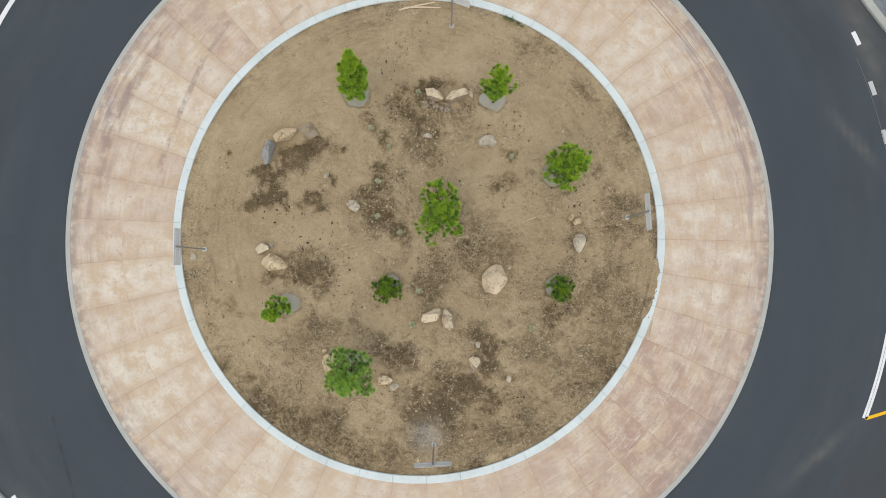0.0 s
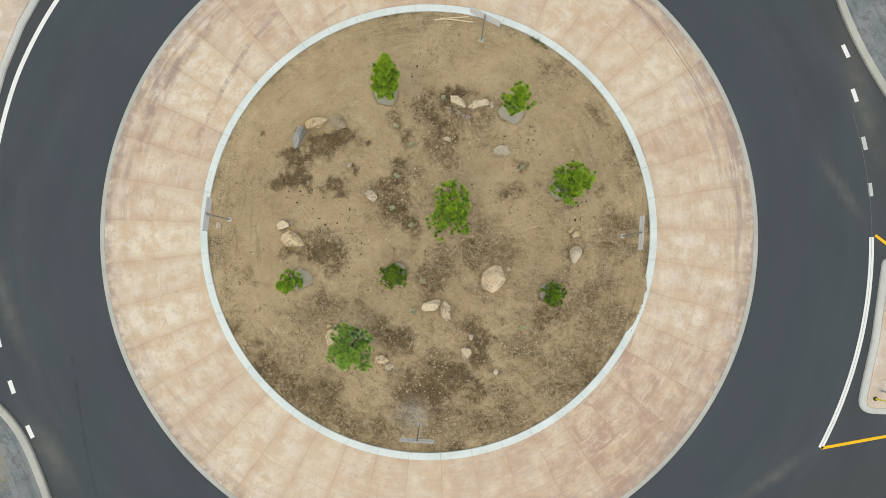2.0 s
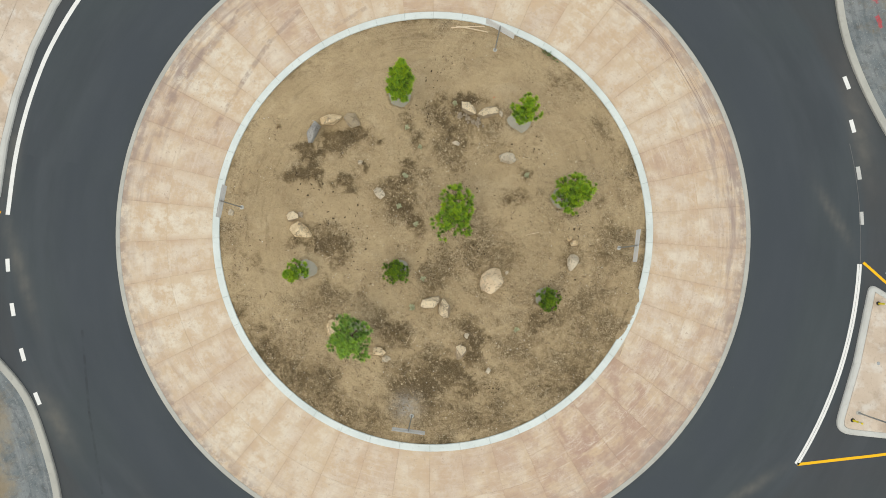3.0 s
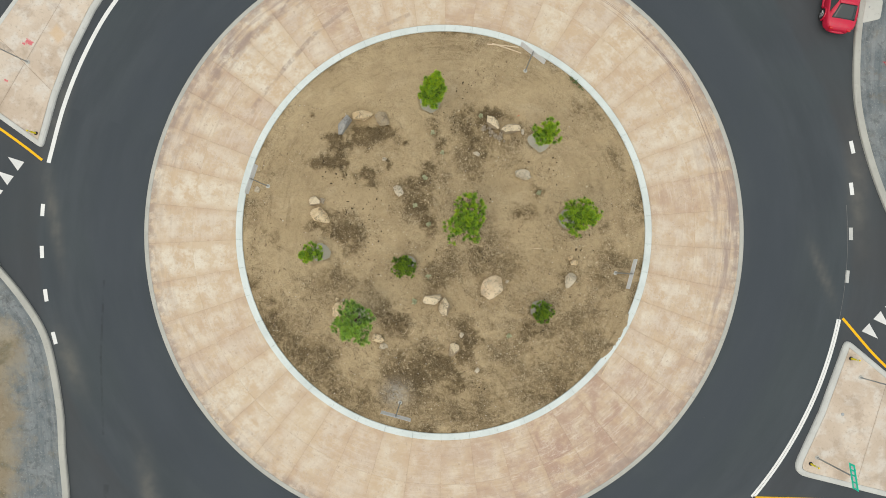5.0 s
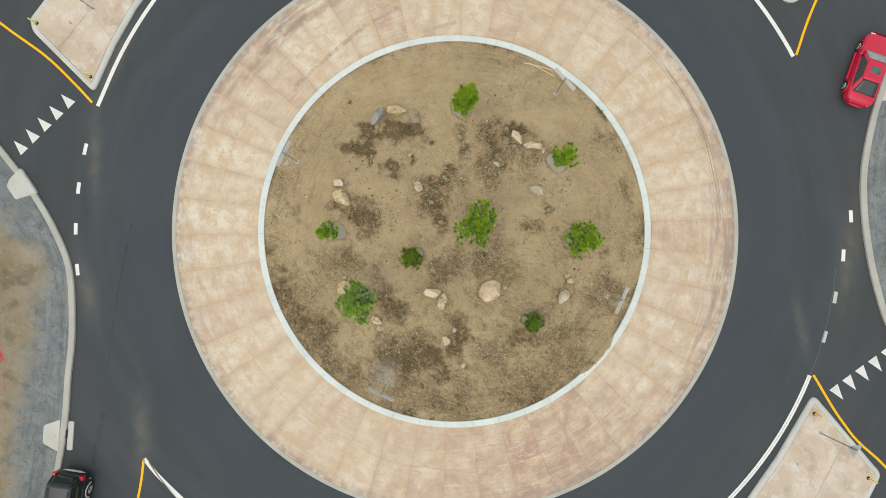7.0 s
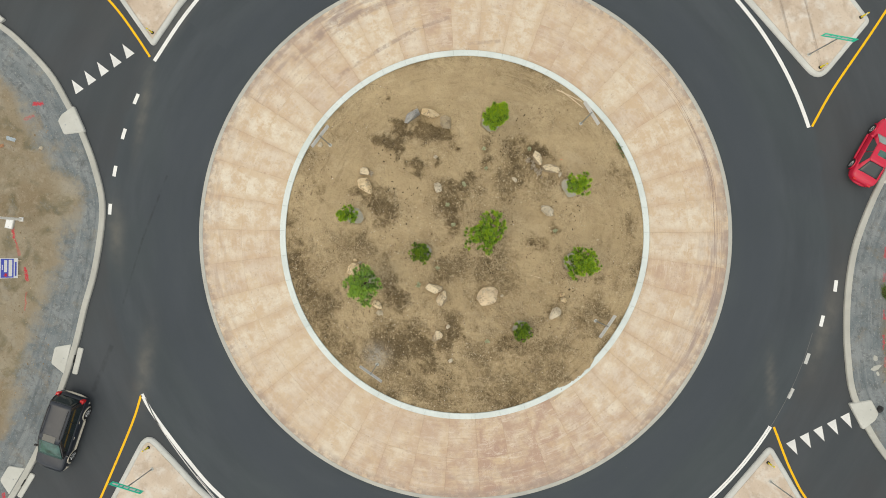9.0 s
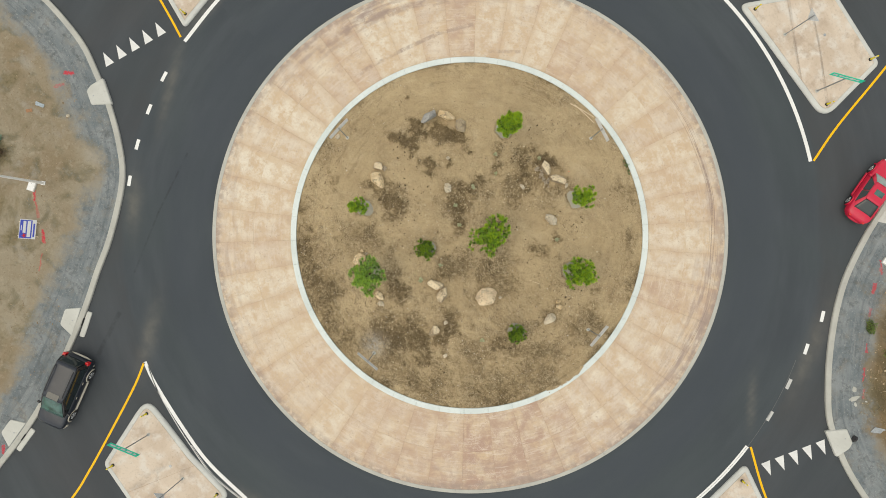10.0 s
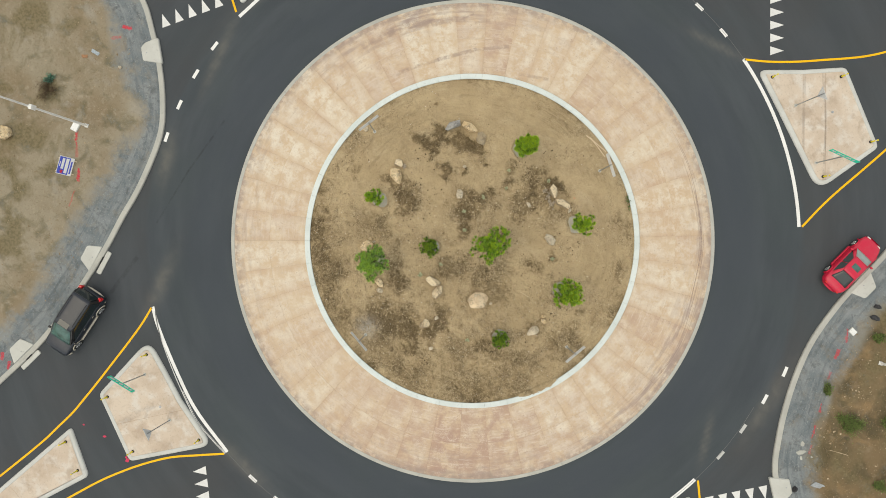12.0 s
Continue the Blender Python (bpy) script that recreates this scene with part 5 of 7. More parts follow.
def hole_spots(rnd):
    cx, cy, s = rnd.choice(((2.0, -0.3, 0.6), (1.6, 0.1, 0.7), (7.0, 1.55, 0.5), (-4.5, -0.2, 0.7), (6.6, -3.2, 0.6), (-0.4, -1.8, 0.6), (6.9, -1.9, 0.5),
                             (-1.9, 5.6, 0.4), (4.2, 5.2, 0.6), (1.2, 3.0, 0.5), (2.2, -0.9, 0.5), (5.4, 1.6, 0.7), (-3.6, -1.9, 0.7), (-1.4, 7.5, 0.4), (4.4, 4.7, 0.35), (7.4, 1.9, 0.35), (2.4, -0.6, 0.3), (-7.6, 1.7, 0.4), (-6.6, 1.2, 0.4), (4.3, -7.6, 0.5), (-4.4, -0.6, 0.8)))
    x, y = rnd.gauss(cx, s), rnd.gauss(cy, s)
    return (x, y, soil_height(x, y) - 0.004) if math.hypot(x, y) < 10.6 else None


DAMP_EARTH = make_loose("damp_earth", (0.085, 0.060, 0.034), (0.055, 0.039, 0.022), (0.12, 0.086, 0.05))
scatter("damp_lumps", "dark damp lumps of earth from planting", "soil clods", DAMP_EARTH, 600, hole_spots, lambda r: 0.02 + 0.07 * r.random() ** 1.8, 6, 0.2, 0.7)


def stone_spots(rnd):
    cx, cy, q = rnd.choice(((4.8, -5.0, 1.0), (3.6, -4.6, 0.8), (0.2, -5.2, 1.2), (1.0, 5.0, 0.9), (-0.6, 3.9, 0.8), (-1.2, 1.6, 0.7), (-2.2, -0.2, 0.8), (8.8, 0.8, 0.7),
                             (6.8, 1.5, 0.6), (6.4, -4.6, 0.9), (-3.4, -4.0, 1.0), (0.8, -8.2, 1.2), (-2.4, -1.8, 0.9), (5.4, 5.2, 1.0), (9.2, 2.6, 0.6)))
    x, y = rnd.gauss(cx, q), rnd.gauss(cy, q)
    return (x, y, soil_height(x, y) + 0.002) if math.hypot(x, y) < 10.6 else None


scatter("small_stones", "small pale tan stones lying on trodden soil", "pebbles", make_loose("small_stones", (0.62, 0.52, 0.36), (0.46, 0.37, 0.24), (0.36, 0.28, 0.18)), 800,
        stone_spots, lambda r: 0.022 + 0.05 * r.random() ** 2.2, 21, 0.7)


def straw_pile(name, spots, count, length, seed, label, z_of, material):
    rnd = random.Random(seed)
    bm = bmesh.new()
    for k in range(count):
        cx, cy, s = rnd.choice(spots)
        x, y, a, l = rnd.gauss(cx, s), rnd.gauss(cy, s), rnd.uniform(0, 3.14), length * rnd.uniform(0.4, 1.2)
        dx, dy, z = math.cos(a) * l / 2, math.sin(a) * l / 2, z_of(x, y) + 0.012
        tube(bm, [(x - dx, y - dy, z), (x, y, z + 0.012), (x + dx, y + dy, z + 0.004)], [0.006, 0.008, 0.005], 3)
    return tagged(part(name, bm, material), label, "straw", kind="stuff")


straw_pile("straw_litter", ((-2.6, -1.0, 1.2), (-0.4, 4.2, 1.0), (0.3, -6.0, 1.2), (-1.6, 0.4, 0.9), (4.2, -4.6, 1.0), (-4.0, -4.2, 1.0), (-1.2, 2.6, 0.7), (8.6, -1.4, 0.8)),
           220, 0.16, 8, "thin straw litter lying on trodden soil", soil_height, STRAW)


def spilled_soil(a0, a1, reach, seed):
    """A thin tongue of soil that lies over the inner edge of the kerb."""
    bm = bmesh.new()
    n = 60
    rows = []
    for k in range(n + 1):
        u = k / n
        ang = radians(a0 + (a1 - a0) * u)
        out = reach * math.sin(math.pi * u) ** 0.6 * (0.55 + 0.9 * abs(fbm(math.cos(ang) * 11, math.sin(ang) * 11, 1.6, seed)))
        row = []
        for r, z in ((10.85, 0.30), (10.97, 0.352), (R_SOIL + 0.04, 0.375), (R_SOIL + 0.04 + out * 0.7, 0.373), (R_SOIL + 0.045 + out, 0.3575)):
            row.append(bm.verts.new((r * math.cos(ang), r * math.sin(ang), z)))
        rows.append(row)
    for p, q in zip(rows, rows[1:]):
        for k in range(4):
            bm.faces.new((p[k], p[k + 1], q[k + 1], q[k]))
    tagged(part("soil_spill", bm, SOIL, smooth=True), "soil spilled over the edge of the island kerb", "soil", kind="stuff")


spilled_soil(-20.5, -6.0, 0.17, 3.0)


def on_kerb(rnd):
    a, r = radians(rnd.gauss(-14, 4.0)), rnd.uniform(10.95, 11.22)
    return r * math.cos(a), r * math.sin(a), 0.36


scatter("kerb_crumbs", "crumbs of soil spilled on the island kerb", "soil clods", PEBBLE, 70, on_kerb, lambda r: 0.012 + 0.04 * r.random() ** 3, 9, 0.3)


# ---- water in the tree wells ----
for k, (x, y, r) in enumerate(WELLS):
    bm = bmesh.new()
    bmesh.ops.create_circle(bm, cap_ends=True, segments=40, radius=r * 1.25)
    base = 0.27 + 0.16 * (1 - (math.hypot(x, y) / 11.0) ** 2)
    ob = part("water", bm, WATER)
    ob.matrix_world = Matrix.Translation((x, y, base - 0.065))
    tagged(ob, "still grey muddy water standing in a tree well", "water", kind="structure")


# ---- trees ----
def needle_brush(bm, layer, centre, axis, size, count, young, rnd):
    """A round brush of thin needles at the end of a twig."""
    axis = axis.normalized()
    side = axis.orthogonal().normalized()
    other = axis.cross(side)
    for k in range(count):
        a, spread = rnd.uniform(0, 6.283), math.sqrt(rnd.uniform(0.02, 2.6))
        d = (axis * math.cos(spread) + (side * math.cos(a) + other * math.sin(a)) * math.sin(spread)).normalized()
        root = centre - axis * rnd.uniform(0.0, 0.7) * size
        tip = root + d * size * rnd.uniform(0.75, 1.15)
        w = d.orthogonal().normalized() * rnd.uniform(0.010, 0.015)
        u = d.cross(w)
        vs = [bm.verts.new(root + w), bm.verts.new(root - 0.5 * w + 0.87 * u), bm.verts.new(root - 0.5 * w - 0.87 * u), bm.verts.new(tip)]
        # roots get a darker tone: shade inside the brush, put into the colour
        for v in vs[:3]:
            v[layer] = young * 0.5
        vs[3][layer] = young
        bm.faces.new((vs[0], vs[1], vs[3]))
        bm.faces.new((vs[1], vs[2], vs[3]))
        bm.faces.new((vs[2], vs[0], vs[3]))


def conifer(name, x, y, height, radius, seed, label, category, lean=(0.0, 0.0), low=0.22, peak=0.35, gap=0.30, size=0.18, material=None, stretch=(1.0, 1.0), branches=6, full=1.0):
    rnd = random.Random(seed)
    z0 = 0.20 + 0.16 * (1 - (math.hypot(x, y) / 11.0) ** 2)
    root = thing(name, pose(x, y, z0), label, category)
    axis = [Vector((lean[0] * t ** 1.3 + 0.03 * math.sin(5 * t + seed), lean[1] * t ** 1.3 + 0.03 * math.cos(4 * t + seed), height * t)) for t in [k / 10 for k in range(11)]]
    wood, crown = bmesh.new(), bmesh.new()
    layer = crown.verts.layers.float.new("young")
    tube(wood, axis, [0.018 + (0.022 * height) * (1 - k / 10) * 0.62 for k in range(11)], 7)
    whorls = max(4, int(height * (1 - low) / gap))
    for wv in range(whorls):
        t = low + (0.97 - low) * (wv + rnd.uniform(-0.2, 0.2)) / (whorls - 1)
        t = min(0.97, max(low, t))
        f = (t - low) / (1 - low)
        prof = (f / peak) ** 0.5 * 0.25 + 0.75 if f < peak else max(0.0, 1 - (f - peak) / (1 - peak)) ** 0.6
        k = min(9, int(t * 10))
        start = axis[k].lerp(axis[k + 1], t * 10 - k)
        n = branches + rnd.randint(-1, 1)
        a0 = rnd.uniform(0, 6.28)
        for b in range(n):
            a = a0 + 6.283 * b / n + rnd.uniform(-0.3, 0.3)
            l = max(0.12, radius * max(0.16, prof) * rnd.uniform(0.6, 1.08) - 0.6 * size)
            d = Vector((math.cos(a) * stretch[0], math.sin(a) * stretch[1], 0))
            rise = rnd.uniform(0.2, 0.55) * l
            p1 = start + d * l * 0.5 + Vector((0, 0, rise * 0.25))
            p2 = start + d * l + Vector((0, 0, rise))
            tube(wood, [start, p1, p2], [0.016, 0.011, 0.005], 5)
            # colour grows paler up the crown, as if lit from above
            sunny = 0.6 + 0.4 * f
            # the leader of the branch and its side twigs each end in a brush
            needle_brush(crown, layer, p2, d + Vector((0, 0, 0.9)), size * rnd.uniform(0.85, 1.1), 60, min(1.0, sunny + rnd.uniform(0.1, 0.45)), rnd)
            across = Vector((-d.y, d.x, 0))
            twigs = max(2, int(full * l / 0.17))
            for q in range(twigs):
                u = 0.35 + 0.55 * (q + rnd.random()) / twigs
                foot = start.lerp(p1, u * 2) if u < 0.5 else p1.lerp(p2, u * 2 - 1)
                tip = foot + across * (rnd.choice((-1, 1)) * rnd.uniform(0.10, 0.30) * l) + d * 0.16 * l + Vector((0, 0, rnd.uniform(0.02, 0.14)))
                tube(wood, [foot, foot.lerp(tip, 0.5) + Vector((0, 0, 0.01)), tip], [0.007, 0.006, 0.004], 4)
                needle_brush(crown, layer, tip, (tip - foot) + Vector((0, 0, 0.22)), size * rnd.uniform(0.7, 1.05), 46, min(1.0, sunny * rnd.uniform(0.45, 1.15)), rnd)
            # older needles along the inner branch, their darker tone also painting the shade there
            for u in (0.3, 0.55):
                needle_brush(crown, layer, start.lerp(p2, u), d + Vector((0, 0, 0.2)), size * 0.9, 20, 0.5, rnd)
    for q in range(3):
        needle_brush(crown, layer, axis[-1] + Vector((rnd.gauss(0, 0.06), rnd.gauss(0, 0.06), -0.12 * q)), Vector((rnd.gauss(0, 0.3), rnd.gauss(0, 0.3), 1)), size * 1.05, 46, 0.9, rnd)
    part("trunk", wood, BARK, root)
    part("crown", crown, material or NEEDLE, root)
    return root


PINE_L = "young bright green pine tree planted in a watered well"
conifer("pine_tree", -2.90, 6.40, 5.4, 0.80, 1, PINE_L, "tree", lean=(0.50, 0.0), low=0.16)
conifer("pine_tree", 3.43, 6.18, 4.0, 0.86, 2, "young open green pine tree over a watered well", "tree", low=0.36, gap=0.34, branches=5)
conifer("pine_tree", 6.30, 2.75, 3.4, 1.12, 3, "broad young green pine tree planted in a watered well", "tree", lean=(0.36, 0.1), low=0.25)
conifer("pine_tree", 1.06, 0.84, 3.3, 1.45, 4, "broad green pine tree at the middle of the island", "tree", peak=0.3, stretch=(0.92, 1.06))
conifer("pine_tree", -2.85, -5.90, 4.2, 1.30, 5, "broad green pine tree between flat tan stones", "tree", material=NEEDLE_SOFT, lean=(0.05, -0.25), low=0.3, peak=0.3)
conifer("shrub", -6.08, -3.28, 1.9, 0.68, 6, "small light green leaning conifer shrub beside standing water", "shrub", lean=(-0.38, -0.26), low=0.3, gap=0.22, size=0.15, full=1.2)
conifer("shrub", -1.38, -2.50, 1.6, 0.76, 7, "small dense dark green conifer shrub", "shrub", low=0.1, peak=0.3, material=NEEDLE_DARK, gap=0.2, size=0.13, full=1.2)
conifer("shrub", 6.42, -2.48, 1.4, 0.76, 8, "small dense green conifer shrub beside standing water", "shrub", low=0.1, peak=0.3, material=NEEDLE_DARK, gap=0.2, size=0.13, full=1.2)


# ---- seedlings and dry tufts ----
def seedling(x, y, size, seed, material, name, label, category, upright, blades, z=None):
    rnd = random.Random(seed)
    bm = bmesh.new()
    for k in range(blades):
        a, l = rnd.uniform(0, 6.283), size * rnd.uniform(0.5, 1.0)
        d = Vector((math.cos(a), math.sin(a), rnd.uniform(*upright))).normalized()
        r0 = Vector((rnd.gauss(0, 0.12), rnd.gauss(0, 0.12), 0)) * size
        mid, tip = r0 + d * l * 0.55 + Vector((0, 0, 0.06 * l)), r0 + d * l
        w = Vector((-d.y, d.x, 0)).normalized() * l * (0.24 if name == "seedling" else 0.035)
        up = Vector((0, 0, 0.012))
        v = [bm.verts.new(p) for p in (r0, mid + w, tip, mid - w, mid + up)]
        bm.faces.new((v[0], v[1], v[4]))
        bm.faces.new((v[1], v[2], v[4]))
        bm.faces.new((v[2], v[3], v[4]))
        bm.faces.new((v[3], v[0], v[4]))
    ob = tagged(part(name, bm, material), label, category, "seedlings on the island" if name == "seedling" else "")
    ob.matrix_world = pose(x, y, (soil_height(x, y) if z is None else z) + 0.005)


for k, (x, y, s) in enumerate(((-1.87, 2.41, 0.20), (-1.91, 0.81, 0.2), (-2.24, 4.89, 0.19), (-1.4, 4.05, 0.17), (-0.87, 0.06, 0.2), (-0.28, -4.14, 0.22),
                               (5.15, -4.3, 0.2), (4.28, 3.57, 0.2), (0.02, -2.62, 0.18), (-0.04, 6.61, 0.2))):
    seedling(x, y, 1.0 * s, 40 + k, SAGE, "seedling", "small grey-green sage seedling in damp soil", "seedling", (0.2, 1.3), 34)
for k, (x, y, s) in enumerate(((-5.12, 1.42, 0.28), (-6.56, 1.55, 0.26), (3.62, 2.15, 0.22), (-0.15, -7.12, 0.24), (-0.54, -5.58, 0.26), (-3.5, 3.84, 0.2), (-5.0, 4.0, 0.2),
                               (-8.8, 3.8, 0.2), (-6.2, 2.75, 0.22))):
    seedling(x, y, s, 60 + k, STRAW, "dry_tuft", "dry straw-coloured grass tuft on bare soil", "grass tuft", (0.1, 0.7), 40)


WEED = make_leaf("weed_leaves", (0.16, 0.30, 0.10), (0.11, 0.22, 0.08), (0.06, 0.12, 0.05))
for k, (x, y, s) in enumerate(((4.05, 10.12, 0.2), (4.3, 10.0, 0.26), (4.6, 9.85, 0.18), (4.8, 9.74, 0.14))):
    seedling(x, y, s, 80 + k, WEED, "weed", "dark green weed growing beside the kerb", "weed", (0.3, 1.4), 40)


def stick(x0, y0, x1, y1, r, label, z_of=soil_height):
    bm = bmesh.new()
    a, b = Vector((x0, y0, z_of(x0, y0) + r)), Vector((x1, y1, z_of(x1, y1) + r))
    mid = (a + b) / 2 + Vector((0, 0, 0.01))
    sag = (b - a).orthogonal().normalized() * 0.015
    tube(bm, [a, mid + sag, b], [r, r * 0.95, r * 0.85], 6)
    tagged(part("stick", bm, WOOD), label, "stick")


stick(4.78, 0.52, 5.4, 0.78, 0.02, "thin pale stick lying on soil")
stick(-0.95, 10.5, 0.75, 10.88, 0.036, "long raw wooden stake lying beside the kerb")
stick(-0.7, 10.62, 1.0, 10.62, 0.036, "long raw wooden stake lying beside the kerb")
stick(-5.1, -2.55, -4.85, -2.35, 0.015, "short pale twig on soil")
stick(-0.25, -6.0, -0.15, -5.6, 0.015, "short pale twig on soil")
stick(0.1, -5.9, 0.2, -5.55, 0.014, "short pale twig on soil")
stick(10.75, -4.0, 10.62, -4.7, 0.03, "short dark stake lying beside the kerb")
for x, y in ((1.88, 7.22),):
    bm = bmesh.new()
    tube(bm, [(0, 0, 0), (0.01, 0, 0.1), (0.02, 0.01, 0.2)], [0.012, 0.012, 0.012], 6)
    box(bm, 0.06, 0.0, 0.17, 0.09, 0.008, 0.06, 0.003)
    ob = tagged(part("marker_flag", bm, make_plain("orange_plastic", (0.85, 0.16, 0.05), 0.5)), "small orange marker flag stuck in soil", "marker flag")
    ob.matrix_world = pose(x, y, soil_height(x, y), 0, 0, 20)


# ---- signs ----
def post_base(root, height, z_lift=0.0, width=0.06):
    bm = bmesh.new()
    box(bm, 0, 0, height / 2, width, width, height, 0.006)
    post = part("post", bm, STEEL, root)
    bm = bmesh.new()
    box(bm, 0, 0, 0.09 + z_lift, width + 0.03, width + 0.03, 0.2, 0.008)
    part("collar", bm, STEEL, root)
    bm = bmesh.new()
    bmesh.ops.create_cone(bm, cap_ends=True, segments=20, radius1=0.12, radius2=0.10, depth=0.05, matrix=Matrix.Translation((0, 0, 0.02 + z_lift)))
    part("footing", bm, INLET, root, "pale concrete footing")
    return post


def bolts(root, zs, y, r=0.014):
    for z in zs:
        bm = bmesh.new()
        bmesh.ops.create_cone(bm, cap_ends=True, segments=8, radius1=r, radius2=r, depth=0.02, matrix=Matrix.Translation((0, y, z)) @ pose(0, 0, 0, 90))
        part("bolt", bm, STEEL, root)


def roundabout_sign(x, y, out):
    """A wide plate that faces away from the island; out: the way it faces, in degrees."""
    root = thing("road_sign", pose(x, y, soil_height(x, y) - 0.02, 0, 0, out - 90), "bare aluminium back of a wide road sign on a steel post", "road sign", "road signs on the island")
    post_base(root, 2.95)
    bm = bmesh.new()
    prism(bm, rounded([(-0.77, -0.31), (0.77, -0.31), (0.77, 0.31), (-0.77, 0.31)], 0.05, 4), -0.0025, 0.0025)
    bmesh.ops.transform(bm, matrix=pose(0, 0.045, 2.62, 90, 0, 0), verts=bm.verts[:])
    part("plate", bm, ALU, root, "grey aluminium sign plate seen from behind")
    bm = bmesh.new()
    for z in (2.45, 2.8):
        box(bm, 0, 0.036, z, 1.3, 0.012, 0.035, 0.003)
    part("stiffener", bm, ALU, root)
    bolts(root, (2.45, 2.8), -0.036)


roundabout_sign(-9.90, -0.70, 180)
roundabout_sign(9.61, 0.76, 3)
roundabout_sign(0.70, -9.60, 273)
roundabout_sign(1.51, 9.76, 70)


def yield_sign(x, y, out):
    root = thing("yield_sign", pose(x, y, 0.15, 0, 0, out - 90), "grey back of a triangular yield sign on a steel post", "road sign", "yield signs")
    post_base(root, 3.0)
    bm = bmesh.new()
    prism(bm, rounded([(0, -0.48), (0.46, 0.32), (-0.46, 0.32)], 0.06, 4), -0.0025, 0.0025)
    bmesh.ops.transform(bm, matrix=pose(0, 0.045, 2.72, 90, 0, 0), verts=bm.verts[:])
    part("plate", bm, ALU, root, "grey aluminium triangle seen from behind")
    bolts(root, (2.5, 2.9), -0.036)


yield_sign(6.04, 22.92, 72)
yield_sign(-2.82, -23.94, -101)
yield_sign(24.05, -0.46, -8)
yield_sign(-24.8, 1.65, 172)


def street_sign(x, y, turn, length, shift=0.0):
    root = thing("street_name_sign", pose(x, y, 0.15, 0, 0, turn), "green street name plate with white lettering on a steel post", "street sign", "street name signs")
    post_base(root, 2.62)
    bm = bmesh.new()
    prism(bm, rounded([(-length / 2, -0.22), (length / 2, -0.22), (length / 2, 0.22), (-length / 2, 0.22)], 0.03, 3), -0.003, 0.003)
    bmesh.ops.transform(bm, matrix=pose(shift, 0, 2.82, 90, 0, 0), verts=bm.verts[:])
    plate = part("plate", bm, GREEN, root, "green sign plate")
    bm = bmesh.new()
    box(bm, 0, 0, 2.60, 0.08, 0.05, 0.06, 0.006)
    part("bracket", bm, STEEL, root)
    rnd = random.Random(int(x * 10))
    for side in (-1, 1):
        u = -length / 2 + 0.12
        while u < length / 2 - 0.2:
            w = rnd.choice((0.16, 0.26, 0.34))
            w = min(w, length / 2 - 0.1 - u)
            bm = bmesh.new()
            box(bm, shift + u + w / 2, side * 0.0055, 2.82, w, 0.003, 0.17)
            part("lettering", bm, WHITE, plate, "white bar of lettering")
            u += w + 0.09


street_sign(-6.36, -23.40, 21, 1.9)
street_sign(9.95, 21.65, 27, 1.9)
street_sign(23.10, -5.33, -64, 1.3)


def delineator(x, y):
    root = thing("delineator_post", pose(x, y, 0.15), "yellow plastic delineator post on a black rubber base", "delineator post", "delineator posts on the traffic islands")
    bm = bmesh.new()
    bmesh.ops.create_cone(bm, cap_ends=True, segments=20, radius1=0.105, radius2=0.085, depth=0.06, matrix=Matrix.Translation((0, 0, 0.03)))
    part("base", bm, BLACK, root, "black rubber base")
    bm = bmesh.new()
    tube(bm, [(0, 0, 0.05), (0, 0, 0.35), (0, 0, 0.68), (0, 0, 0.72)], [0.048, 0.048, 0.048, 0.034], 12)
    post = part("post", bm, YELLOW, root, "yellow plastic tube")
    for z in (0.5, 0.6):
        bm = bmesh.new()
        tube(bm, [(0, 0, z), (0, 0, z + 0.05)], [0.0505, 0.0505], 12)
        part("reflector_band", bm, WHITE, post, "white reflecting band")
    return root


first = delineator(3.57, 22.85)
for x, y in ((6.36, 26.5), (11.05, 25.38), (10.97, 21.45), (-7.36, -22.48), (-6.70, -26.4), (-2.66, -27.27), (-0.52, -23.15), (-6.0, -30.6), (-3.93, -31.13),
             (23.24, 0.36), (27.65, -1.47), (22.87, -5.75), (28.05, -5.35), (-27.37, -0.64), (-23.06, -1.95)):
    copy_thing(first, pose(x, y, 0.15, 0, 0, x * 40))

for x, y in ((-3.95, -23.9), (23.72, -2.66), (7.9, 24.6)):
    bm = bmesh.new()
    bmesh.ops.create_cone(bm, cap_ends=True, segments=20, radius1=0.09, radius2=0.08, depth=0.02)
    ob = tagged(part("survey_cap", bm, STEEL), "small round metal cap set in the island slab", "survey cap")
    ob.matrix_world = Matrix.Translation((x, y, 0.16))


# ---- street lights, boxes, yard sign ----
def light_pole(x, y, turn):
    root = thing("street_light_pole", pose(x, y, 0.13, 0, 0, turn), "tall off-white tapered street light pole in the verge", "light pole", "street light poles")
    bm = bmesh.new()
    tube(bm, [(0, 0, 0.03), (0, 0, 3), (0, 0, 6), (0, 0, 9.2)], [0.085, 0.072, 0.062, 0.05], 14)
    part("shaft", bm, POLE, root)
    bm = bmesh.new()
    box(bm, 0, 0, 0.03, 0.26, 0.26, 0.05, 0.01)
    base = part("base_plate", bm, POLE, root)
    for dx in (-0.1, 0.1):
        for dy in (-0.1, 0.1):
            bm = bmesh.new()
            tube(bm, [(dx, dy, 0.04), (dx, dy, 0.11)], [0.016, 0.016], 8)
            part("anchor_bolt", bm, STEEL, base)
    bm = bmesh.new()
    box(bm, 0.14, 0, 5.35, 0.2, 0.3, 0.42, 0.03)
    part("control_box", bm, POLE, root, "small off-white box on the pole")


light_pole(-22.42, -16.2, 36)
light_pole(23.3, 16.85, 216)


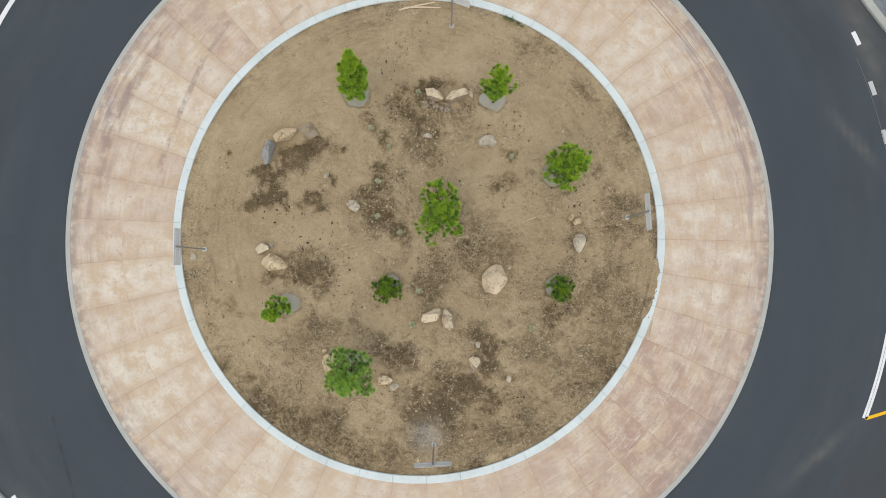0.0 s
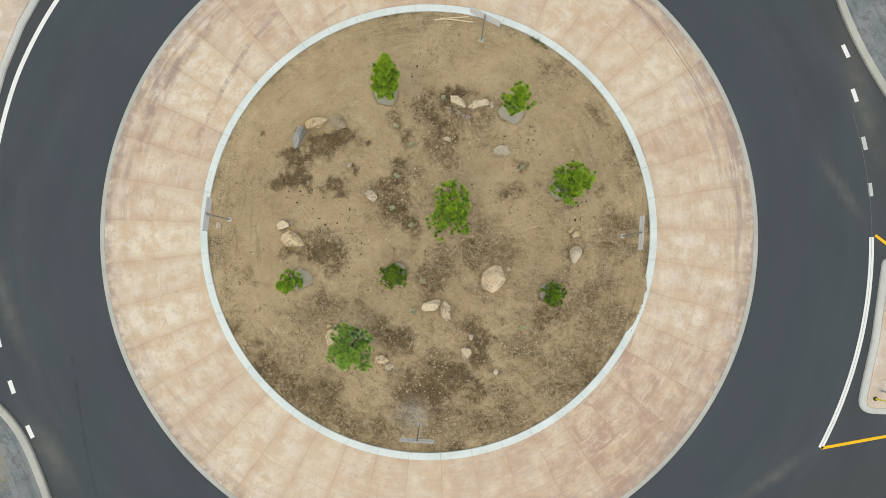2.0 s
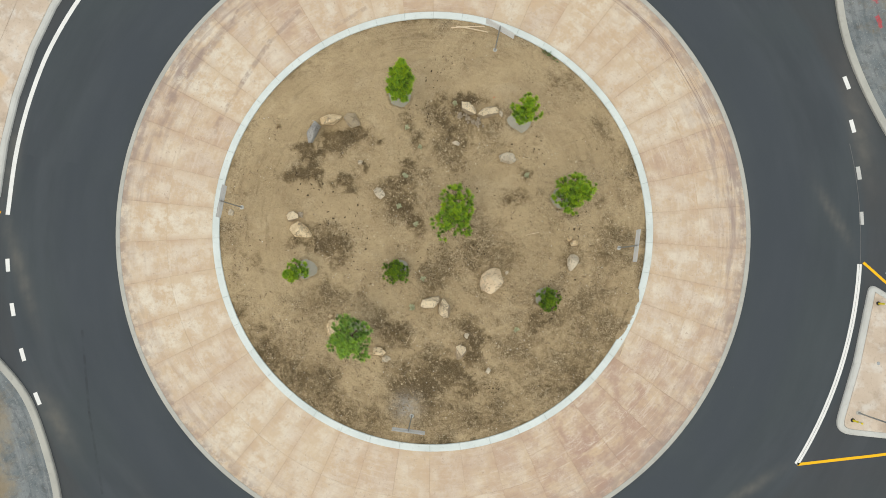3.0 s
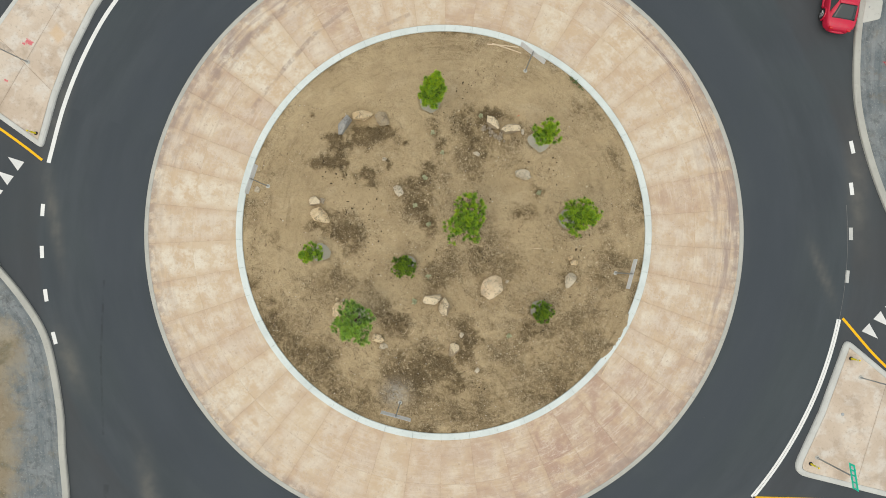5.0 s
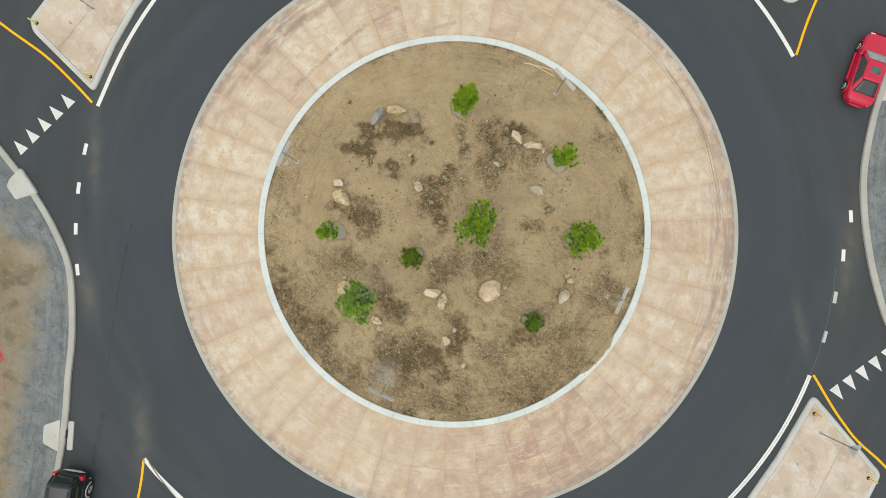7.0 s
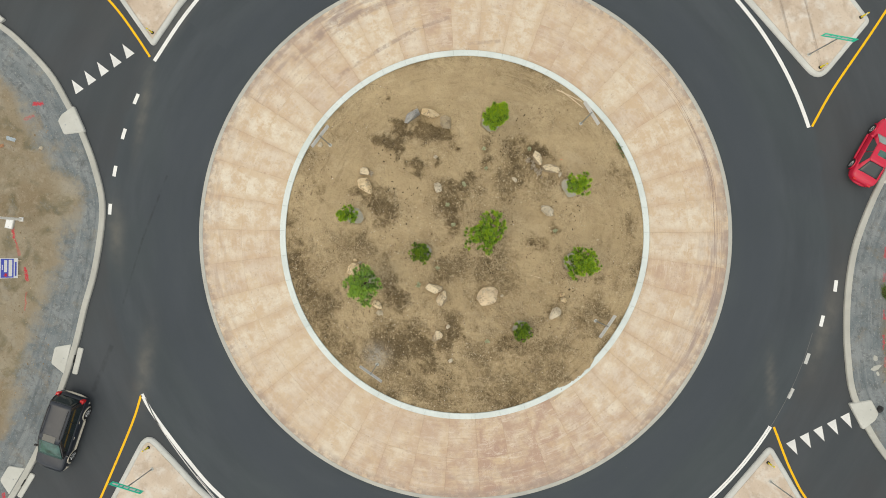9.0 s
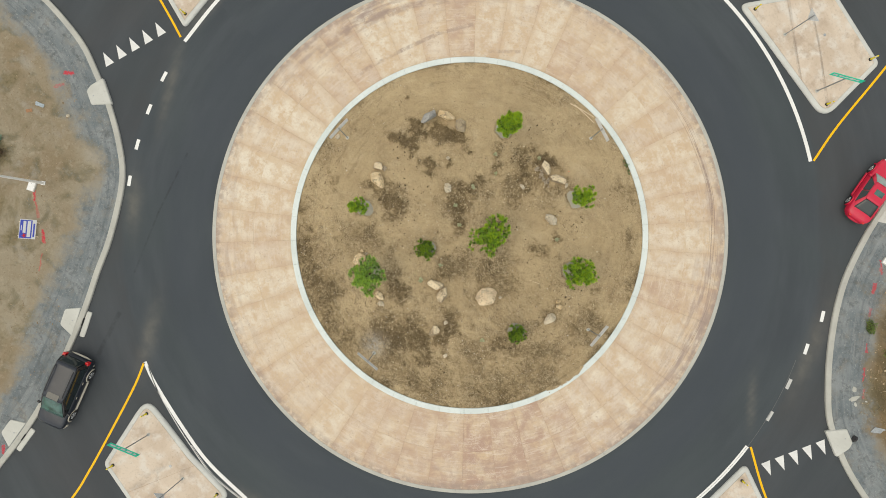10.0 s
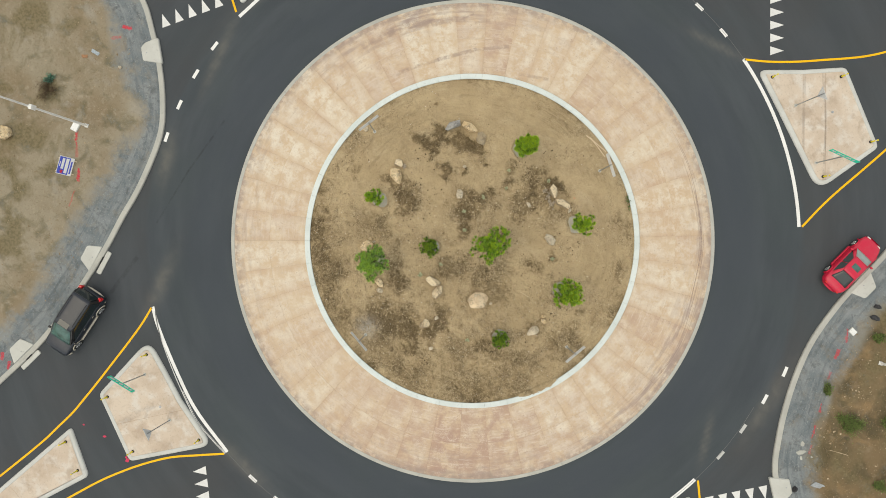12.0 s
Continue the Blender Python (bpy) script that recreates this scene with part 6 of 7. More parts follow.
def utility_box(x, y, turn, size=1.0):
    root = thing("utility_box", pose(x, y, 0.12, 0, 0, turn) @ Matrix.Diagonal((size * 0.92, size * 1.1, size, 1)), "white utility pull box set in the verge", "utility box", "utility boxes by the poles")
    bm = bmesh.new()
    box(bm, 0, 0, 0.06, 0.66, 0.46, 0.14, 0.02)
    part("rim", bm, INLET, root)
    bm = bmesh.new()
    box(bm, 0, 0, 0.135, 0.58, 0.38, 0.03, 0.012)
    lid = part("lid", bm, WHITE, root, "white lid")
    for dx in (-0.2, 0.2):
        bm = bmesh.new()
        bmesh.ops.create_cone(bm, cap_ends=True, segments=8, radius1=0.02, radius2=0.02, depth=0.012, matrix=Matrix.Translation((dx, 0, 0.153)))
        part("lid_bolt", bm, STEEL, lid)


utility_box(-22.8, -16.85, 115)
utility_box(20.45, 16.65, 8, 0.8)


def yard_sign(x, y, turn):
    root = thing("yard_sign", pose(x, y, 0.12, 0, 0, turn) @ pose(0, 0, 0, 35, 0, 0) @ Matrix.Diagonal((1, 1, 0.77, 1)), "blue and white printed yard sign leaning back on stakes", "yard sign")
    for dx in (-0.45, 0.45):
        bm = bmesh.new()
        box(bm, dx, -0.03, 0.75, 0.05, 0.03, 1.5, 0.004)
        part("stake", bm, WOOD, root)
    bm = bmesh.new()
    box(bm, 0, 0, 0.85, 1.24, 0.012, 1.2, 0.003)
    board = part("board", bm, WHITE, root, "white corrugated board")
    def piece(name, mt, u, v, w, h, depth=0.009, label=""):
        bm = bmesh.new()
        box(bm, u, depth, 0.85 + v, w, 0.003, h)
        part(name, bm, mt, board, label)
    piece("blue_field", BLUE, 0.0, 0.13, 1.16, 0.86, label="blue printed field")
    for v, h, u0, u1 in ((0.46, 0.06, -0.22, 0.1), (0.24, 0.20, -0.5, 0.24), (-0.08, 0.24, -0.52, 0.5)):
        piece("lettering", WHITE, (u0 + u1) / 2, v, u1 - u0, h, 0.012, "white bar of lettering")
    piece("lettering", BLUE, 0.05, -0.44, 0.86, 0.12, 0.009, "blue bar of lettering")
    bm = bmesh.new()
    star = [Vector(((0.17 if k % 2 == 0 else 0.075) * math.sin(math.pi * k / 5), (0.17 if k % 2 == 0 else 0.075) * math.cos(math.pi * k / 5))) for k in range(10)][::-1]
    prism(bm, star, 0.0, 0.004)
    bmesh.ops.transform(bm, matrix=pose(0.42, 0.018, 1.08, 90, 0, 0), verts=bm.verts[:])
    part("star", bm, RED, board, "red printed star")


yard_sign(-20.55, -18.6, -52.7)


# ---- storm inlets ----
def storm_inlet(x, y, turn, bar):
    root = thing("storm_inlet", pose(x, y, 0, 0, 0, turn), "pale concrete storm drain inlet set in the kerb line", "storm inlet", "storm inlets")
    bm = bmesh.new()
    if bar:
        prism(bm, rounded([(-0.95, 0.345), (0.95, 0.345), (0.55, 1.3), (-0.5, 1.3)], (0.05, 0.05, 0.15, 0.15), 4), -0.02, 0.175, 0.02)
    else:
        prism(bm, rounded([(-0.9, -0.34), (0.9, -0.34), (0.72, 0.6), (0.45, 0.95), (-0.5, 0.95)], 0.12, 4), -0.02, 0.20, 0.05)
    part("top_slab", bm, INLET, root)
    if bar:
        bm = bmesh.new()
        prism(bm, rounded([(-0.85, -0.40), (0.85, -0.40), (0.85, -0.06), (-0.85, -0.06)], 0.1, 4), -0.01, 0.07, 0.025)
        part("gutter_block", bm, INLET, root)
        # no opening is cut: a black block stands for the shade inside
        bm = bmesh.new()
        box(bm, 0.1, -0.03, 0.10, 0.5, 0.05, 0.10, 0.01)
        part("throat", bm, BLACK, root, "black block standing for the shaded drain throat")
    bm = bmesh.new()
    bmesh.ops.create_cone(bm, cap_ends=True, segments=14, radius1=0.045, radius2=0.04, depth=0.02, matrix=Matrix.Translation((0.0, 0.6, 0.18 if bar else 0.205)))
    part("lifting_cap", bm, STEEL, root)


for x, y, turn, bar in ((-23.55, -9.3, 152.0, False), (-14.42, -21.13, 114.5, True), (-12.22, -29.2, 97, True), (17.85, 19.05, -82, True),
                        (25.86, 6.18, -25, False), (-31.9, -7.3, 180, False)):
    storm_inlet(x, y, turn, bar)


# ---- bushes and litter on the verges ----
def verge_z(x, y):
    return 0.12 + 0.035 * fbm(x, y, 0.5, 7.0) + 0.02 * fbm(x, y, 2.2, 9.0)


def bush(x, y, size, seed, label, material=BUSH, leaves=700):
    rnd = random.Random(seed)
    root = thing("bush", pose(x, y, verge_z(x, y) - 0.01), label, "bush")
    wood, crown = bmesh.new(), bmesh.new()
    for k in range(9):
        a, l = rnd.uniform(0, 6.283), size * rnd.uniform(0.5, 1.0)
        end = Vector((math.cos(a) * l * 0.8, math.sin(a) * l * 0.8, l * rnd.uniform(0.3, 0.8)))
        tube(wood, [(0, 0, 0), end * 0.5 + Vector((0, 0, 0.05)), end], [0.02, 0.012, 0.005], 5)
        for q in range(leaves // 9):
            c = end * rnd.uniform(0.4, 1.05) + Vector((rnd.gauss(0, 1), rnd.gauss(0, 1), rnd.gauss(0, 0.6))) * size * 0.16
            c.z = max(0.03, c.z)
            d = Vector((rnd.gauss(0, 1), rnd.gauss(0, 1), rnd.gauss(0.5, 0.6))).normalized()
            w = d.orthogonal().normalized() * 0.026
            s = rnd.uniform(0.06, 0.11)
            v = [crown.verts.new(p) for p in (c, c + d * s * 0.5 + w, c + d * s, c + d * s * 0.5 - w)]
            crown.faces.new(v)
    part("stems", wood, BARK, root)
    part("foliage", crown, material, root)


bush(24.96, 12.5, 1.05, 1, "low olive green bush on bare dirt", leaves=1900)
bush(22.33, 12.85, 0.5, 2, "small olive green bush at the gravel edge")
bush(21.77, 17.75, 0.5, 3, "low olive green bush on bare dirt")
bush(26.75, 14.75, 0.75, 4, "low olive green bush on bare dirt")
bush(29.67, 11.79, 0.6, 5, "small dry bush on bare dirt")
bush(-26.0, -16.8, 1.0, 6, "dark withered bush on bare dirt", make_leaf("withered_leaves", (0.16, 0.105, 0.07), (0.10, 0.066, 0.042), (0.06, 0.04, 0.026)), 900)
bush(-26.5, -16.2, 0.45, 7, "tuft of teal green weed on dirt", make_leaf("teal_leaves", (0.24, 0.46, 0.36), (0.17, 0.36, 0.27), (0.12, 0.26, 0.19)), 800)


def near_verge(x0, x1, y0, y1):
    def place(rnd):
        x, y = rnd.uniform(x0, x1), rnd.uniform(y0, y1)
        r = math.hypot(x, y)
        if r < 26.5 or abs(fbm(x, y, 0.3, 70.0)) < rnd.uniform(0, 0.35):
            return None
        return x, y, verge_z(x, y) + 0.004
    return place


scatter("verge_stones", "small pale stones strewn over the dirt verge", "pebbles", PEBBLE, 700, near_verge(-32, -14.5, -33, -10.5), lambda r: 0.015 + 0.05 * r.random() ** 3, 13)
scatter("verge_stones", "small pale stones strewn over the dirt verge", "pebbles", PEBBLE, 500, near_verge(20.5, 31, 8.5, 24), lambda r: 0.015 + 0.05 * r.random() ** 3, 14)
scatter("verge_clods", "dark clods of earth strewn over the dirt verge", "soil clods", CLOD, 600, near_verge(20.5, 31, 8.5, 24), lambda r: 0.02 + 0.06 * r.random() ** 2, 15, 0.5)
scatter("wood_chips", "pale wood chips and rubble strewn on brown dirt", "wood chips", make_loose("wood_chips", (0.56, 0.47, 0.34), (0.40, 0.29, 0.18), (0.32, 0.24, 0.16)), 420, near_verge(22.5, 31, 8.5, 24), lambda r: 0.02 + 0.07 * r.random() ** 3, 17, 0.4)
scatter("verge_clods", "dark clods of earth strewn over the dirt verge", "soil clods", CLOD, 500, near_verge(-32, -14.5, -33, -10.5), lambda r: 0.02 + 0.05 * r.random() ** 2, 16, 0.5)
straw_pile("verge_straw", ((25.5, 11.0, 1.0), (26.5, 13.5, 1.0), (24.5, 14.5, 1.0), (27.5, 10.0, 1.0)), 160, 0.28, 18, "straw and wood chips lying on the dirt verge", verge_z, STRAW)
straw_pile("verge_straw", ((-19.0, -21.5, 1.5), (-24.0, -17.0, 2.0), (-26, -13, 1.5)), 60, 0.2, 19, "straw lying on the dirt verge", verge_z, STRAW)
stick(25.9, 10.6, 26.9, 11.35, 0.02, "pale broken stick lying on the dirt verge", verge_z)
rnd = random.Random(77)
for x, y, s in ((24.45, 9.4, 0.42), (24.85, 8.95, 0.5), (24.95, 9.2, 0.3), (25.15, 8.75, 0.3), (25.55, 9.35, 0.2), (24.7, 8.75, 0.2)):
    boulder("mortar_lump", x, y, s, s * 0.6, s * 0.14, rnd.uniform(0, 180), KERB_GREY, int(x * 10), "flat grey lump of spilled mortar on gravel", 0.2, "mortar lump", z=verge_z(x, y), level=2)
for x, y, l, w, turn in ((20.62, 18.4, 0.62, 0.42, 35), (20.15, 19.0, 0.6, 0.3, 40), (26.55, 7.1, 0.5, 0.32, -60)):
    boulder("asphalt_lump", x, y, l, w, 0.26, turn, ROCK_DARK, int(x * 7), "dark broken lump of asphalt lying on gravel", 0.25, "asphalt lump", z=verge_z(x, y), level=3)
boulder("boulder", -25.55, -21.1, 1.25, 0.95, 0.55, 20, ROCK_TAN, 91, "tan sandstone boulder lying on the dirt verge", 0.25, "boulder", z=verge_z(-25.55, -21.1), level=4)
boulder("stone", -24.17, -11.92, 0.26, 0.2, 0.14, 20, ROCK_PALE, 92, "small pale stone on the gravel edge", 0.2, "stone", z=verge_z(-24.17, -11.92), level=3)
for x, y, l, w, turn, mt, label in ((-26.05, -12.65, 0.6, 0.22, 20, make_plain("pale_blue_film", (0.36, 0.42, 0.46), 0.4), "crumpled pale blue plastic scrap on dirt"),
                                    (-26.3, -13.4, 0.42, 0.2, 50, make_plain("rust_paper", (0.36, 0.19, 0.10), 0.8), "crumpled rust-brown paper scrap on dirt")):
    bm = bmesh.new()
    bmesh.ops.create_grid(bm, x_segments=8, y_segments=5, size=0.5)
    for v in bm.verts:
        v.co = Vector((v.co.x * l * (1 + 0.25 * noise.noise(v.co * 4)), v.co.y * w * (1 + 0.5 * noise.noise(v.co * 5 + Vector((3, 0, 0)))), 0.03 + 0.05 * abs(noise.noise(v.co * 7))))
    solid = bmesh.ops.solidify(bm, geom=bm.faces[:], thickness=0.004)
    ob = tagged(part("scrap", bm, mt), label, "litter")
    ob.matrix_world = pose(x, y, verge_z(x, y) - 0.012, 0, 0, turn)
bm = bmesh.new()
prism(bm, rounded([(-0.5, -0.12), (0.45, -0.2), (0.5, 0.1), (-0.2, 0.22)], 0.08, 3), 0.0, 0.03, 0.006)
ob = tagged(part("scrap_sheet", bm, STEEL), "bent grey scrap sheet lying on gravel", "scrap sheet")
ob.matrix_world = pose(27.3, 8.5, verge_z(27.3, 8.5), 4, 3, 40)


# ---- cars ----
def car_paint(name, color, rough=0.22):
    n = Nodes(name, rough, 0.0, 0.5)
    n.put("Coat Weight", 0.12)
    n.put("Coat Roughness", 0.06)
    dust = n.span(n.noise(3.0, 5, n.obj), 0.45, 0.8, 0.0, 0.25)
    return n.done(n.mix(dust, color, tuple(0.6 * v + 0.06 for v in color)))


CAR_RED, CAR_GREY = car_paint("red_car_paint", (0.55, 0.010, 0.045)), car_paint("charcoal_car_paint", (0.012, 0.017, 0.027), 0.32)
CAR_BLACK = car_paint("black_car_paint", (0.012, 0.012, 0.014))
CAR_TRIM = make_plain("beige_cladding", (0.50, 0.46, 0.38), 0.55, vary=0.1)
GLASS_DARK = make_plain("tinted_car_glass", (0.012, 0.02, 0.022), 0.05, spec=0.7, vary=0.1)
# a pale, uneven base colour paints the sky's reflection into the coupe's windscreen
GLASS_REFLECTION = make_plain("painted_reflection_glass", (0.30, 0.37, 0.35), 0.08, spec=0.7, vary=0.35, grain=1.5)
GLASS_TEAL = make_plain("windscreen_glass", (0.06, 0.145, 0.125), 0.06, spec=0.7, vary=0.55, grain=2.0)
CHROME = make_plain("bright_alloy", (0.62, 0.62, 0.62), 0.25, 0.9, vary=0.1)
LAMP_CLEAR = make_plain("clear_headlamp", (0.70, 0.68, 0.66), 0.12, spec=0.6, vary=0.1)
LAMP_RED = make_plain("red_tail_lamp", (0.60, 0.01, 0.015), 0.15, spec=0.6, vary=0.1)


def loft(bm, sections):
    """Joins half-sections of (x, [(y, z), ...]) and their mirror into a closed body."""
    rows = []
    for x, half in sections:
        pts = [(x, y, z) for y, z in half] + [(x, -y, z) for y, z in reversed(half) if abs(y) > 1e-6]
        rows.append([bm.verts.new(p) for p in pts])
    m = len(rows[0])
    for a, b in zip(rows, rows[1:]):
        for k in range(m):
            bm.faces.new((a[k], a[(k + 1) % m], b[(k + 1) % m], b[k]))
    bm.faces.new(rows[0][::-1])
    bm.faces.new(rows[-1])
    bmesh.ops.recalc_face_normals(bm, faces=bm.faces[:])
    return bm


def lerp_table(table, x):
    for (x0, *a), (x1, *b) in zip(table, table[1:]):
        if x <= x1:
            t = (x - x0) / (x1 - x0)
            return [p + (q - p) * t for p, q in zip(a, b)]
    return list(table[-1][1:])


def quad_patch(bm, a, b, c, d, n=6, bulge=0.02, thick=0.012):
    """A slightly bulged pane between four corners."""
    a, b, c, d = (Vector(p) for p in (a, b, c, d))
    nrm = (b - a).cross(d - a).normalized()
    grid = []
    for i in range(n + 1):
        row = []
        for j in range(n + 1):
            u, v = i / n, j / n
            p = a.lerp(b, u).lerp(d.lerp(c, u), v)
            row.append(bm.verts.new(p + nrm * (thick + bulge * 4 * u * (1 - u) * (0.5 + 2 * v * (1 - v)))))
        grid.append(row)
    for i in range(n):
        for j in range(n):
            bm.faces.new((grid[i][j], grid[i + 1][j], grid[i + 1][j + 1], grid[i][j + 1]))
    low = [bm.verts.new(p) for p in (a, b, c, d)]
    edges = ([grid[i][0] for i in range(n + 1)], [grid[n][j] for j in range(n + 1)], [grid[i][n] for i in range(n, -1, -1)], [grid[0][j] for j in range(n, -1, -1)])
    for k, e in enumerate(edges):
        bm.faces.new([low[k], low[(k + 1) % 4], *e[::-1]])
    return bm


def build_car(name, m, label, spec):
    """A car along +x. spec: tables of the body and of the cabin."""
    root = thing(name, m, label, "car")
    paint, W = spec["paint"], spec["width"] / 2
    body_t = spec["body"]            # x, half-width factor, top height, bottom height
    xs = sorted({round(body_t[0][0] + (body_t[-1][0] - body_t[0][0]) * k / 26, 3) for k in range(27)})
    sections = []
    for x in xs:
        f, top, low = lerp_table(body_t, x)
        w = W * f
        sections.append((x, [(0, low), (w * 0.86, low), (w * 0.97, low + 0.09), (w, low + 0.26), (w, (low + top) / 2 + 0.08), (w * 0.975, top - 0.13),
                             (w * 0.93, top - 0.04), (w * 0.80, top), (w * 0.4, top + 0.022), (0, top + 0.028)]))
    bm = bmesh.new()
    loft(bm, sections)
    body = part("body", bm, paint, root, spec["body_label"], smooth=True)
    # cabin: base corners and roof corners
    xb0, xr0, xr1, xb1, zb, zr, wb, wr = spec["cabin"]
    bm = bmesh.new()
    loft(bm, [(xb0, [(0, zb - 0.06), (wb * 0.9, zb - 0.06), (wb * 0.9, zb - 0.01), (0, zb + 0.0)]),
              ((xb0 + xr0) / 2, [(0, zb - 0.06), (wb, zb - 0.06), ((wb + wr) / 2, (zb + zr) / 2 - 0.02), (0, (zb + zr) / 2)]),
              (xr0, [(0, zb - 0.06), (wb, zb - 0.06), (wr, zr - 0.05), (0, zr - 0.02)]),
              (xr1, [(0, zb - 0.06), (wb, zb - 0.06), (wr, zr - 0.05), (0, zr - 0.02)]),
              ((xb1 + xr1) / 2, [(0, zb - 0.06), (wb, zb - 0.06), ((wb + wr) / 2 * 0.98, (zb + zr) / 2 - 0.02), (0, (zb + zr) / 2)]),
              (xb1, [(0, zb - 0.06), (wb * 0.92, zb - 0.06), (wb * 0.92, zb - 0.01), (0, zb + 0.0)])])
    part("cabin", bm, CAR_BLACK if spec.get("dark_cabin") else paint, root, smooth=not spec.get("dark_cabin"))
    bm = bmesh.new()
    n = 10
    loft(bm, [(xr0 + 0.06 + (xr1 - xr0 - 0.12) * k / n + (0.05 * (1 if k == 0 else 0)), [(0, zr - 0.06), (wr * e, zr - 0.06), (wr * e * 1.01, zr - 0.03), (wr * e * 0.92, zr + 0.005 * s), (wr * 0.5, zr + 0.025 * s), (0, zr + 0.03 * s)])
              for k, (e, s) in enumerate([(0.93, 0.2), (0.99, 0.8)] + [(1.02, 1.0)] * (n - 3) + [(0.99, 0.8), (0.93, 0.2)])])
    part("roof", bm, paint, root, smooth=True)
    bm = bmesh.new()
    quad_patch(bm, (xb0 + 0.02, -wb * 0.84, zb + 0.015), (xb0 + 0.02, wb * 0.84, zb + 0.015), (xr0 + 0.02, wr * 0.88, zr - 0.035), (xr0 + 0.02, -wr * 0.88, zr - 0.035), bulge=0.05)
    part("windscreen", bm, spec.get("glass", GLASS_TEAL), root, "greenish windscreen glass", smooth=True)
    bm = bmesh.new()
    quad_patch(bm, (xb1 - 0.02, wb * 0.80, zb + 0.02), (xb1 - 0.02, -wb * 0.80, zb + 0.02), (xr1 - 0.02, -wr * 0.84, zr - 0.035), (xr1 - 0.02, wr * 0.84, zr - 0.035), bulge=0.03)
    part("rear_window", bm, GLASS_DARK, root, "dark rear window", smooth=True)
    for s in (1, -1):
        cuts = spec["windows"]
        for u0, u1 in cuts:
            def at(u, v):
                lo = xb0 + (xb1 - xb0) * u
                hi = xr0 + (xr1 - xr0) * u
                w = wb + (wr - wb) * v
                z = (zb - 0.02) + (zr - 0.06 - zb + 0.02) * v
                return (lo + (hi - lo) * v, s * w, z)
            bm = bmesh.new()
            pts = [at(u0, 0.07), at(u1, 0.07), at(u1, 0.94), at(u0, 0.94)]
            if s > 0:
                pts = [pts[1], pts[0], pts[3], pts[2]]
            quad_patch(bm, *pts[::-1], n=3, bulge=0.0, thick=0.012)
            bmesh.ops.recalc_face_normals(bm, faces=bm.faces[:])
            part("side_window", bm, GLASS_DARK, root, "dark side window")
    if spec.get("sunroof"):
        x0, x1, w = spec["sunroof"]
        bm = bmesh.new()
        box(bm, (x0 + x1) / 2, 0, zr + 0.022, x1 - x0, 2 * w, 0.024, 0.01)
        part("sunroof", bm, GLASS_TEAL if spec.get("light_sunroof") else GLASS_DARK, root, "tinted glass sunroof")
    # wheels with arches
    rw = spec["wheel"]
    for x in spec["axles"]:
        for s in (1, -1):
            f, top, low = lerp_table(body_t, x)
            y = s * (W * f - 0.10)
            bm = bmesh.new()
            tube(bm, [(x, y - s * 0.11, rw), (x, y - s * 0.08, rw), (x, y + s * 0.08, rw), (x, y + s * 0.115, rw)], [rw * 0.9, rw, rw, rw * 0.9], 28)
            tyre = part("wheel", bm, BLACK, root, "black tyre")
            bm = bmesh.new()
            tube(bm, [(x, y + s * 0.09, rw), (x, y + s * 0.121, rw)], [rw * 0.66, rw * 0.62], 24)
            for k in range(5):
                a = 2 * math.pi * k / 5
                box(bm, 0, 0, rw * 0.36, 0.07, 0.03, rw * 0.52, 0.008, Matrix.Translation((x, y + s * 0.125, rw)) @ Matrix.Rotation(a, 4, "Y"))
            part("rim", bm, CHROME, tyre, "bright alloy rim")
            bm = bmesh.new()
            ang = [math.pi * k / 12 for k in range(13)]
            tube(bm, [(x + (rw + 0.055) * math.cos(a), s * (W * f - 0.005), rw + (rw + 0.055) * math.sin(a)) for a in ang], [0.045] * 13, 8)
            part("wheel_arch", bm, spec["trim"], root)
    # lamps, bumpers, mirrors
    xf, xr = body_t[-1][0], body_t[0][0]
    zf, zt = spec["lamp_z"]
    for s in (1, -1):
        bm = bmesh.new()
        box(bm, xf - 0.20, s * W * spec.get("lamp_y", 0.62), zf - 0.03, 0.30, 0.30, 0.12, 0.05, None)
        part("headlight", bm, LAMP_CLEAR, root, "clear headlight")
        bm = bmesh.new()
        box(bm, xr + 0.10, s * W * spec.get("tail_y", 0.80), zt, 0.24, 0.22, spec["tail_h"], 0.04)
        part("taillight", bm, LAMP_RED, root, "red tail light")
        bm = bmesh.new()
        box(bm, xb0 - 0.32, s * (wb + 0.12), zb + 0.06, 0.13, 0.20, 0.13, 0.04)
        part("mirror", bm, spec.get("mirror", paint), root, smooth=True)
        bm = bmesh.new()
        sill = [(x, s * (W * 0.995), spec["sill_z"]) for x in (spec["axles"][0] + rw + 0.1, 0, spec["axles"][1] - rw - 0.1)]
        tube(bm, sill, [0.075] * 3, 8)
        part("sill", bm, spec["trim"], root)
        bm = bmesh.new()
        for u in spec["handles"]:
            box(bm, u, s * (W * 0.985), zb - 0.14, 0.16, 0.04, 0.03, 0.01)
        part("door_handle", bm, spec["trim"], root)
    for x, nm in ((xf - 0.03, "front_bumper"), (xr + 0.03, "rear_bumper")):
        bm = bmesh.new()
        sgn = 1 if nm[0] == "f" else -1
        B = W * spec.get("bumper_w", 1.0)
        tube(bm, [(x - sgn * 0.30, -B * 0.93, spec["bumper_z"]), (x - sgn * 0.07, -B * 0.78, spec["bumper_z"]), (x, -B * 0.35, spec["bumper_z"]), (x, B * 0.35, spec["bumper_z"]),
                  (x - sgn * 0.07, B * 0.78, spec["bumper_z"]), (x - sgn * 0.30, B * 0.93, spec["bumper_z"])], [0.10] * 6, 10)
        part(nm, bm, spec["trim"], root, smooth=True)
    if spec.get("rails"):
        for s in (1, -1):
            bm = bmesh.new()
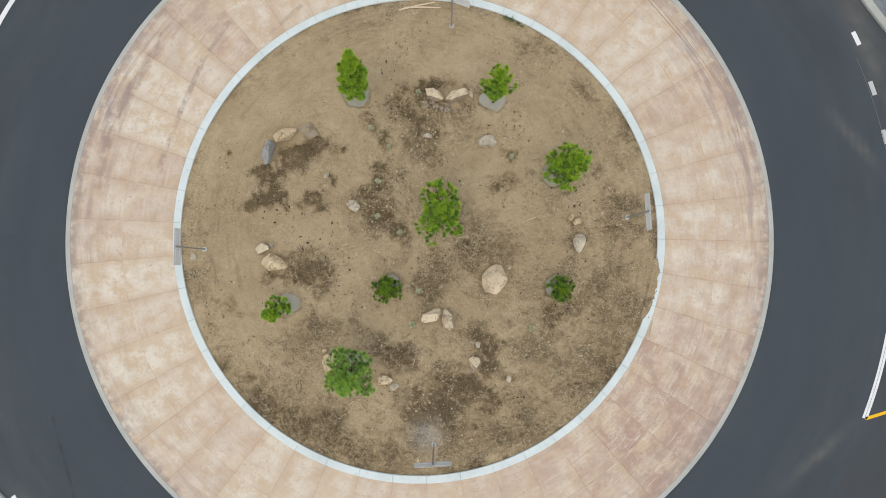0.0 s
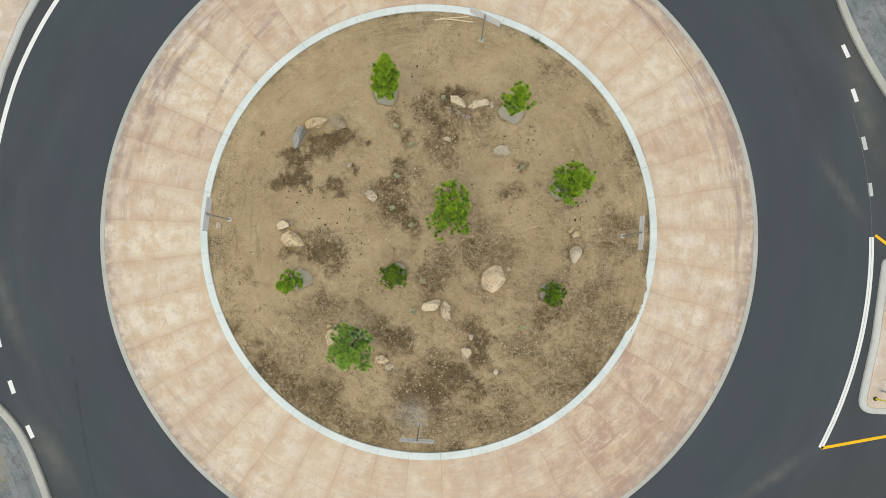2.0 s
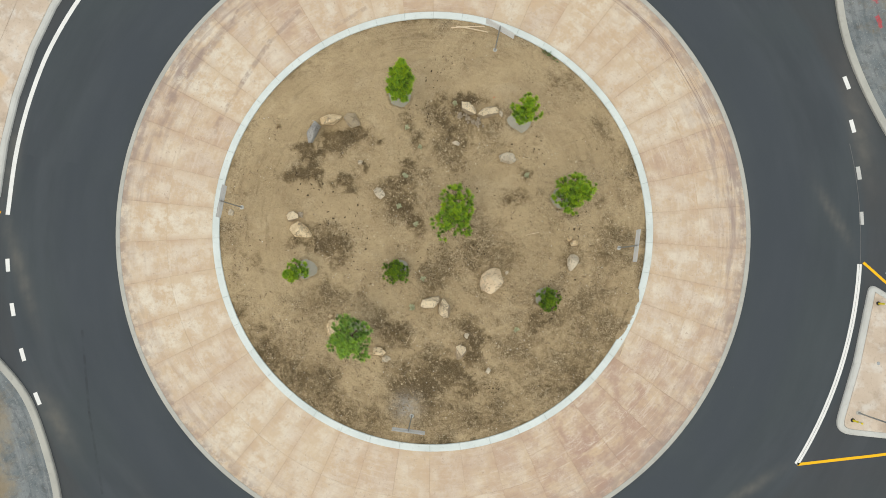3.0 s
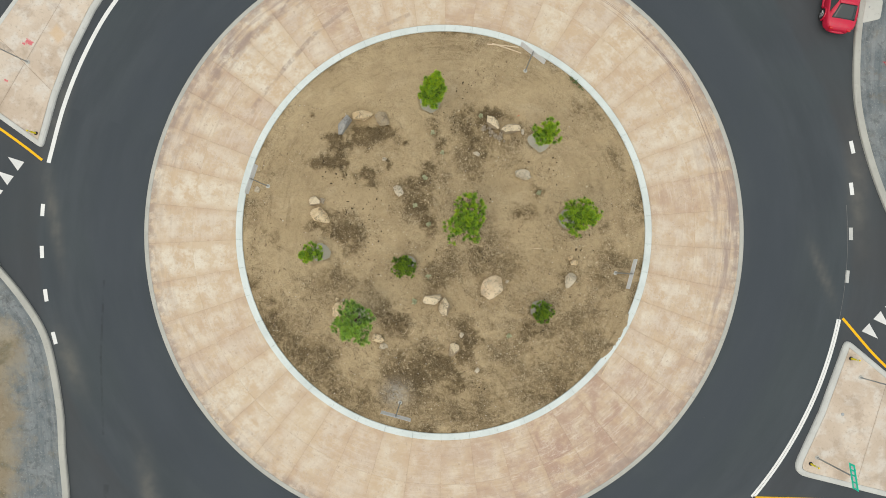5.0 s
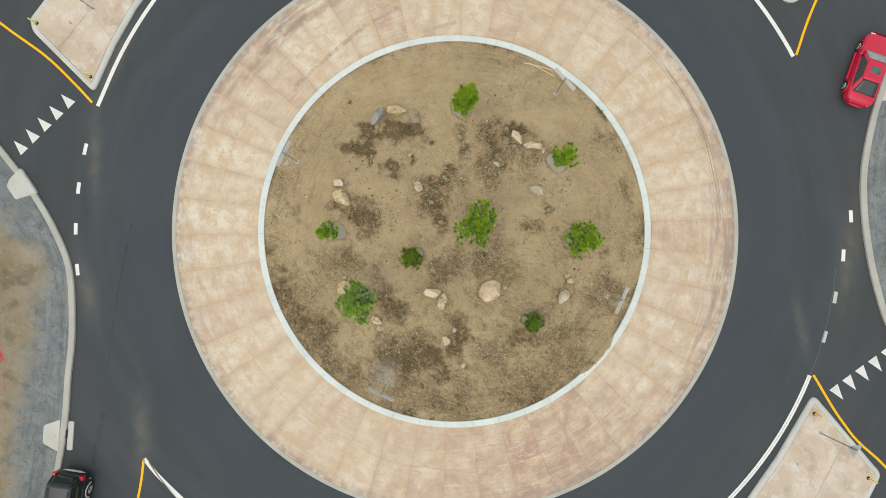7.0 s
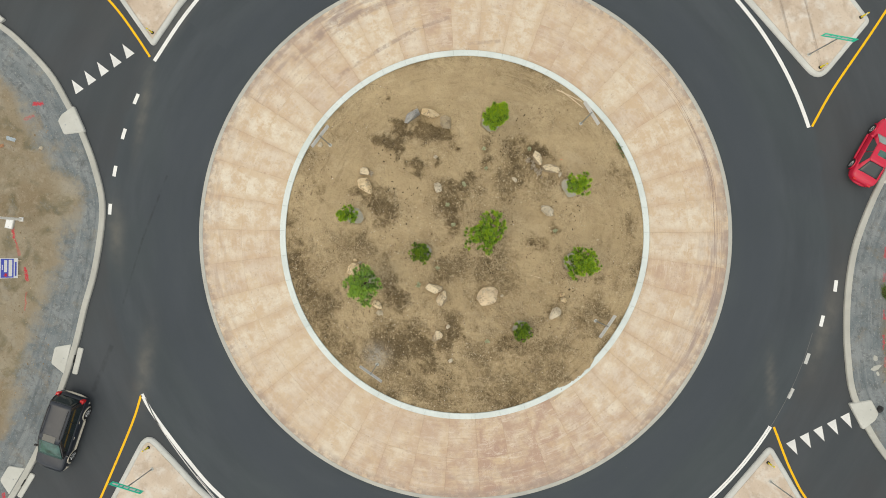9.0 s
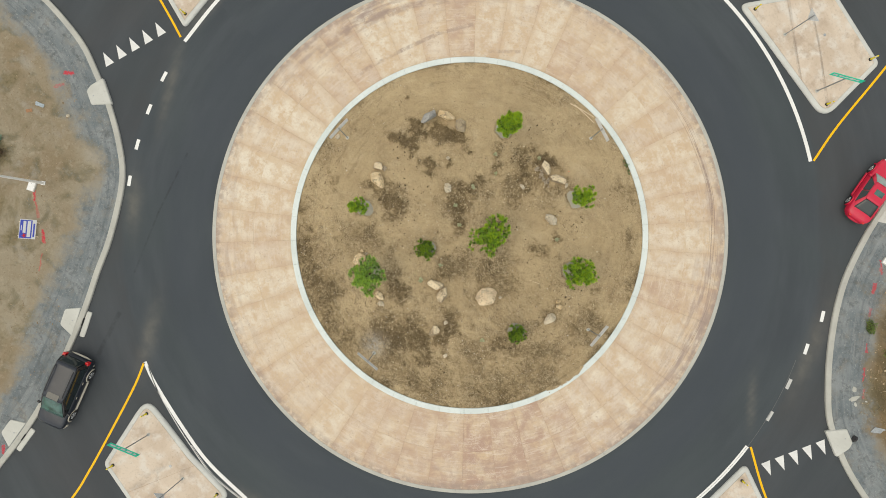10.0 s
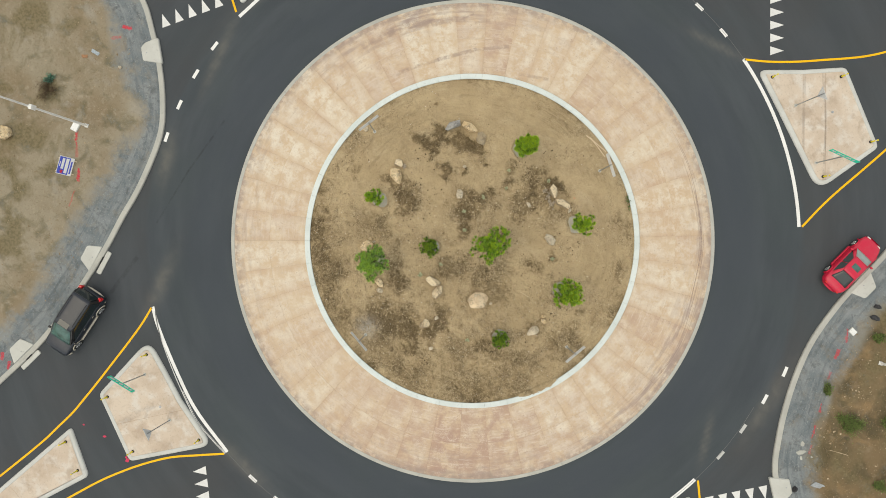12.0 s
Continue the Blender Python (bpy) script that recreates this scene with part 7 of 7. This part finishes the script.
            tube(bm, [(xr0 - 0.25, s * wr * 0.86, zr + 0.03), (xr0 - 0.4, s * wr * 0.86, zr + 0.085), (xr1 + 0.35, s * wr * 0.86, zr + 0.085), (xr1 + 0.2, s * wr * 0.86, zr + 0.03)], [0.02] * 4, 8)
            part("roof_rail", bm, CAR_BLACK, root, "black roof rail")
    return root


SUV = dict(paint=CAR_GREY, width=1.94, body_label="charcoal painted body", axles=(-1.40, 1.40), wheel=0.37, trim=CAR_TRIM, dark_cabin=True, mirror=CAR_BLACK,
           body=[(-2.36, 0.90, 0.92, 0.42), (-2.25, 0.97, 1.06, 0.34), (-1.4, 1.0, 1.10, 0.32), (0.75, 1.0, 1.08, 0.32), (1.05, 0.99, 1.06, 0.32), (1.9, 0.96, 0.99, 0.32), (2.25, 0.90, 0.92, 0.36), (2.36, 0.80, 0.80, 0.42)],
           cabin=(1.42, 0.22, -2.0, -2.28, 1.06, 1.80, 0.91, 0.70), windows=((0.10, 0.36), (0.38, 0.62), (0.64, 0.93)), sunroof=(-0.10, 0.30, 0.40),
           lamp_z=(0.80, 1.0), tail_h=0.34, sill_z=0.42, handles=(0.05, -0.95), bumper_z=0.52, rails=True)
COUPE = dict(paint=CAR_RED, width=1.80, body_label="bright red painted body", axles=(-1.28, 1.32), wheel=0.32, trim=CAR_RED,
             body=[(-2.26, 0.60, 0.78, 0.40), (-2.17, 0.78, 0.85, 0.34), (-2.0, 0.92, 0.91, 0.28), (-1.3, 1.0, 0.94, 0.25), (0.4, 0.99, 0.90, 0.24), (1.0, 0.98, 0.86, 0.24), (1.75, 0.92, 0.74, 0.26), (2.10, 0.79, 0.66, 0.30), (2.22, 0.64, 0.61, 0.34), (2.28, 0.48, 0.58, 0.38)],
             cabin=(0.92, 0.20, -0.92, -1.70, 0.88, 1.33, 0.83, 0.56), windows=((0.10, 0.52), (0.545, 0.90)), sunroof=(-0.50, -0.10, 0.30), light_sunroof=True, glass=GLASS_REFLECTION,
             lamp_z=(0.62, 0.76), lamp_y=0.50, tail_y=0.56, bumper_w=0.72, tail_h=0.14, sill_z=0.30, handles=(-0.35,), bumper_z=0.44)
build_car("car", pose(-12.05, -24.65, 0.004, 0, 0, -71), "charcoal grey sport utility car with beige lower cladding", SUV)
build_car("car", pose(16.67, 19.16, 0.004, 0, 0, 98) @ Matrix.Diagonal((0.94, 0.94, 0.94, 1)), "bright red two-door coupe with a glass sunroof", COUPE)


# ---- pieces of the apron and of the island kerb ----
for k, a in enumerate(JOINTS):
    st = 7.9 if k < 28 else 7.711
    mid = a + st / 2
    bleach, brown = pour(mid)
    tone = random.uniform(-0.27, 0.27)
    for q in range(2):
        ob = new("panel", panel_mesh[st][q])
        ob.parent = apron
        ob.matrix_local = pose(0, 0, 0, 0, 0, mid)
        worn = max(math.exp(-((mid - 20) / 38) ** 2), math.exp(-((mid - 157) / 27) ** 2), 0.4 * math.exp(-((mid + 140) / 30) ** 2), 0.75 * math.exp(-((mid + 38) / 24) ** 2))
        ob.color = (min(1, max(0, bleach + tone)), min(1, max(0, brown - tone * 0.8 + random.uniform(-0.12, 0.12))), worn, 1)
    ob = new("kerbstone", kerb_mesh[st])
    ob.parent = island_kerb
    ob.matrix_local = pose(0, 0, 0, 0, 0, mid)
